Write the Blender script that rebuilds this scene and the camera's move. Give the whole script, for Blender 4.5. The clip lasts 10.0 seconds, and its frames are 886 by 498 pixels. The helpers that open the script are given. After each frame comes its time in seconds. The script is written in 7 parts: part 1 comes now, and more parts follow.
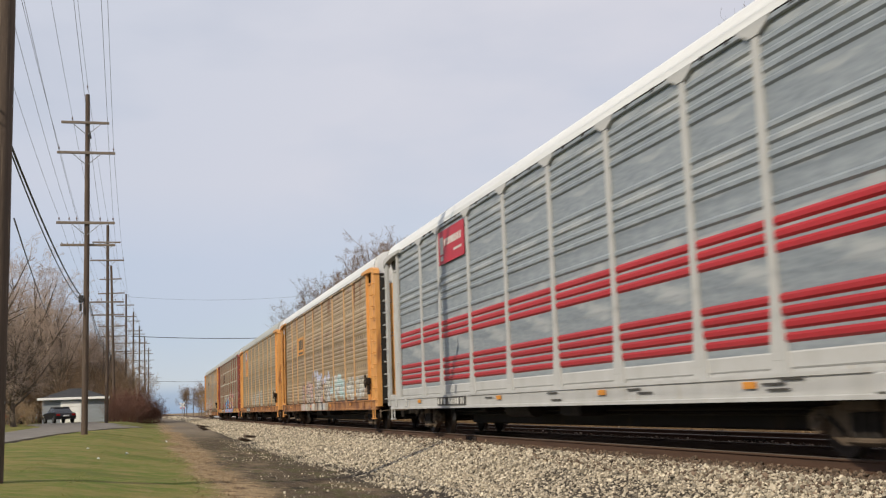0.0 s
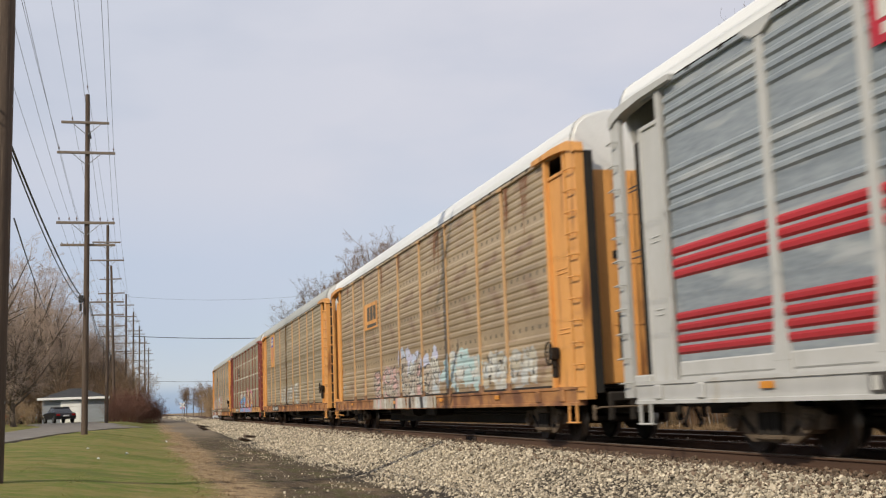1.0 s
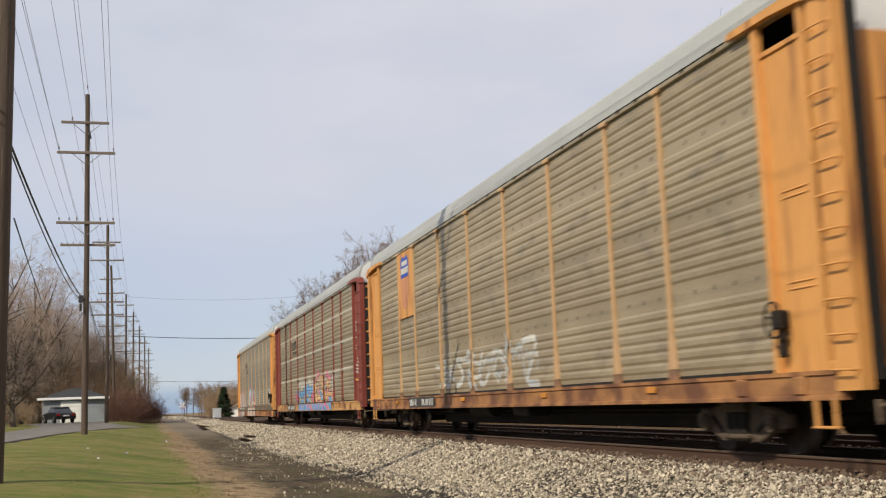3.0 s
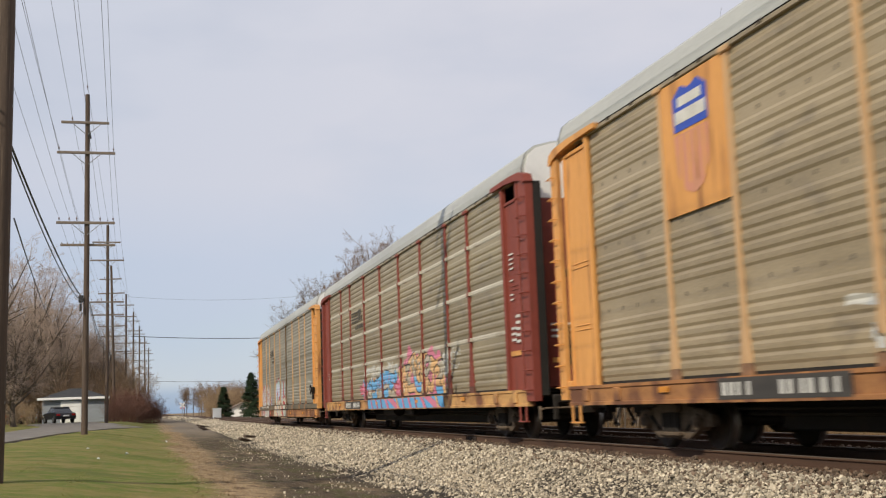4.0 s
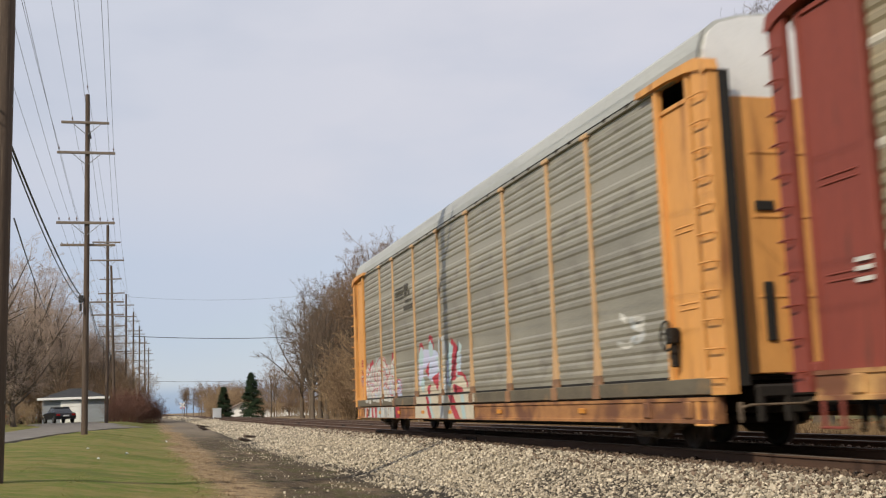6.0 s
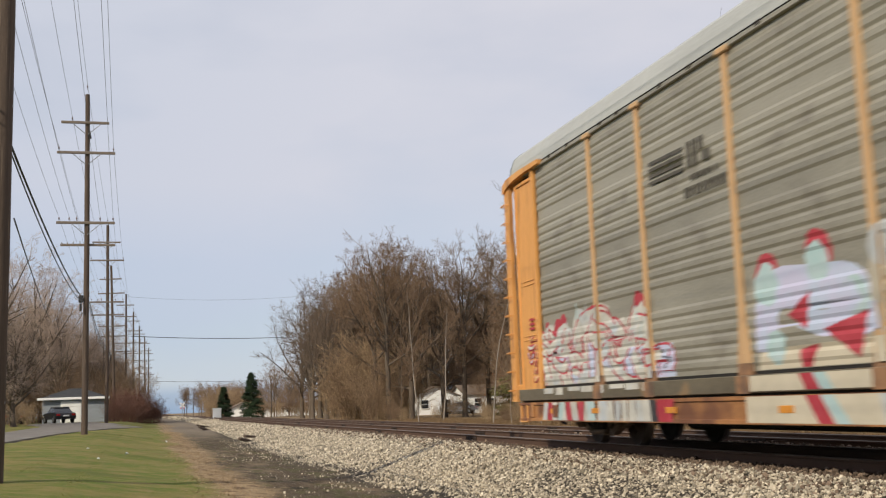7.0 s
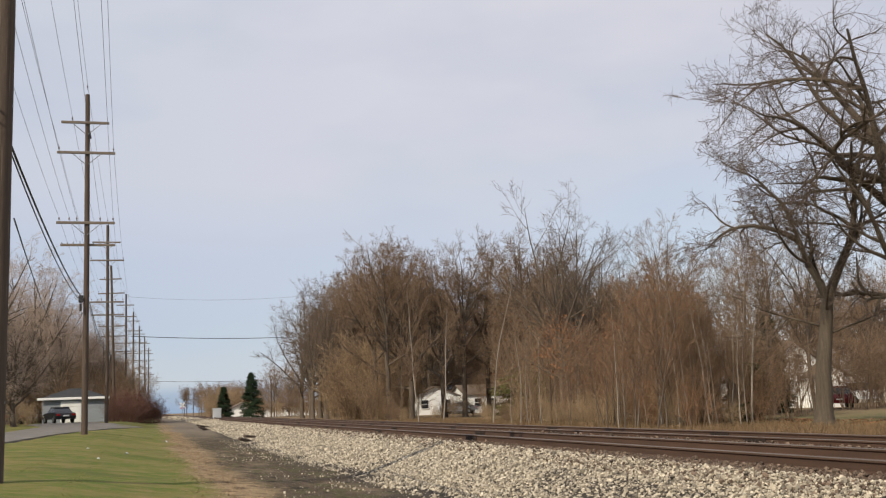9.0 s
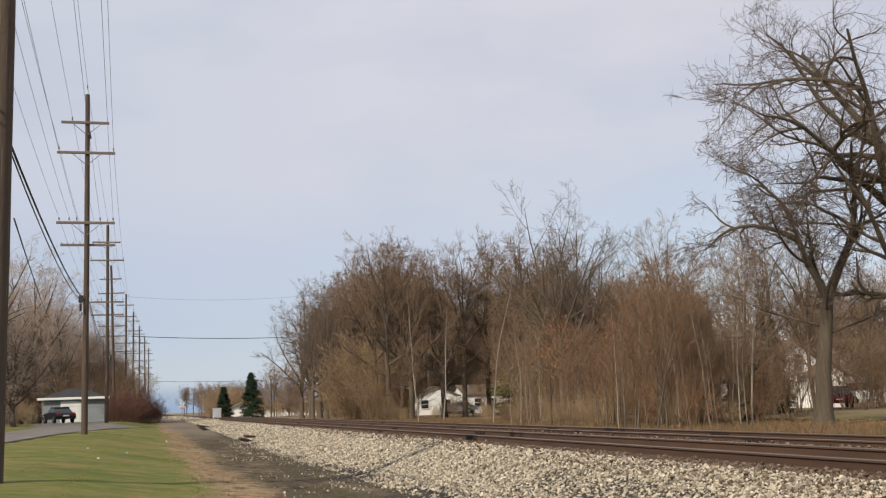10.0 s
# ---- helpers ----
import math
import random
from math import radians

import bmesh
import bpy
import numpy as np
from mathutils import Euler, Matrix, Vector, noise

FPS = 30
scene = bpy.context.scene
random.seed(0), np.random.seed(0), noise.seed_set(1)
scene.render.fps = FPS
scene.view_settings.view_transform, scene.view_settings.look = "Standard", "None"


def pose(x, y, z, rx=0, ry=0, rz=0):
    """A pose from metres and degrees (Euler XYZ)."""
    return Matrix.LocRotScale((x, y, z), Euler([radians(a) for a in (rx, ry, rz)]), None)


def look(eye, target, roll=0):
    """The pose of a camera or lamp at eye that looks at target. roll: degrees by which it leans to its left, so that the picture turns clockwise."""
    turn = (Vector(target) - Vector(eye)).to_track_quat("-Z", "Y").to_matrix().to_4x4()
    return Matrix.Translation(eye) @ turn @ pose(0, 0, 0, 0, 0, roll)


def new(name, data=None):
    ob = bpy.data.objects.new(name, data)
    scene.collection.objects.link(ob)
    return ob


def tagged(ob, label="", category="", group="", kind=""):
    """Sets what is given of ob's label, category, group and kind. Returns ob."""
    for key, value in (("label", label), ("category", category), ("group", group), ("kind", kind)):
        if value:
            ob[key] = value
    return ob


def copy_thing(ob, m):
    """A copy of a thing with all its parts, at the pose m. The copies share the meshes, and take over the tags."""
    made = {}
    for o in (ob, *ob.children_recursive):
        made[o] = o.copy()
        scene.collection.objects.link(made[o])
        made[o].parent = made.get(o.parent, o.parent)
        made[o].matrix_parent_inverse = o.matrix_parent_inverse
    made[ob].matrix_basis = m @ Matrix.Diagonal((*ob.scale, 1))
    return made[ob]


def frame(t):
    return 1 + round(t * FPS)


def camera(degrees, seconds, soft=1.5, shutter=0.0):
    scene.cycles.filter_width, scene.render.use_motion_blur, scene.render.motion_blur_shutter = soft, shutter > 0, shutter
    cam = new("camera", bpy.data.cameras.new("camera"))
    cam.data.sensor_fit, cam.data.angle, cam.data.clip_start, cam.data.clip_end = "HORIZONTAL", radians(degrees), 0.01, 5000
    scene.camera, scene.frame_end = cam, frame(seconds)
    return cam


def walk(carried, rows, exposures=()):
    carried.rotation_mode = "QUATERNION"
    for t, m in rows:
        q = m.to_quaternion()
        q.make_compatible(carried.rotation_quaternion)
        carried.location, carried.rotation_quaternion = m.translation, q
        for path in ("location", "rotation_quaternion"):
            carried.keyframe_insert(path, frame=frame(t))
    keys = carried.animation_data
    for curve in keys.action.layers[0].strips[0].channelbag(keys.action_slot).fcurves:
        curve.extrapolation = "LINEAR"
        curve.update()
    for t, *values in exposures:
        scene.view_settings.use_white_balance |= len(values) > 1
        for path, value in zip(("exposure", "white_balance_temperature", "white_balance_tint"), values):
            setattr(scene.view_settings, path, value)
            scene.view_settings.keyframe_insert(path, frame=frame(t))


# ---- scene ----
# Camera on a low tripod beside the line. x: across the track, y: along it, z = 0 at the top of the near rails.
EYE = (0.0, 0.0, 0.815)
cam = camera(43.80, 10.0, soft=1.2, shutter=0.25)
VIEW = look(EYE, (EYE[0] + 0.2597, EYE[1] + 0.9558, EYE[2] + 0.1389), -2.04)
walk(cam, [(0.0, VIEW), (10.0, VIEW)])

# ---- light ----
SUN_EL, SUN_DIR = radians(35), Vector((9.6, 7.2, 0)).normalized()     # the way the light travels over the ground
world = bpy.data.worlds.new("sky")
scene.world = world
world.use_nodes = True
scene.view_settings.exposure = 0.0
wn, wl = world.node_tree.nodes, world.node_tree.links
bg = wn["Background"]
sky = wn.new("ShaderNodeTexSky")
sky.sky_type, sky.sun_disc = "NISHITA", False
sky.sun_elevation = SUN_EL
sky.sun_rotation = math.atan2(-SUN_DIR.x, -SUN_DIR.y)
sky.air_density, sky.dust_density = 1.0, .6
dim = wn.new("ShaderNodeVectorMath")
dim.operation = "SCALE"
dim.inputs["Scale"].default_value = 0.11
wl.new(sky.outputs[0], dim.inputs[0])
# a veil of thin high cloud, thinner in soft streaks and low down
tc = wn.new("ShaderNodeTexCoord")
mp = wn.new("ShaderNodeMapping")
mp.inputs["Scale"].default_value = (1.3, 1.3, 3.6)
mp.inputs["Location"].default_value = (0.35, 0.1, 0.45)
wl.new(tc.outputs["Generated"], mp.inputs["Vector"])
veil = wn.new("ShaderNodeTexNoise")
veil.inputs["Scale"].default_value, veil.inputs["Detail"].default_value, veil.inputs["Roughness"].default_value = 1.5, 5, .5
wl.new(mp.outputs[0], veil.inputs["Vector"])
thick = wn.new("ShaderNodeMapRange")
thick.inputs["From Min"].default_value, thick.inputs["From Max"].default_value = .30, .56
thick.inputs["To Min"].default_value, thick.inputs["To Max"].default_value = .62, 1.0
wl.new(veil.outputs["Fac"], thick.inputs["Value"])
sep = wn.new("ShaderNodeSeparateXYZ")
wl.new(tc.outputs["Generated"], sep.inputs[0])
low = wn.new("ShaderNodeMapRange")
low.inputs["From Min"].default_value, low.inputs["From Max"].default_value = .0, .16
low.inputs["To Min"].default_value, low.inputs["To Max"].default_value = .90, 1.0
wl.new(sep.outputs["Z"], low.inputs["Value"])
both = wn.new("ShaderNodeMath")
both.operation = "MULTIPLY"
wl.new(thick.outputs[0], both.inputs[0])
wl.new(low.outputs[0], both.inputs[1])
mixer = wn.new("ShaderNodeMix")
mixer.data_type = "RGBA"
wl.new(both.outputs[0], mixer.inputs[0])
wl.new(dim.outputs[0], mixer.inputs[6])
tint = wn.new("ShaderNodeValToRGB")
for at, c in ((.0, (.32, .43, .60)), (.016, (.40, .50, .66)), (.026, (.62, .66, .73)), (.06, (.585, .635, .73)), (.13, (.61, .645, .745)), (.2, (.685, .68, .745)), (1.0, (.70, .685, .73))):
    e = tint.color_ramp.elements[0] if at == 0 else tint.color_ramp.elements[-1] if at == 1 else tint.color_ramp.elements.new(at)
    e.position, e.color = at, (*c, 1)
wl.new(sep.outputs["Z"], tint.inputs[0])
side = wn.new("ShaderNodeMapRange")
side.inputs["From Min"].default_value, side.inputs["From Max"].default_value = -.05, .55
wl.new(sep.outputs["X"], side.inputs["Value"])
hue = wn.new("ShaderNodeMix")
hue.data_type = "RGBA"
hue.inputs[6].default_value, hue.inputs[7].default_value = (.88, .935, .985, 1), (1.05, 1.035, 1.025, 1)
wl.new(side.outputs[0], hue.inputs[0])
times = wn.new("ShaderNodeMix")
times.data_type, times.blend_type = "RGBA", "MULTIPLY"
times.inputs[0].default_value = 1.0
wl.new(tint.outputs[0], times.inputs[6])
wl.new(hue.outputs[2], times.inputs[7])
wl.new(times.outputs[2], mixer.inputs[7])
bg.inputs["Strength"].default_value = 1.0
wl.new(mixer.outputs[2], bg.inputs["Color"])
sun = new("sun", bpy.data.lights.new("sun", "SUN"))
sun.data.energy, sun.data.angle, sun.data.color = 3.85, radians(0.35), (1.0, 0.885, 0.705)
sun.matrix_world = look((0, 0, 60), Vector((0, 0, 60)) + Vector((SUN_DIR.x, SUN_DIR.y, -math.tan(SUN_EL))))

# ---- materials ----
def mat(name, base, second=None, rough=0.8, metal=0.0, grain=40.0, blotch=1.2, mix=0.6, bump=0.15, bump_scale=None, streak=None, third=None, third_at=(0.56, 0.66), third_scale=2.0, per_piece=0.0, spec=0.4):
    """A painted or weathered surface: base and second colour mottled at two scales, third colour as dirt or rust in patches."""
    m = bpy.data.materials.new(name)
    m.use_nodes = True
    nt = m.node_tree
    n, l = nt.nodes, nt.links
    b = n["Principled BSDF"]
    b.inputs["Roughness"].default_value, b.inputs["Metallic"].default_value = rough, metal
    b.inputs["Specular IOR Level"].default_value = spec
    geo = n.new("ShaderNodeTexCoord")
    mp = n.new("ShaderNodeMapping")
    l.new(geo.outputs["Object"], mp.inputs["Vector"])
    if streak:
        mp.inputs["Scale"].default_value = streak

    def tex(scale, detail=6, plain=False):
        t = n.new("ShaderNodeTexNoise")
        t.inputs["Scale"].default_value, t.inputs["Detail"].default_value = scale, detail
        l.new(geo.outputs["Object"] if plain else mp.outputs[0], t.inputs["Vector"])
        return t

    def blend(fac, a, c):
        x = n.new("ShaderNodeMix")
        x.data_type = "RGBA"
        l.new(fac, x.inputs["Factor"])
        for sock, v in (("A", a), ("B", c)):
            i = [s for s in x.inputs if s.name == sock and s.type == "RGBA"][0]
            if isinstance(v, tuple):
                i.default_value = (*v, 1)
            else:
                l.new(v, i)
        return [s for s in x.outputs if s.type == "RGBA"][0]

    def ramp(sock, lo, hi):
        r = n.new("ShaderNodeMapRange")
        r.inputs["From Min"].default_value, r.inputs["From Max"].default_value = lo, hi
        l.new(sock, r.inputs["Value"])
        return r.outputs[0]

    second = second or tuple(v * .72 for v in base)
    big, fine = tex(blotch, 5), tex(grain, 4)
    add = n.new("ShaderNodeMath")
    add.operation = "ADD"
    l.new(ramp(big.outputs["Fac"], .35, .65), add.inputs[0])
    l.new(ramp(fine.outputs["Fac"], .3, .7), add.inputs[1])
    col = blend(ramp(add.outputs[0], 0.5 / max(mix, .05) * .6, 2.0), base, second)
    if third:
        col = blend(ramp(tex(third_scale, 8).outputs["Fac"], *third_at), col, third)
    if per_piece:
        oi = n.new("ShaderNodeObjectInfo")
        gi = n.new("ShaderNodeNewGeometry")
        s = n.new("ShaderNodeMath")
        l.new(oi.outputs["Random"], s.inputs[0])
        l.new(gi.outputs["Random Per Island"], s.inputs[1])
        w = n.new("ShaderNodeMath")
        w.operation = "FRACT"
        l.new(s.outputs[0], w.inputs[0])
        hv = n.new("ShaderNodeHueSaturation")
        l.new(ramp(w.outputs[0], 0, 1), hv.inputs["Value"])
        r = hv.inputs["Value"].links[0].from_node
        r.inputs["To Min"].default_value, r.inputs["To Max"].default_value = 1 - per_piece, 1 + per_piece
        l.new(col, hv.inputs["Color"])
        col = hv.outputs[0]
    l.new(col, b.inputs["Base Color"])
    if bump:
        bp = n.new("ShaderNodeBump")
        bp.inputs["Strength"].default_value, bp.inputs["Distance"].default_value = bump, .02
        l.new(tex(bump_scale or grain, 6, True).outputs["Fac"], bp.inputs["Height"])
        l.new(bp.outputs[0], b.inputs["Normal"])
    return m


ALONG = (6.0, .35, 1.0)      # grime drawn out along the car
DOWN = (3.0, 3.0, .35)       # rust and dirt that run down
M = dict(
    sheet_grey=mat("galvanised grey sheet", (.315, .35, .38), (.185, .215, .245), .5, .2, 12, .7, 1.0, .05, streak=(3, .25, 1.6), third=(.40, .42, .43), third_at=(.55, .68)),
    sheet_tan=mat("grimy tan sheet", (0.369, 0.279, 0.175), (0.216, 0.159, 0.095), .44, .0, 30, .8, .9, .06, streak=(3, .5, 1.2), third=(.17, .095, .06), third_at=(.53, .72), spec=.5),
    sheet_olive=mat("grimy olive sheet", (0.333, 0.271, 0.177), (0.205, 0.163, 0.101), .44, .0, 30, .8, .9, .06, streak=(3, .5, 1.2), third=(.15, .125, .09), third_at=(.57, .75), spec=.5),
    sheet_drab=mat("grimy drab sheet", (0.292, 0.247, 0.162), (0.175, 0.144, 0.092), .44, .0, 30, .8, .9, .06, streak=(3, .5, 1.2), third=(.14, .12, .09), third_at=(.57, .75), spec=.5),
    sheet_steel=mat("dull steel sheet", (.305, .288, .235), (.19, .178, .142), .44, .1, 30, .8, .9, .06, streak=(3, .5, 1.2), third=(.15, .135, .11), third_at=(.57, .75), spec=.5),
    red=mat("red stripe paint", (.40, .022, .03), (.28, .016, .02), .5, 0, 25, .6, .7, .04, streak=(3, .4, 1)),
    white_car=mat("off-white car paint", (.45, .455, .455), (.365, .365, .355), .55, 0, 20, .7, .7, .04, streak=DOWN, third=(.34, .29, .22), third_at=(.64, .8)),
    yellow=mat("yellow car paint", (.66, .325, .10), (.52, .248, .072), .6, 0, 18, .8, .8, .05, streak=DOWN, third=(.24, .10, .04), third_at=(.55, .72), third_scale=1.6),
    yellow_sill=mat("rusty yellow sill paint", (.56, .33, .125), (.40, .205, .08), .7, 0, 18, .9, .9, .08, streak=(3, 1, 1), third=(.17, .07, .038), third_at=(.46, .60), third_scale=1.3),
    sill_rusty=mat("rust-eaten yellow sill paint", (.41, .20, .075), (.24, .105, .042), .7, 0, 18, .9, .9, .08, streak=(3, 1, 1), third=(.15, .065, .035), third_at=(.44, .58), third_scale=1.3),
    oxide=mat("brown-red car paint", (.23, .052, .035), (.165, .036, .026), .6, 0, 18, .8, .8, .05, streak=DOWN, third=(.08, .035, .025), third_at=(.6, .75)),
    cream=mat("cream band paint", (.47, .44, .375), (.36, .33, .265), .7, 0, 20, 1.2, .8, .04, third=(.26, .21, .15), third_at=(.62, .74), streak=ALONG),
    roof_white=mat("white roof sheet", (0.784, 0.788, 0.770), (0.672, 0.677, 0.660), .4, .2, 18, .5, .7, .03, streak=(3, .4, 3)),
    roof_grey=mat("galvanised roof sheet", (0.432, 0.443, 0.420), (0.324, 0.330, 0.316), .5, .15, 18, .6, .7, .03, streak=(3, .4, 3)),
    black=mat("black grease, grime and gap shade", (.012, .011, .01), (.02, .017, .014), .75, 0, 20, 2, .7, .2),
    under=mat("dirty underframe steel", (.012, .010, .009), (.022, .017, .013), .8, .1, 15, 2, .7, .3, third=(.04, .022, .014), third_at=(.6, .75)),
    truck=mat("dusty cast steel", (.15, .11, .075), (.05, .037, .028), .8, .1, 25, 4, .8, .3),
    tread=mat("polished wheel steel", (.25, .235, .22), (.14, .11, .09), .35, .8, 25, 3, .6, .05),
    wheel=mat("rusty wheel steel", (.04, .026, .019), (.022, .016, .013), .75, .1, 25, 5, .8, .2),
    rust_run=mat("red-brown rust", (.21, .085, .045), (.25, .14, .085), .9, 0, 14, 2, .9, .05, streak=DOWN),
    foot=mat("rust-stained post foot", (.30, .165, .085), (.20, .105, .06), .8, 0, 18, 2, .9, .08, third=(.12, .08, .06), third_at=(.5, .65)),
    foot_oxide=mat("grimy brown-red post foot", (.13, .05, .036), (.09, .04, .03), .8, 0, 18, 2, .9, .08),
    beam=mat("dull grey-brown sill beam", (.15, .128, .09), (.09, .076, .054), .7, .1, 18, .9, .8, .08, streak=(3, 1, 1), third=(.26, .17, .09), third_at=(.6, .75)),
    reflector=mat("amber reflector", (.62, .25, .03), (.5, .2, .03), .35, 0, 60, 5, .5, .02),
    smudge=mat("dark grime spots", (.115, .098, .07), (.16, .135, .10), .8, 0, 20, 3, .9, .05),
    plate=mat("dark stencil plate", (.045, .042, .04), (.06, .055, .05), .7, 0, 20, 2),
    mark=mat("white stencil paint", (.60, .60, .57), (.45, .44, .41), .7, 0, 30, 4, .8),
    mark_black=mat("faded black stencil paint", (.055, .052, .046), (.11, .10, .08), .75, 0, 30, 4, .8),
    blue=mat("blue shield paint", (.03, .07, .42), (.05, .1, .4), .6, 0, 30, 4, .6),
    pale_red=mat("faded red shield paint", (.55, .24, .17), (.48, .24, .14), .7, 0, 30, 4, .7),
    logo_red=mat("red placard paint", (.42, .018, .035), (.33, .016, .03), .5, 0, 30, 4, .7),
    post_pale=mat("faded yellow paint", (.56, .365, .195), (.45, .29, .155), .65, 0, 18, .8, .8, .05, streak=DOWN, third=(.26, .14, .075), third_at=(.55, .72)),
    g_dust=mat("thin pinkish spray paint", (.42, .365, .31), (.33, .285, .235), .75, 0, 9, 2, .9, .05),
    g_tan=mat("thin tan spray paint", (.36, .32, .25), (.45, .42, .35), .75, 0, 9, 2, .9, .05),
    g_white=mat("white spray paint", (.56, .555, .51), (.38, .365, .325), .7, 0, 6, 1.5, 1.0, .05, third=(.40, .45, .50), third_at=(.5, .7)),
    g_pink=mat("pink spray paint", (.52, .345, .33), (.46, .30, .27), .7, 0, 6, 1.5, .9, .05),
    g_hot=mat("hot pink spray paint", (.60, .17, .28), (.52, .2, .27), .7, 0, 6, 1.5, .8, .05),
    g_cyan=mat("pale blue spray paint", (.33, .47, .48), (.42, .50, .52), .7, 0, 6, 1.5, .9, .05),
    g_blue=mat("blue spray paint", (.10, .33, .62), (.16, .38, .62), .7, 0, 6, 1.5, .8, .05),
    g_red=mat("dark red spray paint", (.33, .03, .045), (.42, .06, .08), .7, 0, 6, 1.5, .8, .05),
    g_peach=mat("peach spray paint", (.62, .38, .17), (.55, .36, .2), .7, 0, 6, 1.5, .8, .05),
    g_black=mat("black spray paint", (.03, .03, .035), (.06, .055, .055), .7, 0, 6, 1.5, .8, .05),
    g_lilac=mat("lilac spray paint", (.46, .45, .60), (.40, .50, .62), .7, 0, 6, 1.5, .9, .05),
    g_cream=mat("cream spray paint", (.52, .47, .37), (.44, .40, .31), .7, 0, 6, 1.5, .9, .05),
    g_grey=mat("thin grey spray paint", (.42, .44, .45), (.32, .33, .33), .7, 0, 6, 1.5, .9, .05),
    rail=mat("rusty rail steel", (.10, .056, .036), (.065, .038, .026), .8, .1, 60, 3, .8, .1, streak=(3, .3, 3)),
    rail_head=mat("worn rail head", (.20, .165, .135), (.13, .10, .08), .5, .5, 40, 2, .6, .02, streak=(3, .2, 3)),
    tie=mat("creosoted oak tie", (.075, .052, .038), (.13, .098, .078), .9, 0, 25, 2, .8, .6, streak=(.6, 6, 3), per_piece=.3),
    stone_rusty=mat("rust-stained ballast", (.16, .115, .083), (.09, .066, .049), .9, 0, 30, 6, .7, .3, per_piece=.6),
    stone=mat("pale limestone ballast", (0.456, 0.404, 0.318), (0.257, 0.214, 0.152), .9, 0, 30, 6, .7, .3, per_piece=.6),
    wood_pole=mat("weathered pole wood", (.098, .07, .053), (.055, .04, .031), .9, 0, 8, 1.2, .9, .7, streak=(14, 14, .5), third=(.17, .13, .10), third_at=(.58, .72)),
    arm=mat("grey weathered crossarm", (.20, .165, .135), (.13, .105, .085), .9, 0, 12, 2, .8, .4, streak=(1, 12, 12)),
    cable=mat("black cable", (.03, .03, .032), None, .6, 0, 10, 1),
    wire=mat("dull conductor wire", (.12, .12, .125), None, .6, .3, 10, 1),
    porcelain=mat("brown insulator", (.10, .06, .05), None, .3, 0, 10, 3),
    galv=mat("galvanised fitting", (.3, .31, .32), None, .5, .6, 30, 3),
)

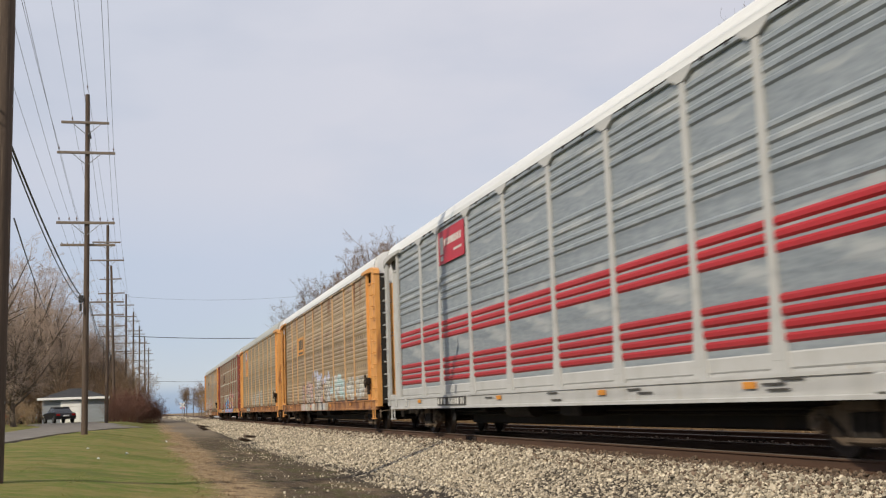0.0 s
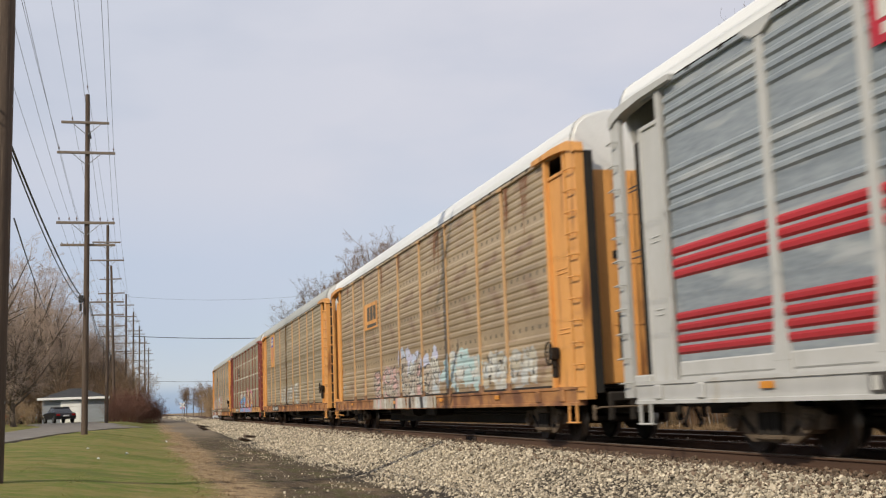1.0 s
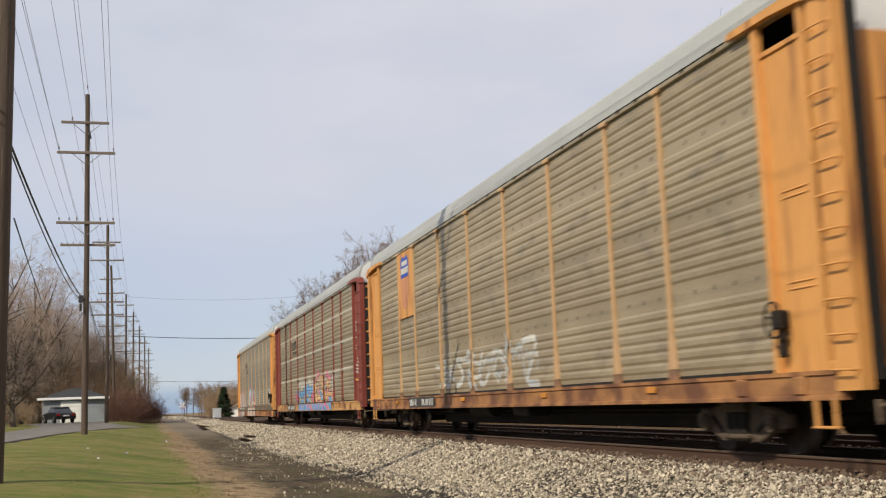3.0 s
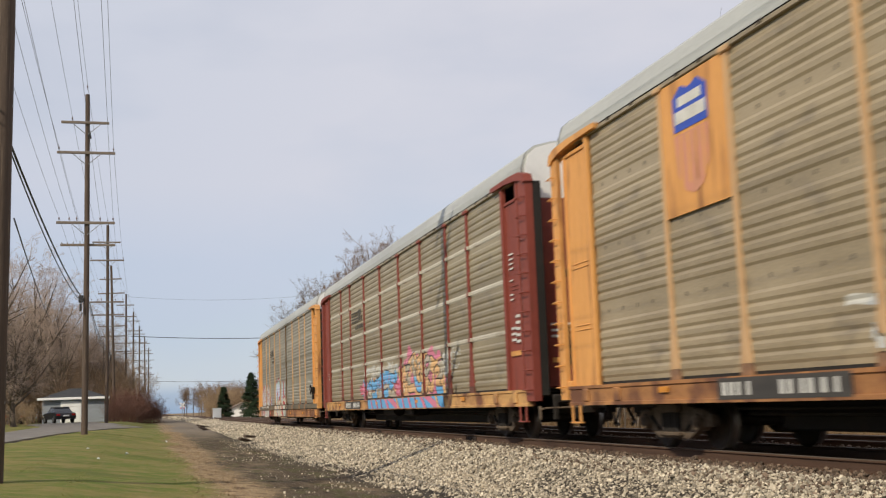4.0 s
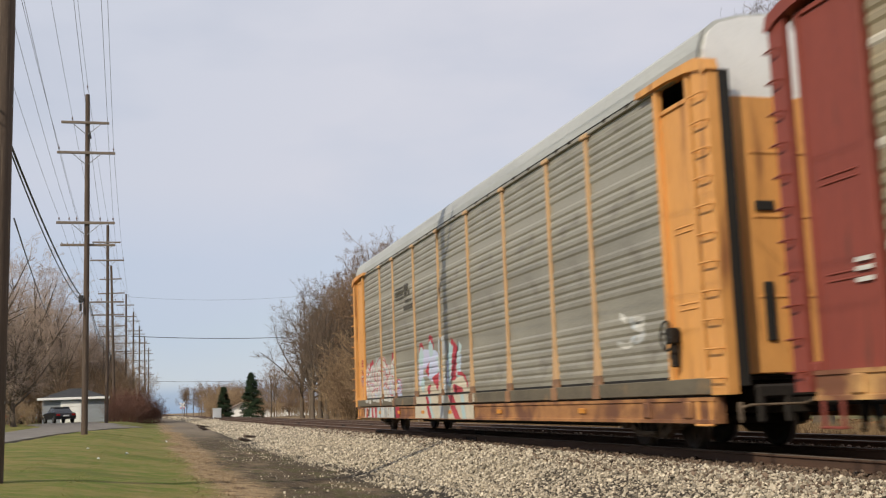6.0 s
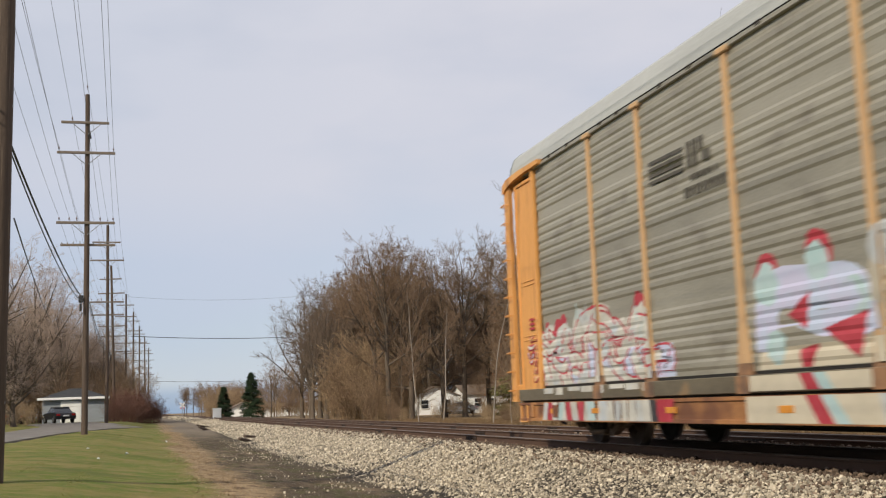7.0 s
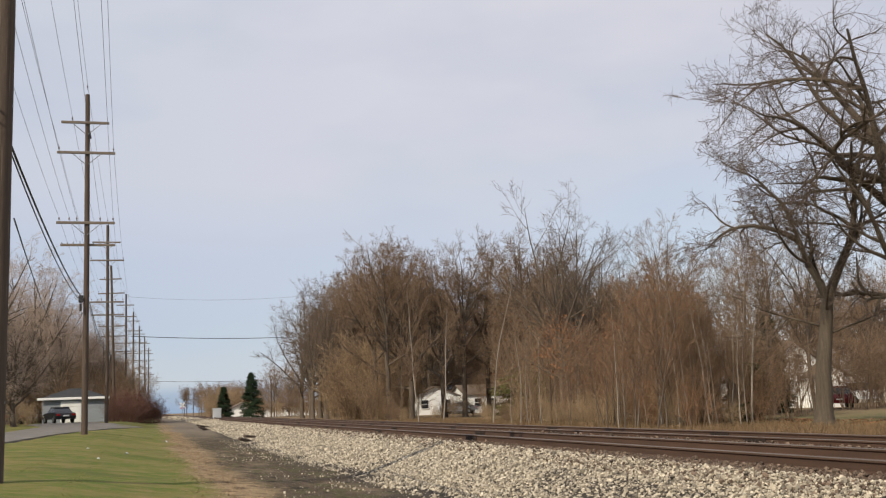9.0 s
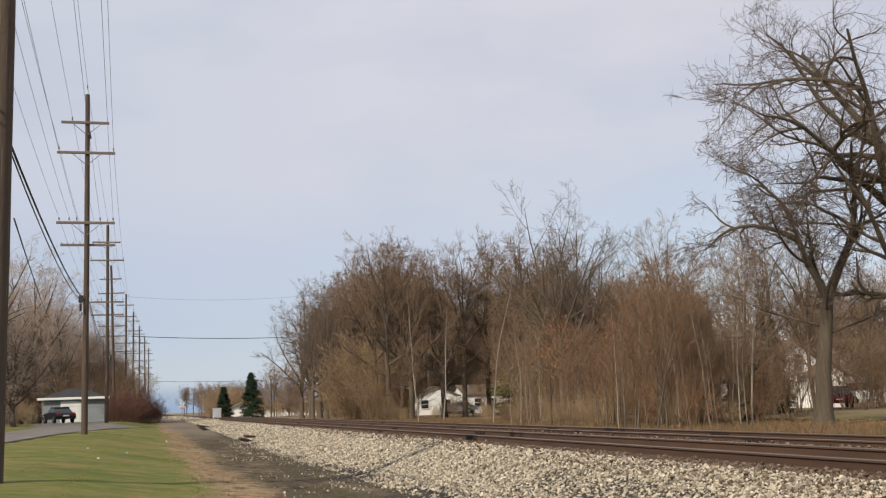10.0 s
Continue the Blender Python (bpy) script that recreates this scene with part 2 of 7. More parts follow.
# ---- building tools ----
class Build:
    """Collects vertices and faces, with a material number for each face."""

    def __init__(self):
        self.v, self.f, self.m, self.s = [], [], [], []

    def add(self, verts, faces, m=0, smooth=False):
        k = len(self.v)
        self.v.extend(tuple(p) for p in verts)
        self.f.extend(tuple(i + k for i in f) for f in faces)
        self.m.extend([m] * len(faces))
        self.s.extend([smooth] * len(faces))
        return self

    def box(self, a, b, m=0, c=0.0, turn=None):
        """A box from corner a to corner b, with chamfers of c."""
        lo, hi = [min(p, q) for p, q in zip(a, b)], [max(p, q) for p, q in zip(a, b)]
        if c <= 0:
            vs = [(x, y, z) for x in (lo[0], hi[0]) for y in (lo[1], hi[1]) for z in (lo[2], hi[2])]
            fs = [(0, 1, 3, 2), (4, 6, 7, 5), (0, 4, 5, 1), (2, 3, 7, 6), (0, 2, 6, 4), (1, 5, 7, 3)]
        else:
            c = min(c, *[(h - l) * .45 for l, h in zip(lo, hi)])
            vs, idx = [], {}
            for sx in (0, 1):
                for sy in (0, 1):
                    for sz in (0, 1):
                        q = [hi[i] if s else lo[i] for i, s in enumerate((sx, sy, sz))]
                        for ax in range(3):
                            p = [q[i] if i == ax else q[i] + (-c if (sx, sy, sz)[i] else c) for i in range(3)]
                            idx[(sx, sy, sz, ax)] = len(vs)
                            vs.append(p)
            fs = []
            for ax in range(3):
                o = [i for i in range(3) if i != ax]
                for s in (0, 1):
                    ring = []
                    for u, w in ((0, 0), (1, 0), (1, 1), (0, 1)):
                        k = [0, 0, 0]
                        k[ax], k[o[0]], k[o[1]] = s, u, w
                        ring.append(idx[(*k, ax)])
                    fs.append(tuple(ring))
                for u in (0, 1):
                    for w in (0, 1):
                        k0, k1 = [0, 0, 0], [0, 0, 0]
                        k0[o[0]], k0[o[1]], k1[o[0]], k1[o[1]] = u, w, u, w
                        k1[ax] = 1
                        fs.append((idx[(*k0, o[0])], idx[(*k1, o[0])], idx[(*k1, o[1])], idx[(*k0, o[1])]))
            for sx in (0, 1):
                for sy in (0, 1):
                    for sz in (0, 1):
                        fs.append(tuple(idx[(sx, sy, sz, ax)] for ax in range(3)))
        if turn is not None:
            vs = [turn @ Vector(p) for p in vs]
        return self.add(vs, fs, m)

    def tube(self, a, b, r0, r1=None, n=8, m=0, smooth=True, caps=True):
        a, b = Vector(a), Vector(b)
        r1 = r0 if r1 is None else r1
        d = (b - a).normalized()
        u = d.orthogonal().normalized()
        w = d.cross(u)
        vs = [a + (u * math.cos(t) + w * math.sin(t)) * r0 for t in [2 * math.pi * i / n for i in range(n)]]
        vs += [b + (u * math.cos(t) + w * math.sin(t)) * r1 for t in [2 * math.pi * i / n for i in range(n)]]
        self.add(vs, [(i, (i + 1) % n, n + (i + 1) % n, n + i) for i in range(n)], m, smooth)
        if caps:
            self.add(vs, [tuple(range(n))[::-1], tuple(range(n, 2 * n))], m)
        return self

    def prism(self, outline, axis, a, b, m=0):
        """An outline (pairs in the two other axes, in order) drawn out along an axis from a to b."""
        o = [i for i in range(3) if i != axis]

        def at(p, t):
            q = [0, 0, 0]
            q[axis], q[o[0]], q[o[1]] = t, p[0], p[1]
            return q
        n = len(outline)
        vs = [at(p, a) for p in outline] + [at(p, b) for p in outline]
        fs = [(i, (i + 1) % n, n + (i + 1) % n, n + i) for i in range(n)] + [tuple(range(n))[::-1], tuple(range(n, 2 * n))]
        return self.add(vs, fs, m)

    def lathe(self, profile, axis_y=True, n=24, m=0, centre=(0, 0, 0)):
        """Radius and place along x, turned about the x axis."""
        vs, k = [], len(profile)
        for i in range(n):
            t = 2 * math.pi * i / n
            vs += [(centre[0] + x, centre[1] + r * math.cos(t), centre[2] + r * math.sin(t)) for r, x in profile]
        fs = [(i * k + j, i * k + j + 1, (i + 1) % n * k + j + 1, (i + 1) % n * k + j) for i in range(n) for j in range(k - 1)]
        return self.add(vs, fs, m, True)

    def mesh(self, name, *mats):
        me = bpy.data.meshes.new(name)
        me.from_pydata([tuple(p) for p in self.v], [], self.f)
        for m in mats:
            me.materials.append(m)
        me.polygons.foreach_set("material_index", self.m)
        me.polygons.foreach_set("use_smooth", self.s)
        me.update()
        bm = bmesh.new()
        bm.from_mesh(me)
        bmesh.ops.recalc_face_normals(bm, faces=bm.faces)
        bm.to_mesh(me)
        bm.free()
        return me


def part(name, data, parent, label="", m=None):
    ob = new(name, data)
    ob.parent = parent
    if m is not None:
        ob.matrix_basis = m
    if label:
        ob["label"] = label
    return ob


def thing(name, label, category, m=None, data=None, group="", kind=""):
    ob = new(name, data)
    if m is not None:
        ob.matrix_basis = m
    return tagged(ob, label, category, group, kind)


def smooth_noise(x, y, s=1.0):
    return noise.noise(Vector((x * s, y * s, 3.7)))

# ---- ground, road, track ----
PROFILE = [(-4000, -.2), (-3.6, -.2), (-2.4, -.235), (-1.2, -.33), (0.4, -.55), (2.7, -.72), (4.75, -.78), (7.2, -.17), (15.2, -.27), (17, -.5), (40, -.5), (4000, -1.0)]


def base_z(x, y):
    for (xa, za), (xb, zb) in zip(PROFILE, PROFILE[1:]):
        if x <= xb:
            z = za + (zb - za) * (x - xa) / (xb - xa)
            break
    rise = 0.0 if y < 20 else min((y - 20) * .0065, .45)
    z += rise * max(0, min(1, (4 - x) / 6))
    if 0 < x < 7.0 and y > 50:
        z += max(0, -.24 - z) * min(1, (y - 50) / 70)
    return z


def ground_z(x, y):
    near = max(0, 1 - max(0, abs(y - 30) - 60) / 100)
    amp = .05 if x < 6.9 or x > 15.5 else .008
    return base_z(x, y) + near * (amp * smooth_noise(x, y, .45) + amp * .35 * smooth_noise(x, y, 1.7))


def ground_material():
    m = bpy.data.materials.new("verge, cinders and ballast bed")
    m.use_nodes = True
    n, l = m.node_tree.nodes, m.node_tree.links
    b = n["Principled BSDF"]
    b.inputs["Roughness"].default_value, b.inputs["Specular IOR Level"].default_value = .95, .15
    tc = n.new("ShaderNodeTexCoord")
    sp = n.new("ShaderNodeSeparateXYZ")
    l.new(tc.outputs["Object"], sp.inputs[0])

    def tex(scale, detail=6, stretch=None):
        t = n.new("ShaderNodeTexNoise")
        t.inputs["Scale"].default_value, t.inputs["Detail"].default_value = scale, detail
        src = tc.outputs["Object"]
        if stretch:
            mp = n.new("ShaderNodeMapping")
            mp.inputs["Scale"].default_value = stretch
            l.new(src, mp.inputs["Vector"])
            src = mp.outputs[0]
        l.new(src, t.inputs["Vector"])
        return t.outputs["Fac"]

    def rng(sock, a, c, lo=0.0, hi=1.0):
        r = n.new("ShaderNodeMapRange")
        for k, v in zip(("From Min", "From Max", "To Min", "To Max"), (a, c, lo, hi)):
            r.inputs[k].default_value = v
        l.new(sock, r.inputs["Value"])
        return r.outputs[0]

    def op(kind, a, c):
        o = n.new("ShaderNodeMath")
        o.operation = kind
        for i, v in enumerate((a, c)):
            if isinstance(v, (int, float)):
                o.inputs[i].default_value = v
            else:
                l.new(v, o.inputs[i])
        return o.outputs[0]

    def blend(fac, a, c):
        x = n.new("ShaderNodeMix")
        x.data_type = "RGBA"
        l.new(fac, x.inputs[0])
        for i, v in ((6, a), (7, c)):
            if isinstance(v, tuple):
                x.inputs[i].default_value = (*v, 1)
            else:
                l.new(v, x.inputs[i])
        return x.outputs[2]

    wob = op("ADD", rng(tex(.35, 4, (1, .5, 1)), .3, .7, -.55, .55), rng(tex(2.5, 4), .3, .7, -.2, .2))
    x = op("ADD", sp.outputs["X"], wob)
    fine, mid, wide = tex(28, 5), tex(3.2, 6), tex(.5, 5)
    streaks = tex(1.3, 6, (.45, 1.6, 1))
    grass = blend(rng(fine, .3, .7), (.080, .118, .022), (.155, .178, .040))
    grass = blend(rng(streaks, .5, .66, 0, .6), grass, (.25, .19, .08))
    grass = blend(rng(mid, .48, .66, 0, .7), grass, (.24, .185, .078))
    grass = blend(rng(wide, .46, .66, 0, .55), grass, (.27, .195, .085))
    grass = blend(rng(tex(.35, 5, (.6, 1, 1)), .46, .30, 0, .6), grass, (.07, .095, .02))
    litter = blend(rng(fine, .35, .65), (.235, .165, .092), (.37, .285, .175))
    litter = blend(rng(mid, .5, .62), litter, (.14, .095, .06))
    cinder = blend(rng(fine, .35, .7), (.040, .029, .019), (.115, .082, .050))
    cinder = blend(rng(tex(7, 6), .52, .68), cinder, (.15, .115, .08))
    cinder = blend(rng(tex(.9, 7, (1, .4, 1)), .50, .66), cinder, (.17, .125, .08))
    cinder = blend(rng(tex(1.7, 6, (1.4, .6, 1)), .50, .62, 0, .8), cinder, (.075, .072, .028))
    cinder = blend(rng(tex(45, 3), .60, .68), cinder, (.30, .26, .20))
    cinder = blend(rng(tex(2.6, 7, (1, .5, 1)), .55, .68, 0, .9), cinder, (.024, .019, .014))
    # near-black bed: the shade between the stones is put into its colour
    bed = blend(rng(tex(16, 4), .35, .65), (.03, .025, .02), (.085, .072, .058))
    # paler far down the line, where the stones thin out
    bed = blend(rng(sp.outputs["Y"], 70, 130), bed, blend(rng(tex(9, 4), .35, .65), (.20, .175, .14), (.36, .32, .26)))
    dry = blend(rng(fine, .3, .7), (.19, .135, .078), (.30, .22, .13))
    dry = blend(rng(mid, .48, .62), dry, (.15, .108, .064))
    lawn = blend(rng(mid, .4, .6), (.115, .12, .045), (.225, .175, .09))
    col = blend(rng(x, .95, 1.25), grass, litter)
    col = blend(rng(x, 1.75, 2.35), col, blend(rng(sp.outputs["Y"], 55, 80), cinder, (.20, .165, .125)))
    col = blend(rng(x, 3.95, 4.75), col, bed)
    rust = blend(rng(fine, .3, .7), (.075, .046, .030), (.15, .095, .062))
    for a in (8.88, 13.1):
        off = op("ABSOLUTE", op("SUBTRACT", sp.outputs["X"], a), 0)
        col = blend(rng(off, 1.65, 1.35), col, rust)
    col = blend(rng(x, 15.2, 16.2), col, dry)
    col = blend(op("MULTIPLY", rng(x, 20.0, 22.5), rng(sp.outputs["Y"], 62, 45)), col, lawn)
    l.new(col, b.inputs["Base Color"])
    bp = n.new("ShaderNodeBump")
    bp.inputs["Strength"].default_value, bp.inputs["Distance"].default_value = .7, .05
    l.new(op("ADD", fine, mid), bp.inputs["Height"])
    l.new(bp.outputs[0], b.inputs["Normal"])
    return m


def span(*stops):
    out = []
    for (a, sa), (c, _) in zip(stops, stops[1:]):
        k = max(1, round((c - a) / sa))
        out += [a + (c - a) * i / k for i in range(k)]
    return out + [stops[-1][0]]


def build_ground():
    xs = span((-1500, 300), (-300, 60), (-60, 10), (-20, 2), (-8, .5), (8, .6), (15, .6), (24, 2), (60, 12), (240, 120), (1800, 1))
    ys = span((-120, 20), (-20, 4), (8, .5), (60, 2), (120, 10), (300, 80), (1100, 500), (3600, 1))
    b = Build()
    b.v = [(x, y, ground_z(x, y)) for x in xs for y in ys]
    k = len(ys)
    b.f = [(i * k + j, (i + 1) * k + j, (i + 1) * k + j + 1, i * k + j + 1) for i in range(len(xs) - 1) for j in range(k - 1)]
    b.m, b.s = [0] * len(b.f), [True] * len(b.f)
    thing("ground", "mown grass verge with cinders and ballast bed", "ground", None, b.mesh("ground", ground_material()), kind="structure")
    # asphalt lane that bends in to the garage
    near = [(-30, 14), (-12, 32), (-4.9, 43), (-3.9, 54), (-2.1, 66), (-.4, 78), (-.3, 86)]
    far = [(-34, 24), (-16, 42), (-8.6, 52), (-7.2, 63), (-6.6, 78), (-9.3, 96), (-9.6, 108)]
    near[-1] = (-3.9, 108)
    near[-2] = (-.3, 84)
    q = Build()
    for i in range(len(near) - 1):
        for j in range(4):
            c = []
            for s, t in ((i, j / 4), (i + 1, j / 4), (i + 1, (j + 1) / 4), (i, (j + 1) / 4)):
                px, py = [near[s][a] + (far[s][a] - near[s][a]) * t for a in (0, 1)]
                c.append((px, py, base_z(px, py) + .05))
            low = [(u, v, w - .25) for u, v, w in c]
            q.add(c + low, [(0, 1, 2, 3), (0, 4, 5, 1), (2, 6, 7, 3)])
    asphalt = mat("worn grey asphalt", (.175, .158, .138), (.115, .104, .092), .9, 0, 40, .7, .9, .3, third=(.2, .185, .165), third_at=(.55, .7), third_scale=.5)
    thing("road", "worn grey asphalt lane beside the grass", "road", None, q.mesh("road", asphalt), kind="structure")


def stones():
    """Broken limestone on the bank, the shoulder and between the rails."""
    rng = np.random.default_rng(5)
    shapes = []
    for k in range(10):
        d = np.array([(1, 1, 1), (1, -1, -1), (-1, 1, -1), (-1, -1, 1), (-1, -1, -1), (1, 1, -1), (1, -1, 1), (-1, 1, 1)], float) * .62
        d = d * rng.uniform(.8, 1.15, (8, 1)) * rng.uniform(.75, 1.2, 3) + rng.normal(0, .14, (8, 3))
        bm = bmesh.new()
        for p in d:
            bm.verts.new(p)
        bmesh.ops.convex_hull(bm, input=bm.verts)
        bmesh.ops.triangulate(bm, faces=bm.faces)
        loose = [v for v in bm.verts if not v.link_faces]
        bmesh.ops.delete(bm, geom=loose, context="VERTS")
        bm.verts.index_update()
        shapes.append((np.array([v.co[:] for v in bm.verts]), np.array([[v.index for v in f.verts] for f in bm.faces])))
        bm.free()
    # place, size
    rusty = [(6.7, 8.12, 9.5, 18, 380, .018), (6.8, 8.12, 18, 30, 230, .021), (6.9, 8.12, 30, 60, 90, .028), (9.65, 12.3, 10, 40, 60, .024), (14.0, 16.0, 12, 60, 60, .028)]
    zones = [  # x from, x to, y from, y to, stones for a square metre, size
        (4.5, 7.4, 9.5, 18, 880, .0175), (4.5, 7.4, 18, 28, 560, .0215), (4.5, 7.5, 28, 45, 380, .0245), (4.55, 7.5, 45, 70, 200, .031), (4.6, 7.5, 70, 120, 110, .036), (4.4, 7.6, 120, 190, 34, .06), (4.2, 7.6, 190, 300, 10, .10),
        (3.6, 4.6, 10, 60, 110, .016), (2.3, 4.0, 10, 50, 60, .016), (10.0, 12.0, 12, 50, 8, .024), (14.8, 16.0, 14, 90, 12, .03)]
    lay_stones(rng, shapes, zones, "ballast", M["stone"], "pale broken limestone ballast on the bank")
    lay_stones(rng, shapes, rusty, "rusty_ballast", M["stone_rusty"], "rust-brown ballast beside the rails")


def lay_stones(rng, shapes, zones, name, m, label):
    V, F, base = [], [], 0
    for x0, x1, y0, y1, dens, size in zones:
        n = int((x1 - x0) * (y1 - y0) * dens)
        X, Y = rng.uniform(x0, x1, n), rng.uniform(y0, y1, n)
        keep = rng.uniform(0, 1, n) < np.clip(np.minimum((X - 4.1) / 1.1, (7.72 - X) / .4 if m is M["stone"] else 9), .12, 1)
        X, Y = X[keep], Y[keep]
        n = len(X)
        S = size * rng.lognormal(0, .26, n)
        px, pz = zip(*PROFILE)
        Z = np.interp(X, px, pz)
        Z = Z + np.where(X < 7, np.maximum(-.24 - Z, 0) * np.clip((Y - 50) / 70, 0, 1), 0) + S * rng.uniform(-.3, 1.5, n)
        A = rng.normal(size=(n, 4))
        A /= np.linalg.norm(A, axis=1)[:, None]
        w, a, c, d = A.T
        R = np.stack([np.stack([1 - 2 * (c * c + d * d), 2 * (a * c - w * d), 2 * (a * d + w * c)], -1),
                      np.stack([2 * (a * c + w * d), 1 - 2 * (a * a + d * d), 2 * (c * d - w * a)], -1),
                      np.stack([2 * (a * d - w * c), 2 * (c * d + w * a), 1 - 2 * (a * a + c * c)], -1)], 1)
        kind = rng.integers(0, len(shapes), n)
        for k, (sv, sf) in enumerate(shapes):
            i = np.where(kind == k)[0]
            if not len(i):
                continue
            vs = np.einsum("nij,vj->nvi", R[i], sv) * S[i, None, None] + np.stack([X[i], Y[i], Z[i]], -1)[:, None, :]
            fs = sf[None] + (base + np.arange(len(i)) * len(sv))[:, None, None]
            V.append(vs.reshape(-1, 3))
            F.append(fs.reshape(-1, 3))
            base += len(i) * len(sv)
    bulk(name, np.concatenate(V), np.concatenate(F), m, label, "ballast")


def bulk(name, V, F, m, label, category, kind="stuff", parent=None, smooth=False):
    me = bpy.data.meshes.new(name)
    k = F.shape[1]
    me.vertices.add(len(V))
    me.vertices.foreach_set("co", np.ascontiguousarray(V, np.float32).ravel())
    me.loops.add(F.size)
    me.loops.foreach_set("vertex_index", np.ascontiguousarray(F, np.int32).ravel())
    me.polygons.add(len(F))
    me.polygons.foreach_set("loop_start", np.arange(0, F.size, k, dtype=np.int32))
    me.polygons.foreach_set("use_smooth", np.full(len(F), smooth))
    me.materials.append(m)
    me.update(calc_edges=True)
    if not label:
        return me
    ob = new(name, me)
    ob.parent = parent
    return tagged(ob, label, category, kind=kind)


def build_track(name, cx, z, label, y_near):
    t = thing(name, label, "railway track", pose(cx, 0, z), kind="structure")
    half = [(.0, 0), (.030, -.003), (.036, -.012), (.036, -.034), (.010, -.045), (.009, -.14), (.03, -.152), (.075, -.168), (.075, -.18), (0, -.18)]
    line = half + [(-x, h) for x, h in half[-2:0:-1]]
    for s in (-.7535, .7535):
        b = Build()
        b.prism([(x + s, h) for x, h in line], 1, -110, 1100, 0)
        n = len(line)
        for i in list(range(0, 2)) + [n - 1, n - 2]:
            b.m[i] = 1
        r = part("rail", b.mesh("rail", M["rail"], M["rail_head"]), t, "rusty steel rail with a worn bright head")
        jb = Build()
        for q in (-1, 1):
            jb.prism([(s + q * .012, -.05), (s + q * .032, -.052), (s + q * .028, -.14), (s + q * .05, -.155), (s + q * .012, -.15)], 1, -.45, .45)
            for y in (-.36, -.22, -.08, .08, .22, .36):
                jb.tube((s + q * .03, y, -.095), (s + q * .06, y, -.095), .02, n=6)
        jm = jb.mesh("joint_bar", M["wheel"])
        for y in (y_near, y_near + 11.9, y_near + 23.8, y_near + 41):
            part("joint_bar", jm, r, "", pose(0, y + (0 if s < 0 else 4.2), 0))
    rnd = random.Random(int(cx))
    tb = Build()
    tb.box((-1.3, -.115, -.36), (1.3, .115, -.185), 0, .02)
    for s in (-.7535, .7535):
        tb.box((s - .18, -.09, -.186), (s + .18, .09, -.172), 1, .004)
        for q, v in ((-.10, -.05), (.10, .05), (-.10, .06), (.10, -.06)):
            tb.box((s + q - .012, v - .012, -.18), (s + q + .012, v + .012, -.145), 1, .004)
    tm = tb.mesh("tie", M["tie"], M["rail"])
    y = 6.0
    while y < 120:
        part("tie", tm, t, "", pose(rnd.uniform(-.05, .05), y + rnd.uniform(-.03, .03), rnd.uniform(-.012, .004), 0, 0, rnd.uniform(-1.2, 1.2)))
        y += .51
    far, k = Build(), 0
    for y in [120 + .51 * i for i in range(300)] + [-60 + .51 * i for i in range(129)]:
        far.box((-1.3, y - .115, -.36), (1.3, y + .115, -.185))
    tagged(part("far_ties", far.mesh("far_ties", M["tie"]), t, "creosoted ties running off along the line"), kind="stuff")


build_ground()
stones()
build_track("track_1", 8.88, 0, "rusty main track on creosoted ties and pale ballast", 27.7)
build_track("track_2", 13.1, -.1, "second rusty track on creosoted ties", 21.0)

# ---- the train: five covered car carriers ----
TRACK_X, PITCH, SPEED, S0 = 8.88, 28.4, 17.91, 6.70
POST_Y = (-8.92, -6.93, -4.18, -1.40, 1.40, 4.18, 6.93, 8.92)
PANEL_END, DOOR_Y, POST_END, SILL_END = 11.62, 13.10, 13.38, 12.98
SILL_LO, SILL_HI = 0.70, 1.035
WHEEL_R = 0.42
SPIN = pose(0, 0, 0, 0, 0, 180)
wheelsets, train, train_style = [], [], {}


def sheet_profile(style):
    """Height, depth and material number of the bends of a side sheet, from the bottom up."""
    if style == "striped":
        rows = [(1.08, 0, 2), (1.10, .015, 2), (1.27, .015, 2), (1.29, 0, 0)]
        ribs = [(z, .062, .03, 1) for z in (1.45, 1.61, 1.77, 1.93)] + [(z, .065, .03, 1) for z in (2.545, 2.71, 2.875)]
        ribs += [(z, .06, .03, 0) for z in (3.13, 3.525, 3.705, 3.885, 4.065, 4.615, 4.79, 4.965, 5.14)]
    else:
        rows = [(1.08, 0, 0), (1.13, 0, 0)]
        zs = [1.22 + .158 * i for i in range(26)]
        flats = (2.27, 3.35, 4.45) if style == "banded" else (2.24, 3.30, 4.38)
        ribs = [(z, .074, .018, 0) for z in zs if all(abs(z - b) > .12 for b in flats)]
        if style == "banded":
            ribs += [(b, .06, .018, 1) for b in flats]
        ribs.sort()
    for z, w, d, m in ribs:
        rows += [(z - w, 0, m), (z - w * .45, d, m), (z + w * .45, d, m), (z + w, 0, 0)]
    rows.append((5.33, 0, 0))
    return rows


def sheet_mesh(style, length, mats):
    b = Build()
    rows = sheet_profile(style)
    h = length / 2
    for (za, da, ma), (zb, db, mb) in zip(rows, rows[1:]):
        b.add([(-1.465 - da, -h, za), (-1.465 - da, h, za), (-1.465 - db, h, zb), (-1.465 - db, -h, zb)], [(0, 1, 2, 3)], ma)
    b.add([(-1.44, -h, 1.08), (-1.44, h, 1.08), (-1.44, h, 5.33), (-1.44, -h, 5.33)], [(0, 1, 2, 3)], 0)
    return b.mesh("side_panel", *mats)


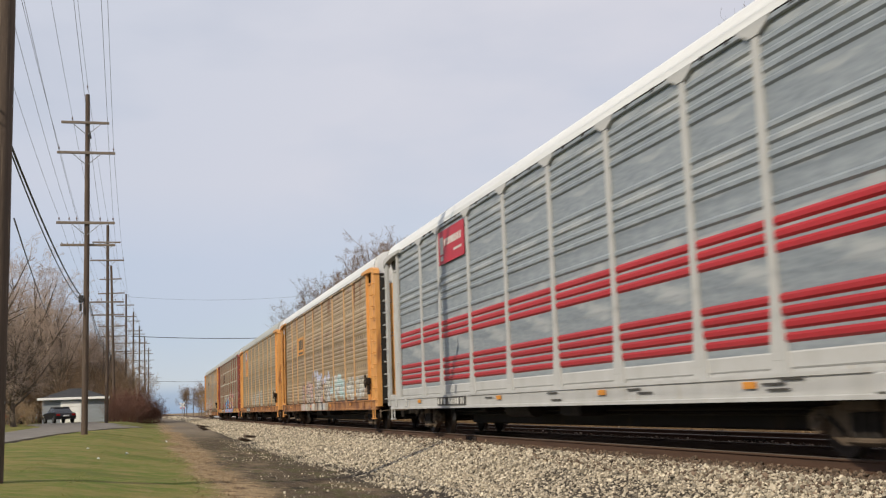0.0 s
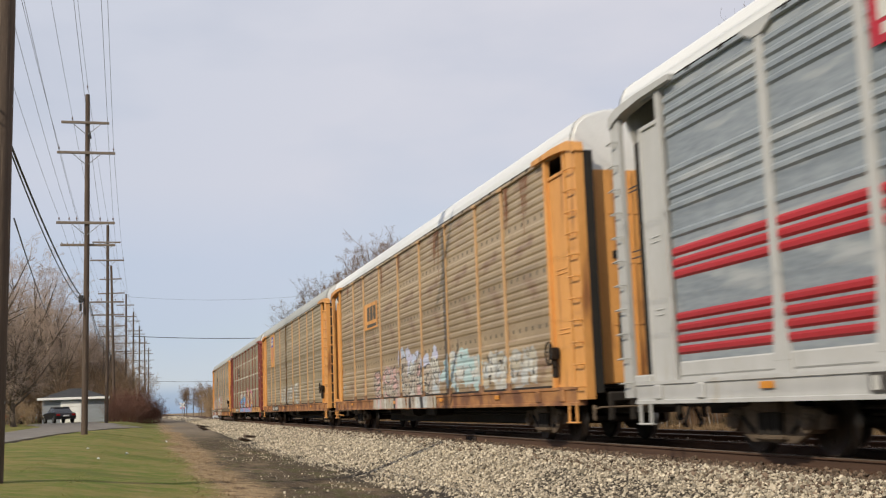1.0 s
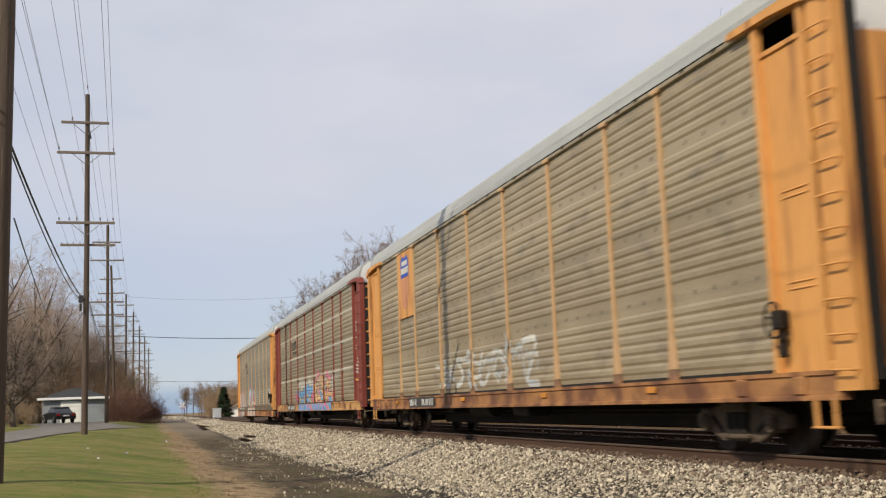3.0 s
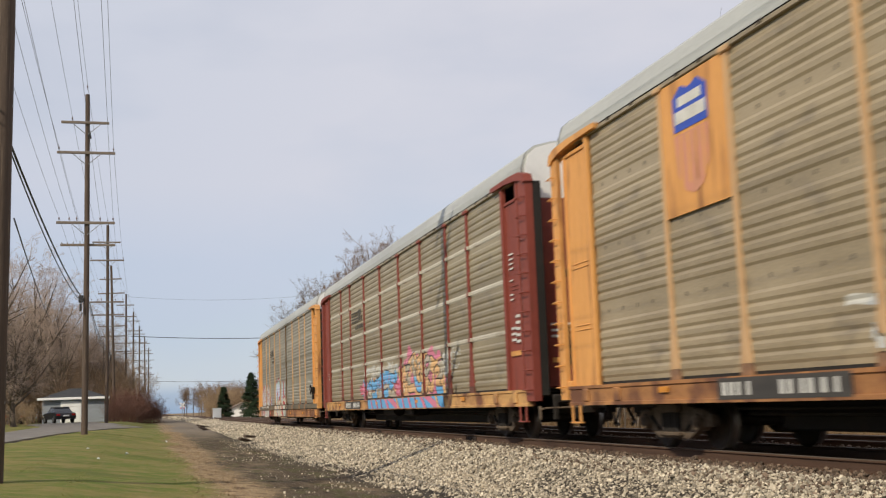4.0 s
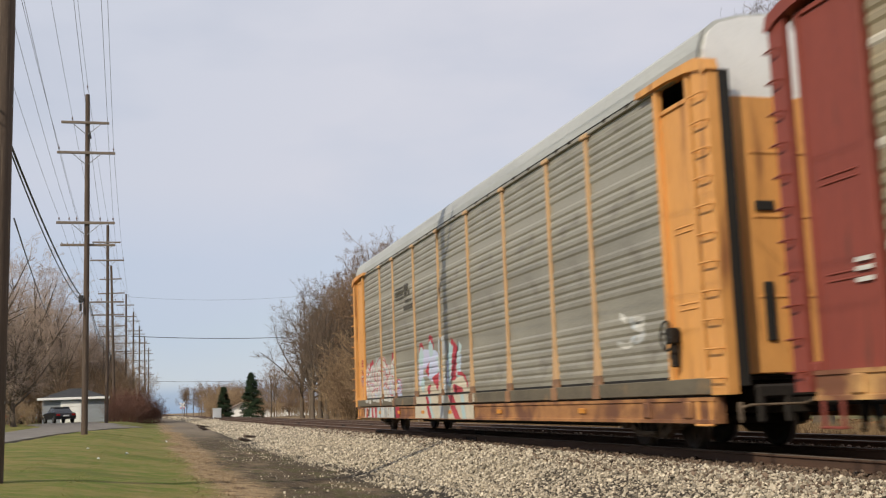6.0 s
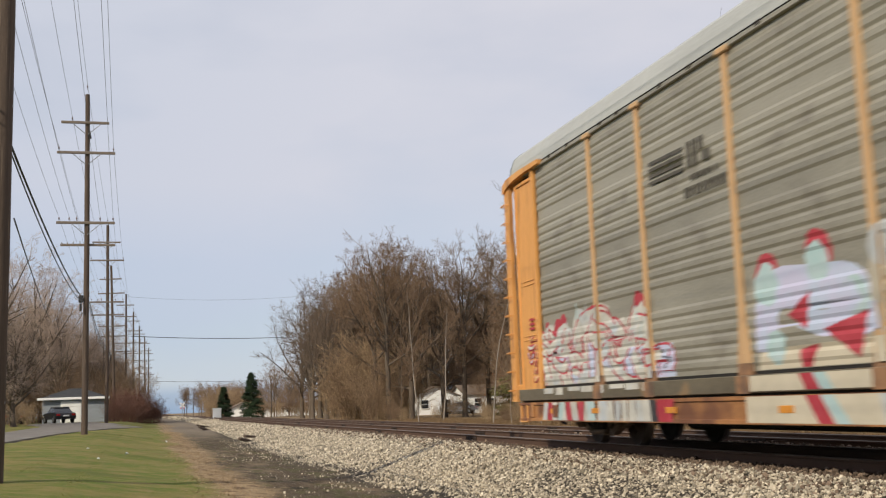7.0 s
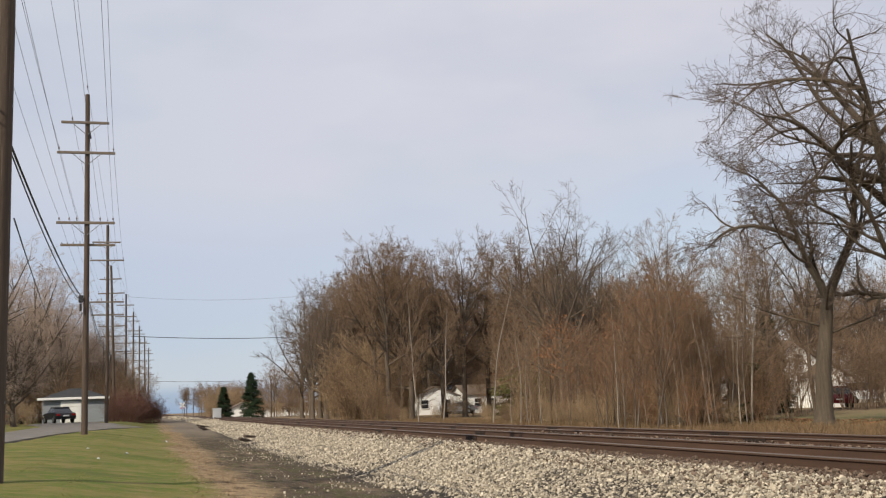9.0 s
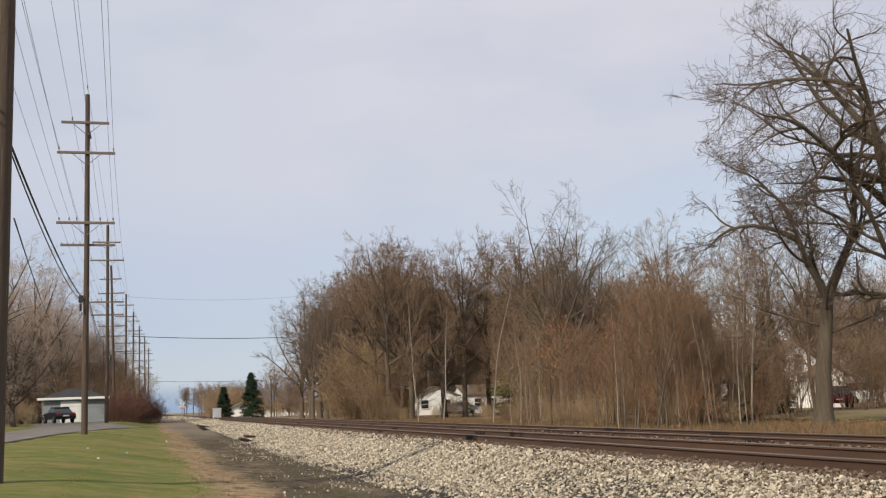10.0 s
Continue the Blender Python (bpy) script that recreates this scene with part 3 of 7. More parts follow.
def post_mesh(width, cap, m, foot):
    """A pressed post that flares to a grimy foot over the sill, with a bracket under the eave."""
    b = Build()
    w = width / 2
    k = 2.9 if cap else 2.5
    line = [(-w * k * .9, 1.19), (-w * 1.35, 1.7), (-w, 2.05), (-w, 5.3), (w, 5.3), (w, 2.05), (w * 1.35, 1.7), (w * k * .9, 1.19)]
    b.prism(line, 0, -1.47, -1.5135)
    b.prism([(-w * k, .955), (-w * k * .9, 1.188), (w * k * .9, 1.188), (w * k, .955)], 0, -1.47, -1.514, 1)
    b.box((-1.517, -w * .3, 1.3), (-1.5135, w * .3, 5.2), 0, .002)
    if cap:
        b.box((-1.55, -w * 2.4, 5.285), (-1.46, w * 2.4, 5.375), 0, .015)
    else:
        b.prism([(-.42, 5.42), (-.36, 5.36), (-w * 1.2, 5.24), (w * 1.2, 5.24), (.36, 5.36), (.42, 5.42)], 0, -1.44, -1.528)
    for z in ((2.27, 3.35, 4.45) if m is M["oxide"] else ()):
        b.box((-1.536, -w * 1.4, z - .05), (-1.47, w * 1.5, z + .05), 0, .012)
        for s in (-1, 1):
            b.box((-1.54, s * w * 1.6 - .03, z - .045), (-1.47, s * w * 1.6 + .03, z + .045), 2, .008)
    return b.mesh("post", m, foot, M["cream"])


def end_meshes(m_end, m_frame, rear=False, shut=False):
    """Side end panel, end post with its brackets and one ladder rung, for the front end of the near side; the rear end has an open gap beside a narrow post."""
    p = Build()
    y0, y1 = -PANEL_END - .05, (-12.92 if shut else -12.50) if rear else -12.78
    z1 = 5.24 if shut else 4.94 if rear else 5.0
    p.box((-1.47, y1, 1.02), (-1.40, y0, z1), 0)
    trims = [((-1.545, y0 - .12, .98), (-1.44, y0, 5.34)), ((-1.50 if rear else -1.545, y1, .98), (-1.44, y1 + (.05 if rear else .10), z1 if rear else 5.34))]
    trims.append(((-1.50, y1 + .1, z1 - .07), (-1.46, y0 - .12, z1)))
    for z in (2.0, 2.08, 3.1, 3.18):
        trims.append(((-1.486, y1 + .22, z), (-1.466, y0 - .35, z + .025)))
    trims = [Build().box(lo, hi, 0, .008).mesh("panel_trim", m_end) for lo, hi in trims]
    panel = p.mesh("end_panel", m_end)
    q = Build()
    inner, deep = (-13.12, -1.42) if rear else (-12.97, -1.40)
    q.prism([(-1.56, -POST_END), (deep, -POST_END), (deep, -POST_END + .05), (-1.505, -POST_END + .05), (-1.505, inner), (deep - .06 * rear, inner), (deep - .06 * rear, inner + .05), (-1.56, inner + .05)], 2, .80, 5.27)
    post = q.mesh("end_post", m_frame)
    # curved bracket from the eave out to the post
    q = Build()
    arc = [(-11.2, 5.44), (-12.4, 5.45), (-13.1, 5.42), (-13.36, 5.34), (-13.42, 5.18), (-13.34, 5.14), (-13.2, 5.22), (-12.85, 5.29), (-12.2, 5.34), (-11.2, 5.35)]
    q.prism(arc, 0, -1.60, -1.40)
    bracket = q.mesh("eave_bracket", m_frame)
    tie_bar = Build().box((-1.54, inner + .04, 1.02), (-1.42, y1 - .02, 1.14), 0, .02).mesh("tie_bar", m_frame)
    r = Build()
    for a, c in (((-1.50, -13.34, 0), (-1.66, -13.34, 0)), ((-1.66, -13.34, 0), (-1.66, inner - .02, .01)), ((-1.66, inner - .02, .01), (-1.50, inner - .02, .01))):
        r.tube(a, c, .013, n=6)
    rung = r.mesh("rung", m_frame)
    # added black strip: paints the shade between end post and door
    shade_strip = None if rear else Build().box((-1.425, -POST_END + .01, .9), (-1.22, -POST_END + .07, 5.2), 0, .01).mesh("end_seal", M["black"])
    # added black fill: paints the dark of the gap between panel and post
    gap = None if rear else Build().box((-1.455, -12.93, 1.0), (-1.425, -12.775, 5.2)).mesh("gap_seal", M["black"])
    step = Build()
    for y in (-12.86, -12.5):
        step.box((-1.57, y - .03, .40), (-1.535, y + .03, .74), 0, .008)
    step.box((-1.60, -12.89, .385), (-1.50, -12.47, .415), 0, .008)
    return panel, post, rung, bracket, tie_bar, shade_strip, gap, step.mesh("stirrup_step", m_end), *trims


def door_meshes(m_door, m_top, lift=0.0):
    """End door slab with its ribs, arched top, black strips painting the edge shade, latch box and vent."""
    y = -DOOR_Y
    b = Build()
    b.box((-1.22, y - .05, 1.06), (1.22, y + .04, 4.9), 0, .015)
    ribs = [((x - .02, y - .075, 1.1), (x + .02, y - .05, 4.85)) for x in (-.42, .42)]
    ribs += [((-.87, y - .065, z - .018), (.87, y - .05, z + .018)) for z in (2.1, 3.2, 4.1)]
    out = [("end_door", b.mesh("end_door", m_door), "")]
    out += [("door_rib", Build().box(lo, hi, 0, .005).mesh("door_rib", m_door), "") for lo, hi in ribs]
    half = [(x * .972, z - .035 + lift * min(1, (z - 5.43) * 3)) for x, z in ROOF]
    top = [(-1.27, 4.86), (1.27, 4.86)] + half + [(-x, z) for x, z in half[-2::-1]]
    out.append(("end_gable", Build().prism(top, 1, -13.14, -13.04).mesh("end_gable", m_top), "pale arched end sheet under the roof"))
    for s in (-1, 1):
        # black strips put the post's shade on the door edges into colour
        out.append(("door_seal", Build().box((s * 1.20, y - .058, 1.06), (s * 1.265, y + .06, 4.9), 0, .01).mesh("door_seal", M["black"]), "black strip for the shade along the door edge"))
    out.append(("door_latch", Build().box((-.8, y - .09, 1.5), (-.66, y - .05, 2.3), 0, .01).mesh("door_latch", M["black"]), ""))
    out.append(("door_vent", Build().box((-.84, y - .085, 3.28), (-.56, y - .045, 3.42), 0, .01).mesh("door_vent", M["black"]), ""))
    return out


ROOF = [(1.50, 5.43), (1.485, 5.55), (1.40, 5.74), (1.22, 5.88), (.85, 5.98), (.4, 6.03), (0, 6.05)]


def roof_mesh(m, lift):
    b = Build()
    half = [(x, z + lift * min(1, (z - 5.43) * 3)) for x, z in ROOF]
    line = half + [(-x, z) for x, z in half[-2::-1]]
    inner = [(x * .975, z - .05) for x, z in line]
    n = len(line)
    L = 13.085
    ys = [-L, L]
    for off, prof in ((0, line), (1, inner)):
        vs = [(x, y, z) for y in ys for x, z in prof]
        b.add(vs, [(i, i + 1, n + i + 1, n + i) for i in range(n - 1)], 0, False)
    for y in ys:
        vs = [(x, y, z) for x, z in line] + [(x, y, z) for x, z in inner]
        b.add(vs, [(i, i + 1, n + i + 1, n + i) for i in range(n - 1)], 0)
    # raised seams across the roof, dark hoops at both ends
    for k in range(-7, 8):
        y = k * 1.62
        rib = [(x * 1.002, z + .004) for x, z in line]
        vs = [(x, y - .03, z) for x, z in line] + [(x, y - .015, z) for x, z in rib] + [(x, y + .015, z) for x, z in rib] + [(x, y + .03, z) for x, z in line]
        b.add(vs, [(j * n + i, j * n + i + 1, (j + 1) * n + i + 1, (j + 1) * n + i) for j in range(3) for i in range(n - 1)], 0)
    for y in (-L - .008, L - .03):
        rib = [(x * 1.004, z + .008) for x, z in line]
        vs = [(x, y, z) for x, z in inner] + [(x, y, z) for x, z in rib] + [(x, y + .045, z) for x, z in rib] + [(x, y + .045, z) for x, z in inner]
        for j in range(3):
            b.add(vs[j * n:(j + 2) * n], [(i, i + 1, n + i + 1, n + i) for i in range(n - 1)], int(j == 1))
    return b.mesh("roof", m, M["black"])


def truck_meshes():
    b = Build()
    line = [(-1.2, .52), (-1.0, .60), (-.55, .64), (-.36, .76), (.36, .76), (.55, .64), (1.0, .60), (1.2, .52), (1.2, .36), (.85, .33), (.5, .17), (-.5, .17), (-.85, .33), (-1.2, .36)]
    for s in (-1, 1):
        b.prism(line, 0, s * .96, s * 1.07)
        for y in (-.87, .87):
            b.tube((s * .95, y, .42), (s * 1.16, y, .42), .135, .12, 14)
            b.tube((s * 1.16, y, .42), (s * 1.19, y, .42), .085, .07, 10)
            b.box((s * .93, y - .17, .47), (s * 1.12, y + .17, .62), 0, .03)
        for y in (-.19, 0, .19):
            b.tube((s * 1.09, y, .27), (s * 1.09, y, .55), .075, n=10, m=1)
        b.box((s * 1.05, -.33, .20), (s * 1.17, .33, .27), 0, .02)
        b.box((s * 1.05, -.3, .56), (s * 1.17, .3, .70), 0, .03)
        for y in (-.45, .45):
            b.tube((s * 1.08, y, .3), (s * 1.08, y * 1.6, .5), .03, n=6, m=1)
    b.box((-1.1, -.2, .42), (1.1, .2, .70), 1, .03)
    b.tube((0, 0, .7), (0, 0, .86), .22, n=14, m=1)
    for y in (-.38, .38):
        b.box((-.85, y - .06, .32), (.85, y + .06, .44), 1, .02)
    frame_me = b.mesh("truck", M["truck"], M["under"])
    w = Build()
    for s in (-1, 1):
        prof = [(.09, s * .64), (.12, s * .65), (.17, s * .69), (.30, s * .70), (.36, s * .665), (.445, s * .66), (.445, s * .685), (.425, s * .70), (.415, s * .795), (.36, s * .795), (.33, s * .765), (.17, s * .75), (.12, s * .80), (.09, s * .81)]
        w.lathe([(r * WHEEL_R / .425, x) for r, x in prof[:7]], n=28, m=0)
        w.lathe([(r * WHEEL_R / .425, x) for r, x in prof[6:9]], n=28, m=1)
        w.lathe([(r * WHEEL_R / .425, x) for r, x in prof[8:]], n=28, m=0)
        for k in range(3):
            a = 2 * math.pi * k / 3
            w.box((s * .757, .24 * math.cos(a) - .03, .24 * math.sin(a) - .03), (s * .772, .24 * math.cos(a) + .03, .24 * math.sin(a) + .03), 0)
    w.tube((-.95, 0, 0), (.95, 0, 0), .085, n=12)
    return frame_me, w.mesh("wheelset", M["wheel"], M["tread"])


def under_meshes():
    b = Build()
    b.box((-.38, -12.9, .52), (.38, 12.9, .98), 0, .02).box((-.40, -8.0, .285), (.40, 8.0, .60), 0, .03)
    for y in (-9.95, 9.95):
        b.box((-1.35, y - .25, .72), (1.35, y + .25, .98), 0, .03)
    for k in range(-11, 12):
        b.box((-1.44, k * 1.1 - .04, .86), (1.44, k * 1.1 + .04, .98), 0)
    b.box((-1.30, -1.9, .50), (-.75, -.9, .86), 0, .05)
    b.tube((-1.0, 1.2, .66), (-1.0, 2.8, .66), .19, n=14)
    b.box((-1.25, 4.0, .58), (-.7, 4.5, .9), 0, .04)
    for x, z in ((-.6, .52), (-.75, .6)):
        b.tube((x, -8.5, z), (x, 8.5, z), .025, n=6)
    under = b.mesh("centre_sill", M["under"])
    c = Build()
    c.box((-.22, -14.0, .62), (.22, -12.9, .98), 0, .04)
    c.box((-.13, -14.32, .68), (.13, -14.0, .92), 0, .05)
    c.box((-.02, -14.36, .64), (.2, -14.12, .96), 0, .05)
    c.box((-1.2, -13.5, .74), (1.2, -13.38, .92), 0, .03)
    for x in (-1.15, -.75, .6):
        c.box((x - .05, -13.5, .42), (x + .05, -13.42, .9), 0, .02)
    c.tube((.08, -14.1, .62), (.3, -13.9, .34), .035, n=8)
    c.tube((.3, -13.9, .34), (.1, -14.2, .30), .035, n=8)
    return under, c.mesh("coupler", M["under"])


def lever_mesh(m):
    b = Build()
    pts = [(-1.52, -13.55, .62), (-1.45, -13.7, .66), (-.7, -13.75, .66), (-.2, -14.05, .86)]
    for a, c in zip(pts, pts[1:]):
        b.tube(a, c, .018, n=6)
    b.tube(pts[0], (-1.52, -13.58, .44), .018, n=6)
    b.box((-1.54, -13.60, .46), (-1.49, -13.54, .70), 0, .01)
    return b.mesh("uncoupling_lever", m)


def lever_bar_mesh():
    b = Build()
    b.tube((-1.50, 13.45, .55), (-1.46, 11.75, .50), .022, n=6)
    for a, c in (((-1.5, 13.45, .55), (-1.52, 13.12, .74)), ((-1.52, 13.12, .74), (-1.5, 13.08, .53)), ((-1.5, 13.1, .53), (-1.5, 13.1, .38))):
        b.tube(a, c, .018, n=6)
    return b.mesh("uncoupling_lever", M["yellow"])


def handbrake_mesh():
    b = Build()
    for k in range(16):
        a, c = 2 * math.pi * k / 16, 2 * math.pi * (k + 1) / 16
        b.tube((-1.66, .3 * math.cos(a), .3 * math.sin(a)), (-1.66, .3 * math.cos(c), .3 * math.sin(c)), .018, n=6)
    for k in range(4):
        a = math.pi * k / 2 + .3
        b.tube((-1.64, 0, 0), (-1.66, .3 * math.cos(a), .3 * math.sin(a)), .015, n=6)
    b.box((-1.65, -.12, -.16), (-1.47, .12, .16), 0, .03)
    b.box((-1.60, -.06, -.62), (-1.49, .06, -.16), 0, .02)
    return b.mesh("hand_brake", M["under"])


def flat_patch(b, pts, x, m):
    """A thin painted patch: an outline in y and z, standing off the side at x."""
    if len(pts) < 3:
        return
    b.add([(x, y, z) for y, z in pts], [tuple(range(len(pts)))], m)


def clip_y(pts, a, c):
    for edge, sign in ((a, 1), (c, -1)):
        out = []
        for p, q in zip(pts, pts[1:] + pts[:1]):
            ip, iq = (p[0] - edge) * sign >= 0, (q[0] - edge) * sign >= 0
            if ip:
                out.append(p)
            if ip != iq:
                t = (edge - p[0]) / (q[0] - p[0])
                out.append((edge, p[1] + t * (q[1] - p[1])))
        pts = out
        if len(pts) < 3:
            return []
    return pts


def drape(b, shape, rows, off, m):
    """Paint that follows the ribs of a sheet: the outline is cut at every bend and laid on each face."""
    if len(shape) < 3:
        return
    lo, hi = min(q for _, q in shape), max(q for _, q in shape)
    for (za, da, _), (zb, db, _) in zip(rows, rows[1:]):
        if zb <= lo or za >= hi or zb - za < 1e-6:
            continue
        cut = clip_y([(q, p) for p, q in shape], za, zb)
        if len(cut) > 2:
            b.add([(-1.465 - off - da - (db - da) * (z - za) / (zb - za), y, z) for z, y in cut], [tuple(range(len(cut)))], m)


def ribbon(pts, w):
    """A sprayed stroke of even width along a rounded line."""
    for _ in range(2):
        if len(pts) > 2:
            cut = [pts[0]]
            for p, q in zip(pts, pts[1:]):
                cut += [(p[0] * .75 + q[0] * .25, p[1] * .75 + q[1] * .25), (p[0] * .25 + q[0] * .75, p[1] * .25 + q[1] * .75)]
            pts = cut + [pts[-1]]
    left, right = [], []
    for i, p in enumerate(pts):
        a, c = pts[max(i - 1, 0)], pts[min(i + 1, len(pts) - 1)]
        d = math.hypot(c[0] - a[0], c[1] - a[1]) or 1
        n = (-(c[1] - a[1]) / d * w / 2, (c[0] - a[0]) / d * w / 2)
        left.append((p[0] + n[0], p[1] + n[1]))
        right.append((p[0] - n[0], p[1] - n[1]))
    return left + right[::-1]


def puff(rnd, y, z, r, n=14):
    return [(y + r * math.cos(2 * math.pi * k / n) * rnd.uniform(.85, 1.1), z + r * math.sin(2 * math.pi * k / n) * rnd.uniform(.85, 1.1)) for k in range(n)]


STROKES = (
    (((.05, 0), (0, .6), (.35, 1), (.95, .9), (1, 0)),),
    (((.1, 1), (0, .15), (.55, 0), (1, .3)), ((.3, .62), (.95, .8))),
    (((.05, 0), (.15, 1)), ((.1, .45), (.55, .6), (.95, 1)), ((.4, .5), (.75, .3), (1, 0))),
    (((0, .9), (.95, 1), (.5, .5), (.05, .08), (1, .05)),),
    (((0, 0), (.05, 1), (.5, .45), (.92, 1), (1, 0)),),
    (((.55, .02), (.05, .2), (.05, .85), (.6, 1), (1, .7), (.9, .2), (.5, .05)),),
    (((1, .85), (.35, 1), (.05, .7), (.9, .4), (.7, .02), (0, .1)),),
)


def paint_piece(car, label, y_from, y_to, z_lo, z_hi, count, fills, outline, inner, seed, mats, glow=None, drop=0.0, fat=.36, lower=None, haze=0.0, solid=None, sill=(.72, 1.025)):
    """Sprayed forms too stylised to read: crooked thick strokes with rims, over a cloud of another colour; lower fills the bottom half, drop runs on over the sill."""
    rnd = random.Random(seed)
    b = Build()
    step = abs(y_to - y_from) / count
    side = 1 if y_to > y_from else -1
    back, rims, body, marks, low = [], [], [], [], []
    tall = z_hi - z_lo
    for i in range(count):
        y = y_from + side * step * (i + .5)
        h = tall * rnd.uniform(.74, 1.06)
        if glow is not None:
            for _ in range(4):
                back.append((puff(rnd, y + rnd.uniform(-.5, .5) * step, z_lo + h * rnd.uniform(.25, .98), rnd.uniform(.2, .36) * min(step, .9) + haze), glow))
        if solid is not None:
            k = .5 * step + .03
            back.append(([(y - k, z_lo), (y + k, z_lo), (y + k * .95, z_lo + h * rnd.uniform(.8, .95)), (y + rnd.uniform(-.2, .2) * step, z_lo + h), (y - k * .95, z_lo + h * rnd.uniform(.8, .95))], solid[i % len(solid)]))
        lean, wide = rnd.uniform(-.4, .4), step * rnd.uniform(.8, 1.05)
        ink = fills[i % len(fills)]
        form = STROKES[(seed * 3 + i * 5 + rnd.randrange(3)) % len(STROKES)]
        w = min(fat * step * rnd.uniform(.8, 1.3), .42 * tall)
        for line in form:
            pts = []
            for u, v in line:
                u, v = u + rnd.uniform(-.24, .24), v + rnd.uniform(-.16, .16)
                pts.append((y + side * wide / 2 * (2 * u - 1) + lean * (v - .5) * h, z_lo + w / 2 + v * (h - w)))
            rims.append((ribbon(pts, w + .075), outline))
            shape = ribbon(pts, w)
            body.append(((shape, ink), len(rims) - 1))
            if lower is not None:
                cut = clip_y([(q, p) for p, q in shape], z_lo - .3, z_lo + h * rnd.uniform(.38, .52))
                body.append((([(p, q) for q, p in cut], lower[i % len(lower)]), len(rims) - 1))
            if len(pts) > 2 and rnd.random() < .7:
                marks.append((ribbon([(p + .02, q + .03) for p, q in pts[1:3]], .022), inner[rnd.randrange(len(inner))]))
        # a bar across two neighbours, wedges and drips
        for _ in range(2):
            a, c = y + rnd.uniform(-.3, .6) * step, z_lo + rnd.uniform(.15, .85) * h
            bar = [(a, c), (a + rnd.uniform(.2, .6) * step, c + rnd.uniform(-.25, .25) * tall), (a + rnd.uniform(.5, .9) * step, c + rnd.uniform(-.1, .2) * tall)]
            rims.append((ribbon(bar, w * .7 + .07), outline))
            body.append(((ribbon(bar, w * .7), fills[(i + 1) % len(fills)]), len(rims) - 1))
        for _ in range(7):
            a, c = y + rnd.uniform(-.45, .45) * step, z_lo + rnd.uniform(.1, .9) * h
            ln, tl, wd = rnd.uniform(.08, .22) * tall, rnd.uniform(-.5, .5), rnd.uniform(.02, .05)
            marks.append(([(a - wd, c), (a + wd, c), (a + wd * .6 + tl * ln, c + ln), (a - wd * .4 + tl * ln, c + ln)], inner[rnd.randrange(len(inner))]))
        if drop:
            lo, hi = sill
            for k in range(3):
                a, q = y + (k - 1) * step / 3 + rnd.uniform(-.04, .04), step / 6 * rnd.uniform(.75, 1.3)
                t = rnd.uniform(-.12, .12)
                pick = (*fills, *(lower or ()), *inner)
                low.append(([(a - q, lo), (a + q, lo), (a + q + t, hi), (a - q + t, hi)], pick[rnd.randrange(len(pick))]))
    off, dx = .0012, .006 / max(1, len(back) + len(rims) + len(body) + len(marks))
    rows = sheet_profile("banded" if car is train_style.get("banded") else "plain")
    for k, (shape, m) in enumerate(low):
        flat_patch(b, shape, -1.5725 - .00012 * k, m)
    over = []
    for k, shape in enumerate(rims):
        over += [shape] + [q for q, owner in body if owner == k]
    for layer in (back, over, marks):
        for shape, m in layer:
            off += dx
            drape(b, shape, rows, off, m)
            for p in POST_Y:
                flat_patch(b, clip_y(list(shape), p - .08, p + .08), -1.5315 - off, m)
    return part("graffiti", b.mesh("graffiti", *[M[k] for k in mats]), car, label)


def bars(car, name, rows, m, x=-1.503, label=""):
    """Plain bars and blocks of paint: y from, y to, z from, z to."""
    for y0, y1, z0, z1 in rows:
        part(name, Build().box((x, y0, z0), (x + .012, y1, z1)).mesh(name, m), car, label)


def vent_holes(car, rows, step, size, m):
    """Rows of small square punched holes along the flat bands of the sheets."""
    b = Build()
    for z in rows:
        y = -PANEL_END + .3
        while y < PANEL_END - .2:
            if all(abs(y - p) > .2 for p in POST_Y):
                b.add([(-1.4675, y - size, z - size), (-1.4675, y + size, z - size), (-1.4675, y + size, z + size), (-1.4675, y - size, z + size)], [(0, 1, 2, 3)])
            y += step
    return tagged(part("vent", b.mesh("vent", m), car, "small dark vent holes"), kind="stuff")


def rust_runs(car, seed, n):
    """Rust that has run down from the eave."""
    rnd, b = random.Random(seed), Build()
    for k in range(n):
        y, w, h = rnd.uniform(-11, 11), rnd.uniform(.12, .3), rnd.uniform(.5, 1.3)
        for j in range(rnd.randrange(7, 13)):
            c, e = y + rnd.gauss(0, .45) * w, rnd.uniform(.008, .03)
            top, ln = 5.32 - rnd.choice((0, 0, .1, .3)) * h, h * rnd.uniform(.25, 1) * math.exp(-((c - y) / w) ** 2)
            flat_patch(b, [(c - e, top), (c + e, top), (c + e * .7, top - ln * .7), (c, top - ln), (c - e * .8, top - ln * .6)], -1.4885 - .0003 * (j % 5), 0)
    return tagged(part("rust_stain", b.mesh("rust_stain", M["rust_run"]), car, "red-brown rust runs below the eave"), kind="stuff")


def text_bars(seed, y0, y1, z0, z1, gap=.06):
    """Blocks that stand for a row of characters that must not be spelt out."""
    rnd, out, y = random.Random(seed), [], y0
    while y > y1 + .05:
        w = rnd.uniform(.10, .2) * (z1 - z0) / .2
        out.append((y, max(y - w, y1), z0, z1))
        y -= w + gap * rnd.choice((1, 1, 2.2))
    return out


TRUCK_ME, WHEEL_ME = truck_meshes()
UNDER_ME, COUPLER_ME = under_meshes()
BRAKE_ME = handbrake_mesh()


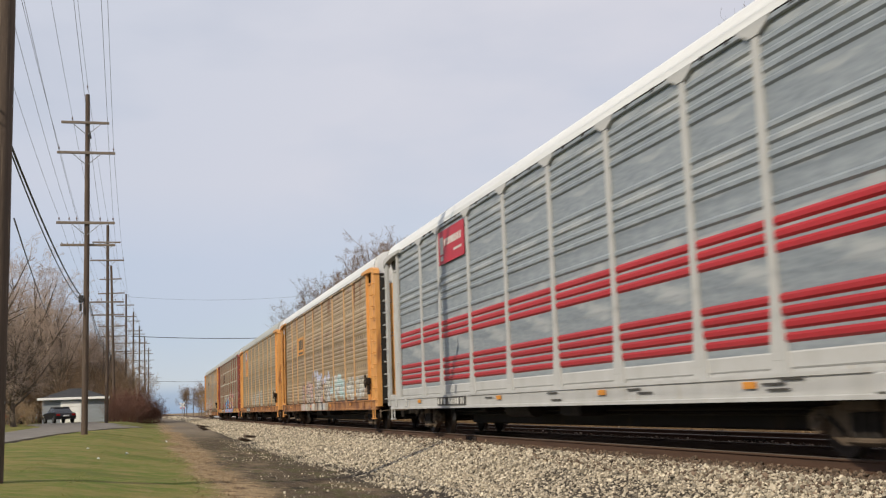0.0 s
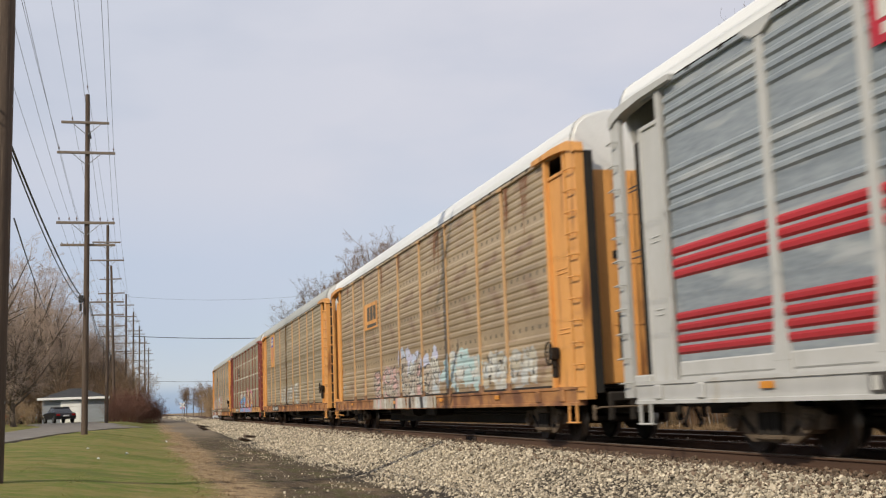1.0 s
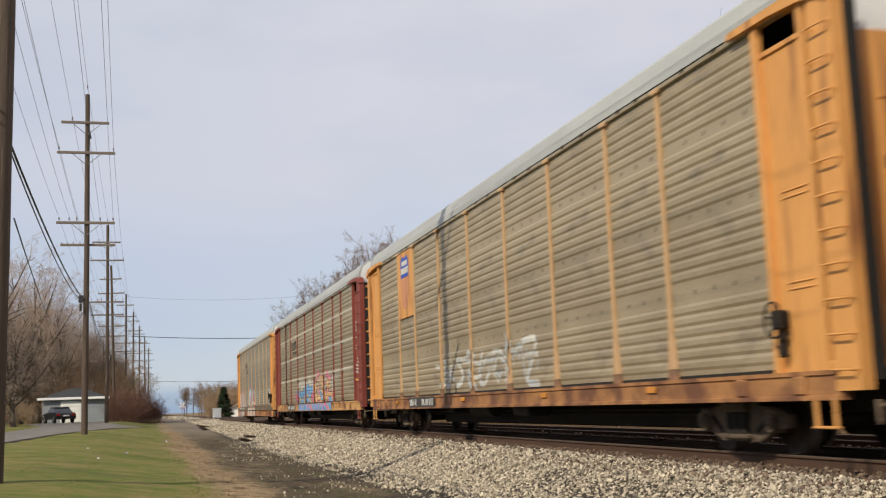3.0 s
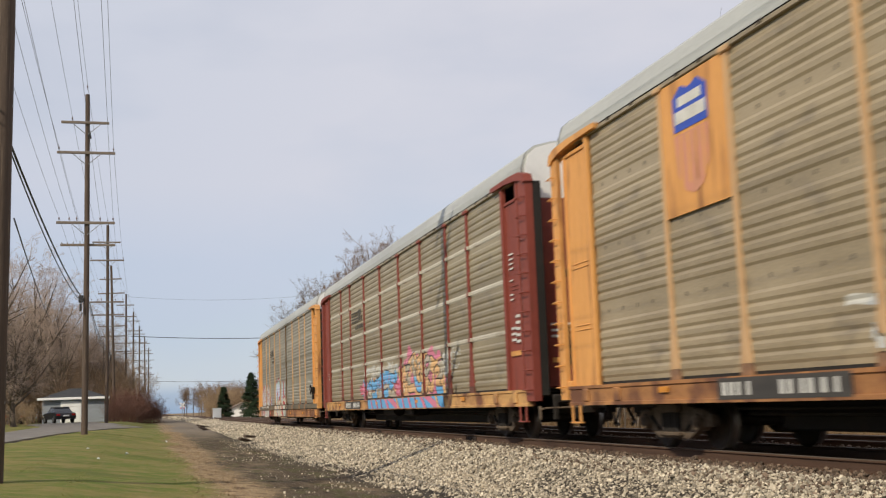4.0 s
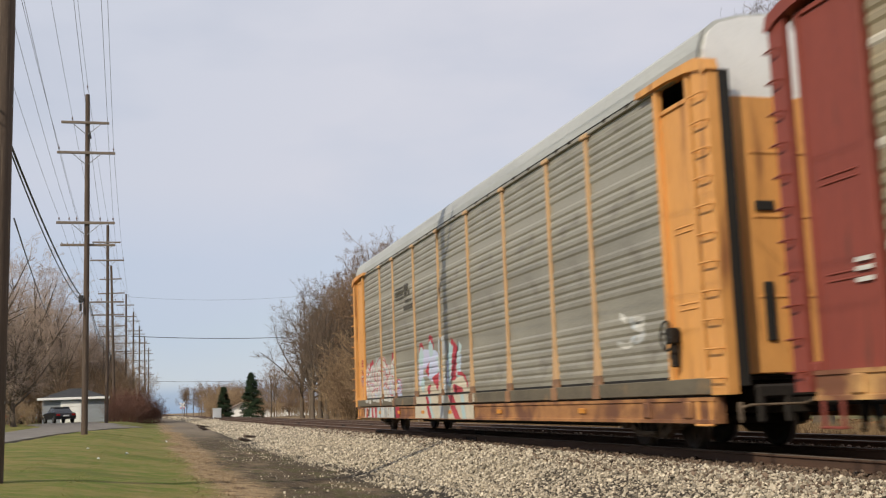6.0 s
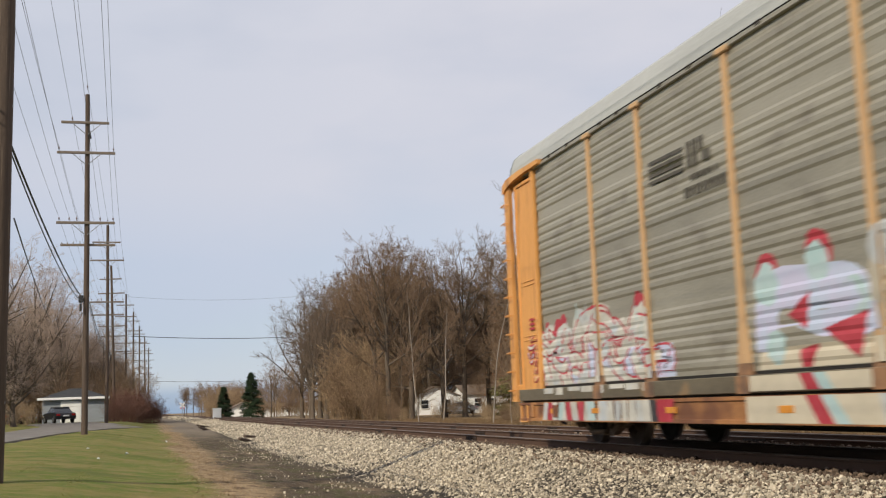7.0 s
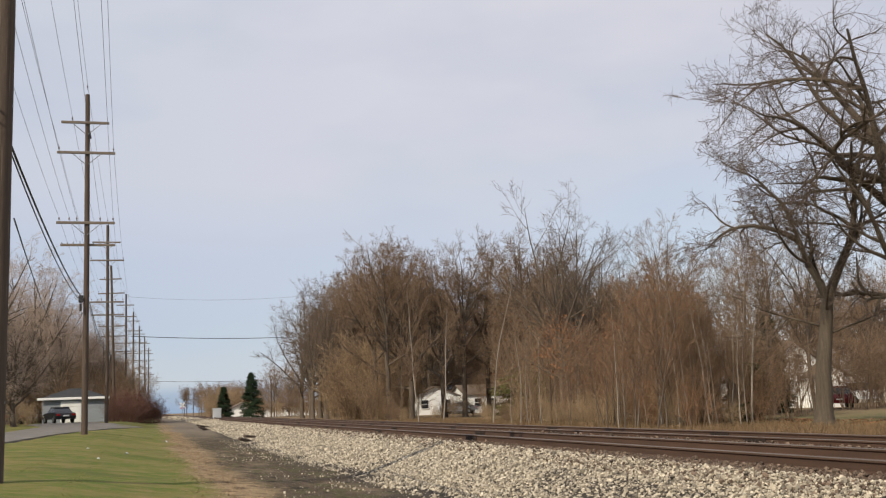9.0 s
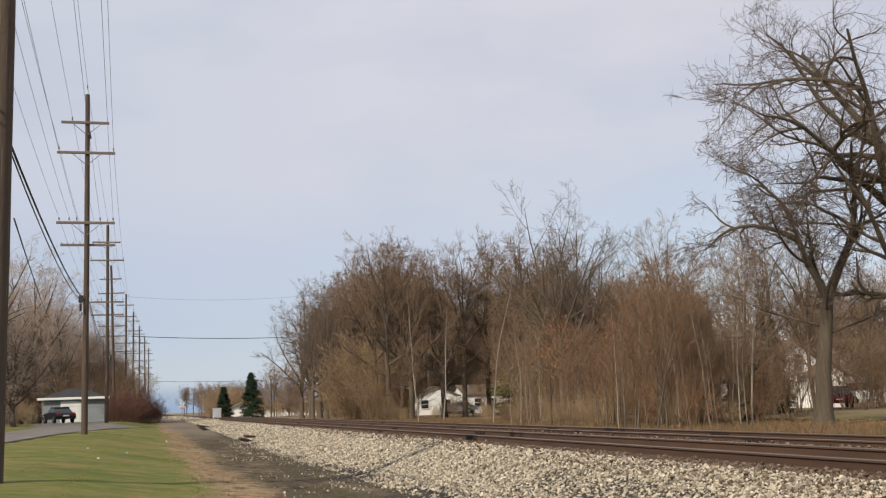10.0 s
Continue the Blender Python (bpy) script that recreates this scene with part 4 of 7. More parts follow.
def autorack(label, style, sheets, frame_m, end_m, sill_m, roof_m, door_mats, post_w, cap, deep=False):
    car = thing("autorack_car", label, "rail car", group="cars of the train")
    train_style[style] = car
    edges = (-PANEL_END,) + POST_Y + (PANEL_END,)
    made = {}
    for a, c in zip(edges, edges[1:]):
        n = round(c - a, 2)
        if n not in made:
            made[n] = sheet_mesh(style, n, sheets)
        part("side_panel", made[n], car, "", pose(0, (a + c) / 2, 0))
        part("side_panel", made[n], car, "", pose(0, -(a + c) / 2, 0) @ SPIN)
    pm = post_mesh(post_w, cap, frame_m, M["white_car"] if style == "striped" else M["foot_oxide"] if style == "banded" else M["foot"])
    for y in POST_Y:
        part("post", pm, car, "", pose(0, y, 0))
        part("post", pm, car, "", pose(0, y, 0) @ SPIN)
    # side sills: a channel with lips, then the deck; the deep kind hangs lower under a dark beam
    lo, hi = (.42, .775) if deep else (SILL_LO, SILL_HI)
    b = Build()
    b.prism([(-1.57, lo), (-1.57, lo + .05), (-1.545, lo + .06), (-1.545, hi - .06), (-1.57, hi - .05), (-1.57, hi), (-1.40, hi), (-1.40, lo)], 1, -SILL_END, SILL_END)
    for y in (-12.2, -10.9, 10.9, 12.2):
        b.box((-1.585, y - .12, lo + .06), (-1.54, y + .12, hi - .05), 0, .02)
    sm = b.mesh("side_sill", sill_m)
    part("side_sill", sm, car)
    part("side_sill", sm, car, "", SPIN)
    if deep:
        bm = Build().box((-1.55, -SILL_END, .81), (-1.40, SILL_END, SILL_HI), 0, .01).mesh("sill_beam", M["beam"])
        part("sill_beam", bm, car, "dull grey beam above the sill")
        part("sill_beam", bm, car, "", SPIN)
    # black strip paints the deck's shade between sheet and sill; white on the striped car
    jm = Build().box((-1.46, -SILL_END, lo + .1), (-1.42, SILL_END, 1.10)).mesh("sill_joint", M["white_car" if style == "striped" else "black"])
    part("sill_joint", jm, car)
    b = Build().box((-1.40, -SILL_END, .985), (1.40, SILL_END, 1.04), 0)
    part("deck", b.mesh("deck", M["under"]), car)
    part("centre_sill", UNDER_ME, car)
    # eave beams with a dark joint under the roof
    b = Build().box((-1.52, -12.4, 5.33), (-1.42, 12.4, 5.40), 0, .01).box((-1.47, -12.4, 5.40), (-1.40, 12.4, 5.47), 1)
    em = b.mesh("top_chord", sheets[0], M["black"])
    part("top_chord", em, car)
    part("top_chord", em, car, "", SPIN)
    cm = Build().box((-1.535, -.05, 5.36), (-1.45, .05, 5.425), 0, .012).mesh("eave_clip", M["under"])
    for a, c in zip(edges, edges[1:]):
        for f in (.33, .67):
            part("eave_clip", cm, car, "", pose(0, a + (c - a) * f, 0))
    lift = 0.0 if style == "striped" else .03 if roof_m is M["roof_white"] else .10
    part("roof", roof_mesh(roof_m, lift), car)
    doors = door_meshes(*door_mats, lift)
    front = end_meshes(end_m, end_m)
    flip = Matrix.Diagonal((1, -1, 1, 1))
    back = end_meshes(end_m, end_m, True, roof_m is M["roof_grey"])
    for me in back:
        if me:
            me.transform(flip)
            me.flip_normals()
    for turn in (None, SPIN):
        t = turn or Matrix()
        for n, me, lab in doors:
            part(n, me, car, lab, t)
        part("coupler", COUPLER_ME, car, "", t)
        for p, e, r, br, tb, sl, gp, st, *trims in (front, back):
            if gp:
                part("gap_seal", gp, car, "black strip for the shade in the gap beside the end post", t)
            part("stirrup_step", st, car, "", t)
            if sl:
                part("end_seal", sl, car, "black strip for the shade inside the end post", t)
            part("eave_bracket", br, car, "", t)
            part("tie_bar", tb, car, "", t)
            q = part("end_panel", p, car, "", t)
            for tm in trims:
                part("panel_trim", tm, q)
            q = part("end_post", e, car, "", t)
            for k in range(11):
                part("rung", r, q, "", pose(0, 0, 1.02 + .385 * k))
    part("uncoupling_lever", lever_mesh(M["truck"]), car)
    if style != "banded":
        part("hand_brake", BRAKE_ME, car, "dark hand brake wheel", pose(-.06, -11.95, 1.66) @ Matrix.Diagonal((.98, .62, .72, 1)))
    for y in (-9.95, 9.95):
        tr = part("truck", TRUCK_ME, car, "dusty cast steel truck", pose(0, y, 0))
        for a in (-.87, .87):
            w = part("wheelset", WHEEL_ME, tr, "", pose(0, a, WHEEL_R))
            wheelsets.append((w, a))
    rm = Build().box((-1.578, -.16, .86), (-1.566, .16, .95), 0, .004).mesh("reflector", M["reflector"])
    for y in (-8.3, -3.6, 2.0, 9.2) if not deep else (11.0, 9.0, 6.2, 3.2, .4, -3.6, -8.3):
        part("reflector", rm, car, "amber reflector", pose(0, y, -.30 if deep else 0))
    train.append(car)
    return car


def mural(car, sill):
    """Large sprayed mass: lilac and pale blue lobes with red voids over a cream base that runs on down the sill."""
    rnd, b, rows = random.Random(77), Build(), sheet_profile("plain")
    mats = [M[k] for k in ("g_lilac", "g_cyan", "g_red", "g_cream", "g_tan", "g_grey")]
    lobes = ((3.6, 2.12, .27), (2.5, 2.28, .25), (1.85, 1.78, .27), (3.45, 1.35, .22))
    sh = [(ribbon([(.55, 1.3), (.08, 2.3)], .75), 2)] + [(puff(rnd, y - .04, z + .1, r * 1.12), 2) for y, z, r in lobes[:2]]
    sh += [([(3.9, 1.09), (-1.25, 1.09), (-.9, 1.3), (-.4, 1.5), (.2, 1.38), (2.0, 1.35), (3.8, 1.34)], 3)]
    sh += [(ribbon([(3.65, 1.3), (3.6, 2.1), (2.6, 2.0), (1.75, 1.95), (1.65, 1.4)], .52), 0)] + [(puff(rnd, *q), 1) for q in lobes]
    sh += [(ribbon([(2.9, 1.7), (2.3, 1.5), (1.8, 1.9)], .3), 0), ([(3.15, 1.72), (2.68, 1.97), (2.78, 1.52)], 2), ([(2.45, 1.5), (1.62, 1.66), (1.82, 1.14)], 2), ([(2.95, 1.3), (2.55, 1.35), (2.75, 1.09), (2.95, 1.09)], 2)]
    sh += [(ribbon([(.75, 1.25), (.62, 1.8), (.45, 2.3)], .4), 1), (ribbon([(.85, 1.3), (.75, 1.9)], .2), 0), (ribbon([(-.12, 1.45), (-.22, 1.9), (-.38, 2.26)], .3), 1), (ribbon([(-.3, 1.5), (-.42, 2.0)], .14), 0)]
    sh += [(ribbon([(.35, 1.2), (-.1, 1.14), (-.5, 1.09)], .2), 2), (ribbon([(-.1, 1.55), (-.7, 1.5), (-1.0, 1.2)], .09), 2)]
    sh += [(puff(rnd, 1.2, 1.95, .36), 4), (puff(rnd, 1.2, 2.3, .27), 5), (puff(rnd, 1.15, 1.62, .24), 4), (ribbon([(1.2, 1.5), (1.05, 1.12)], .34), 5)]
    for k, (shape, m) in enumerate(sh):
        drape(b, shape, rows, .0012 + .0002 * k, m)
        for p in POST_Y:
            flat_patch(b, clip_y(list(shape), p - .09, p + .09), -1.5325 - .0002 * k, m)
    lo, hi = sill
    for k, (y0, y1, lean, m) in enumerate(((4.1, -1.7, 0, 3), (2.55, 2.25, .25, 2), (2.2, 1.95, .3, 1), (1.35, .95, .1, 5), (-.05, -.55, .45, 2), (-.75, -1.05, .15, 1))):
        flat_patch(b, [(y0, lo), (y1, lo), (y1 + lean, hi), (y0 + lean, hi)], -1.5725 - .0003 * k, m)
        flat_patch(b, [(y0 + lean, .83), (y1 + lean, .83), (y1 + lean * 1.5, 1.02), (y0 + lean * 1.5, 1.02)], -1.5525 - .0003 * k, m)
    return part("graffiti", b.mesh("graffiti", *mats), car, "lilac, pale blue and red spray-painted mural")


def build_train():
    # silver car with red ribs
    a = autorack("silver autorack with red ribbed stripes and off-white posts", "striped", (M["sheet_grey"], M["red"], M["white_car"]), M["white_car"], M["white_car"], M["white_car"],
                 M["roof_white"], (M["white_car"], M["white_car"]), .17, False)
    bars(a, "placard", [(4.36, 6.75, 4.36, 5.22)], M["logo_red"], -1.520, "red placard")
    bars(a, "placard_mark", text_bars(3, 6.2, 4.62, 4.80, 4.98, .035) + [(6.6, 6.28, 4.62, 5.06), (5.3, 4.6, 4.58, 4.64), (6.55, 6.3, 4.45, 4.57)], M["mark"], -1.524, "white marks on the red placard")
    bars(a, "plate", [(7.2, 6.2, .77, .98), (6.15, 4.6, .77, .98)], M["plate"], -1.574)
    bars(a, "stencil", text_bars(5, 7.15, 6.25, .80, .95, .08) + text_bars(6, 6.1, 4.65, .80, .95, .08), M["mark"], -1.577)
    bars(a, "stencil", [(y, y - .5, z, z + .025) for y, z in ((-1.0, .93), (-1.2, .8), (-4.6, .92), (-5.0, .86), (-8.6, .9), (-8.7, .83), (-9.0, .95), (3.0, .9))], M["plate"], -1.574)
    bars(a, "stencil", [(12.6, 12.9, z, z + .02) for z in (3.05, 2.95, 4.0, 4.06)], M["plate"], -1.52)
    # yellow car with tan sheets
    b = autorack("yellow autorack with grimy tan sheets and white spray paint", "plain", (M["sheet_tan"],), M["post_pale"], M["yellow"], M["sill_rusty"],
                 M["roof_white"], (M["yellow"], M["roof_white"]), .10, True)
    bars(b, "placard", [(6.83, 4.6, 3.42, 4.30)], M["yellow"], -1.502, "yellow painted field")
    bars(b, "placard_mark", [(6.25, 5.85, 3.70, 4.18), (5.75, 5.3, 3.70, 4.18), (5.2, 4.8, 3.70, 4.18), (6.3, 4.75, 3.48, 3.58)], M["mark_black"], -1.506, "black painted blocks")
    pal = ("g_white", "g_pink", "g_cyan", "g_black", "g_grey", "g_lilac", "g_dust", "g_tan")
    paint_piece(b, "pink and cream spray-painted forms", 5.25, 1.35, 1.09, 2.03, 5, (1, 6, 1), 3, (3, 0, 4), 11, pal, None, 1, .30, (6, 7), 0, (1, 6))
    paint_piece(b, "cream spray-painted forms before a pale blue cloud", 1.25, -3.1, 1.09, 2.16, 5, (6, 0, 6), 3, (3, 3, 0), 15, pal, 5, 1, .30, (6, 7), .10, (6, 0, 1))
    paint_piece(b, "pale blue spray-painted forms", -3.9, -6.9, 1.09, 2.1, 3, (2, 2, 0), 4, (4, 0, 3), 12, pal, 2, 0, .34, (2, 6), .02)
    paint_piece(b, "white spray-painted forms", -7.2, -10.6, 1.10, 1.96, 5, (0, 7, 0), 4, (4, 3, 3), 13, pal, None, 0, .33, (0, 6))
    paint_piece(b, "faint white scrawl", 11.3, 10.95, 1.3, 1.9, 1, (4,), 8, (4, 8), 14, (*pal, "sheet_tan"), None, 0, .2)
    vent_holes(b, (2.24, 3.30, 4.38), .40, .045, M["smudge"])
    part("uncoupling_lever", lever_bar_mesh(), b, "bright yellow uncoupling lever")
    rust_runs(b, 2, 9)
    # yellow car with the shield
    c = autorack("yellow autorack with grimy olive sheets and a blue shield", "plain", (M["sheet_olive"],), M["post_pale"], M["yellow"], M["sill_rusty"],
                 M["roof_grey"], (M["yellow"], M["roof_white"]), .10, True)
    bars(c, "placard", [(8.85, 7.0, 3.36, 5.31)], M["yellow"], -1.512, "yellow painted field")
    sh = Build()
    flat_patch(sh, [(8.45, 4.55), (8.45, 5.05), (8.2, 5.2), (7.95, 5.12), (7.7, 5.2), (7.45, 5.05), (7.45, 4.55)], -1.519, 0)
    sh = part("shield", sh.mesh("shield", M["blue"]), c, "blue painted shield top")
    for z0, z1, e in ((4.66, 4.84, .9), (4.90, 5.04, .7)):
        q = Build()
        flat_patch(q, [(7.95 + e / 2, z0), (7.95 + e / 2, z1), (7.95 - e / 2, z1), (7.95 - e / 2, z0)], -1.522, 0)
        part("shield_mark", q.mesh("shield_mark", M["mark"]), sh, "white bar on the shield")
    q = Build()
    flat_patch(q, [(8.45, 4.5), (8.4, 3.95), (8.2, 3.68), (7.95, 3.6), (7.7, 3.68), (7.5, 3.95), (7.45, 4.5)], -1.519, 0)
    field_part = part("shield_field", q.mesh("shield_field", M["pale_red"]), c, "faded red field of the shield")
    for k in range(4):
        y = 8.3 - k * .22
        q = Build()
        flat_patch(q, [(y, 4.48), (y, 3.8), (y - .07, 3.74), (y - .07, 4.48)], -1.522, 0)
        part("shield_stripe", q.mesh("shield_stripe", M["yellow"]), field_part)
    pal = ("g_white", "g_grey", "g_black", "sheet_olive")
    paint_piece(c, "white spray-painted outlines", 4.1, -3.4, 1.12, 2.28, 7, (0, 0, 1), 3, (1, 3), 21, pal, None, 0, .13)
    bars(c, "plate", [(7.6, 4.7, .735, 1.015)], M["plate"], -1.574)
    bars(c, "stencil", text_bars(7, 7.48, 6.6, .79, .96, .07) + text_bars(8, 6.1, 4.85, .79, .96, .07), M["mark"], -1.577)
    vent_holes(c, (2.24, 3.30, 4.38), .55, .03, M["smudge"])
    # brown-red car with cream bands
    d = autorack("brown-red autorack with cream bands and bright graffiti", "banded", (M["sheet_drab"], M["cream"]), M["oxide"], M["oxide"], M["yellow_sill"],
                 M["roof_grey"], (M["oxide"], M["roof_white"]), .14, True)
    bars(d, "placard_mark", [(6.6, 5.3, 3.86 + .11 * k, 3.91 + .11 * k) for k in range(4)] + [(5.22, 5.12, 3.88, 4.28), (5.04, 4.94, 3.88, 4.28), (4.86, 4.76, 4.08, 4.28), (4.78, 4.62, 3.88, 4.04)] + text_bars(61, 5.9, 4.4, 3.6, 3.74, .07), M["mark_black"], -1.503, "faded black bars")
    pal = ("g_blue", "g_white", "g_hot", "g_peach", "g_black", "g_cyan", "g_red", "g_tan")
    paint_piece(d, "hot pink spray-painted cloud", 4.75, 3.95, 1.1, 1.5, 1, (2,), 6, (1, 6), 34, pal, 2, 0, .5)
    paint_piece(d, "hot pink spray-painted cloud", -.6, -1.5, 1.1, 1.55, 1, (2,), 6, (1, 6), 35, pal, 2, 0, .5)
    paint_piece(d, "white spray-painted stars", 3.9, -1.0, 1.75, 2.2, 7, (1,), 7, (1,), 36, pal, None, 0, .13)
    paint_piece(d, "blue and tan spray-painted forms", 4.05, -.7, 1.09, 1.92, 5, (0, 0, 0), 4, (4, 4, 2), 31, pal, None, 0, .36, (7, 3, 7), 0, (7, 3))
    paint_piece(d, "peach and pink spray-painted forms", -1.4, -6.4, 1.09, 2.28, 6, (3, 3, 7), 4, (4, 4, 1, 2), 32, pal, 2, 0, .30, (3, 3, 0), .06, (3, 2, 3))
    paint_piece(d, "thin white spray-painted haze", -6.2, -7.0, 1.5, 2.2, 1, (1,), 7, (1,), 37, pal, None, 0, .2)
    tri = Build()
    flat_patch(tri, [(3.4, .725), (-6.6, .725), (-6.5, 1.02), (3.5, 1.02)], -1.5725, 0)
    for k in range(12):
        y, w = 2.9 - k * .79, (.12, .16, .1, .22, .55, .14)[k % 6]
        flat_patch(tri, [(y - w, .725), (y - w * 2.4, .725), (y - w * .4, 1.02), (y + w, 1.02)], -1.5735 - .0002 * k, (2, 2, 6, 2, 2, 3)[k % 6])
        flat_patch(tri, [(y - w * 2.4, .725), (y - w * 2.4 - .03, .725), (y - w * .4 - .03, 1.02), (y - w * .4, 1.02)], -1.577, 4)
    part("graffiti", tri.mesh("graffiti", *[M[k] for k in pal]), d, "blue and pink painted wedges")
    paint_piece(d, "thin white scrawl", -6.9, -7.9, 1.6, 2.35, 2, (1,), 7, (1, 7), 33, (*pal[:7], "sheet_drab"), None, 0, .1)
    bars(d, "plate", [(7.9, 4.95, .735, 1.015)], M["plate"], -1.574)
    bars(d, "stencil", text_bars(9, 7.75, 6.75, .79, .96, .07) + text_bars(10, 6.3, 5.05, .79, .96, .07), M["mark"], -1.577)
    bars(d, "stencil", [(-12.0 - .0, -12.25, 3.55 + .1 * k, 3.58 + .1 * k) for k in range(4)] + [(-12.0, -12.28, z, z + .05) for z in (2.05, 2.17, 2.29)] + [(-12.0, -12.2, z, z + .03) for z in (3.3, 3.0, 2.9)], M["mark"], -1.502)
    bars(d, "stencil", [(-11.9, -12.55, 1.74, 1.84)], M["yellow"], -1.502)
    bars(d, "stencil", [(-12.3, -12.6, 2.0 + .13 * k, 2.06 + .13 * k) for k in range(5)], M["mark"], -1.502)
    for z, m in ((2.05, "mark"), (2.17, "mark"), (2.29, "mark"), (1.55, "yellow")):
        part("stencil", Build().box((-1.05, -13.165, z), (-.35, -13.15, z + (.05 if m == "mark" else .1))).mesh("stencil", M[m]), d)
    bars(d, "stencil", [(11.85, 12.15, z, z + .05) for z in (1.95, 2.07, 2.17)], M["mark"], -1.502)
    # last car
    e = autorack("yellow autorack with dull steel sheets, last of the train", "plain", (M["sheet_steel"],), M["post_pale"], M["yellow"], M["sill_rusty"],
                 M["roof_grey"], (M["yellow"], M["roof_white"]), .12, True, True)
    bars(e, "placard_mark", [(6.6, 5.5, 3.98 + .1 * k, 4.03 + .1 * k) for k in range(4)] + [(5.36, 5.26, 4.0, 4.36), (5.18, 5.08, 4.0, 4.36), (5.0, 4.9, 4.18, 4.36), (4.92, 4.72, 4.0, 4.14)] + text_bars(62, 5.5, 4.35, 3.58, 3.72, .07) + text_bars(63, 5.3, 4.4, 3.8, 3.88, .05), M["mark_black"], -1.503, "faded black bars")
    pal = ("g_white", "g_lilac", "g_cyan", "g_red", "g_black", "g_peach", "g_grey")
    low = (.44, .765)
    paint_piece(e, "white spray-painted forms with red edges", 11.62, 6.9, 1.09, 2.42, 6, (0, 0, 0), 3, (2, 6, 3), 41, pal, 3, 1, .36, (0, 1), -.06, (0, 0, 0), low)
    paint_piece(e, "lilac and white spray-painted forms", 6.9, 6.2, 1.09, 1.6, 1, (1, 0), 3, (4, 3), 46, pal, None, 1, .5, None, 0, (1,), low)
    mural(e, low)
    bars(e, "graffiti", [(11.5 - .62 * k, 11.5 - .62 * k - (.5, .34, .56)[k % 3], (.93, .9, .96)[k % 3], 1.03) for k in range(8)], M["g_white"], -1.5525, "white paint run down over the beam")
    for y in POST_Y:
        part("post_foot", Build().box((-1.562, y - .16, .80), (-1.548, y + .16, 1.03), 0, .004).mesh("post_foot", M["foot"]), e)
    paint_piece(e, "round white spray-painted mark", -10.2, -10.9, 1.6, 2.2, 1, (0,), 7, (7, 6), 44, (*pal, "sheet_steel"), None, 0, .2)
    paint_piece(e, "peach and red spray-painted forms", 12.45, 11.75, 1.15, 2.5, 1, (5, 0), 3, (3, 5, 3), 45, pal, None, 0, .14)
    bars(e, "stencil", [(12.05, 12.3, 2.2 + .09 * k, 2.25 + .09 * k) for k in range(3)], M["g_red"], -1.502)


build_train()
CENTRE = [S0 + 13.6 + i * PITCH + off for i, off in enumerate((.48, .42, .22, .05, -.05))]


def motions():
    """The train runs past at an even speed; every wheelset turns with it."""
    for car, c in zip(train, CENTRE):
        walk(car, [(f / 30, pose(TRACK_X, c - SPEED * f / 30, 0)) for f in range(301)])
    for w, a in wheelsets:
        walk(w, [(f / 30, pose(0, a, WHEEL_R, math.degrees(SPEED * f / 30 / WHEEL_R) % 360)) for f in range(301)])

# ---- utility poles and wires ----
POLES = [(-2.2, -14.0), (-2.49, 19.9), (-2.72, 53.2), (-3.02, 91.0), (-3.1, 116), (-2.5, 144), (-1.95, 169), (-1.2, 197), (-.3, 223), (.4, 262)]


def pole_top(i):
    x, y = POLES[i]
    return x, y, base_z(x, y)


PIN_Z = 16.1
ARMS = ((14.5, -1.15, 1.0), (13.05, -1.32, 1.28), (9.72, -1.32, 1.28))
PINS = ((14.5, -.66), (13.05, -1.24), (13.05, 1.2), (9.72, -1.2), (9.72, -.75), (9.72, -.42), (9.72, .62), (9.72, 1.2))


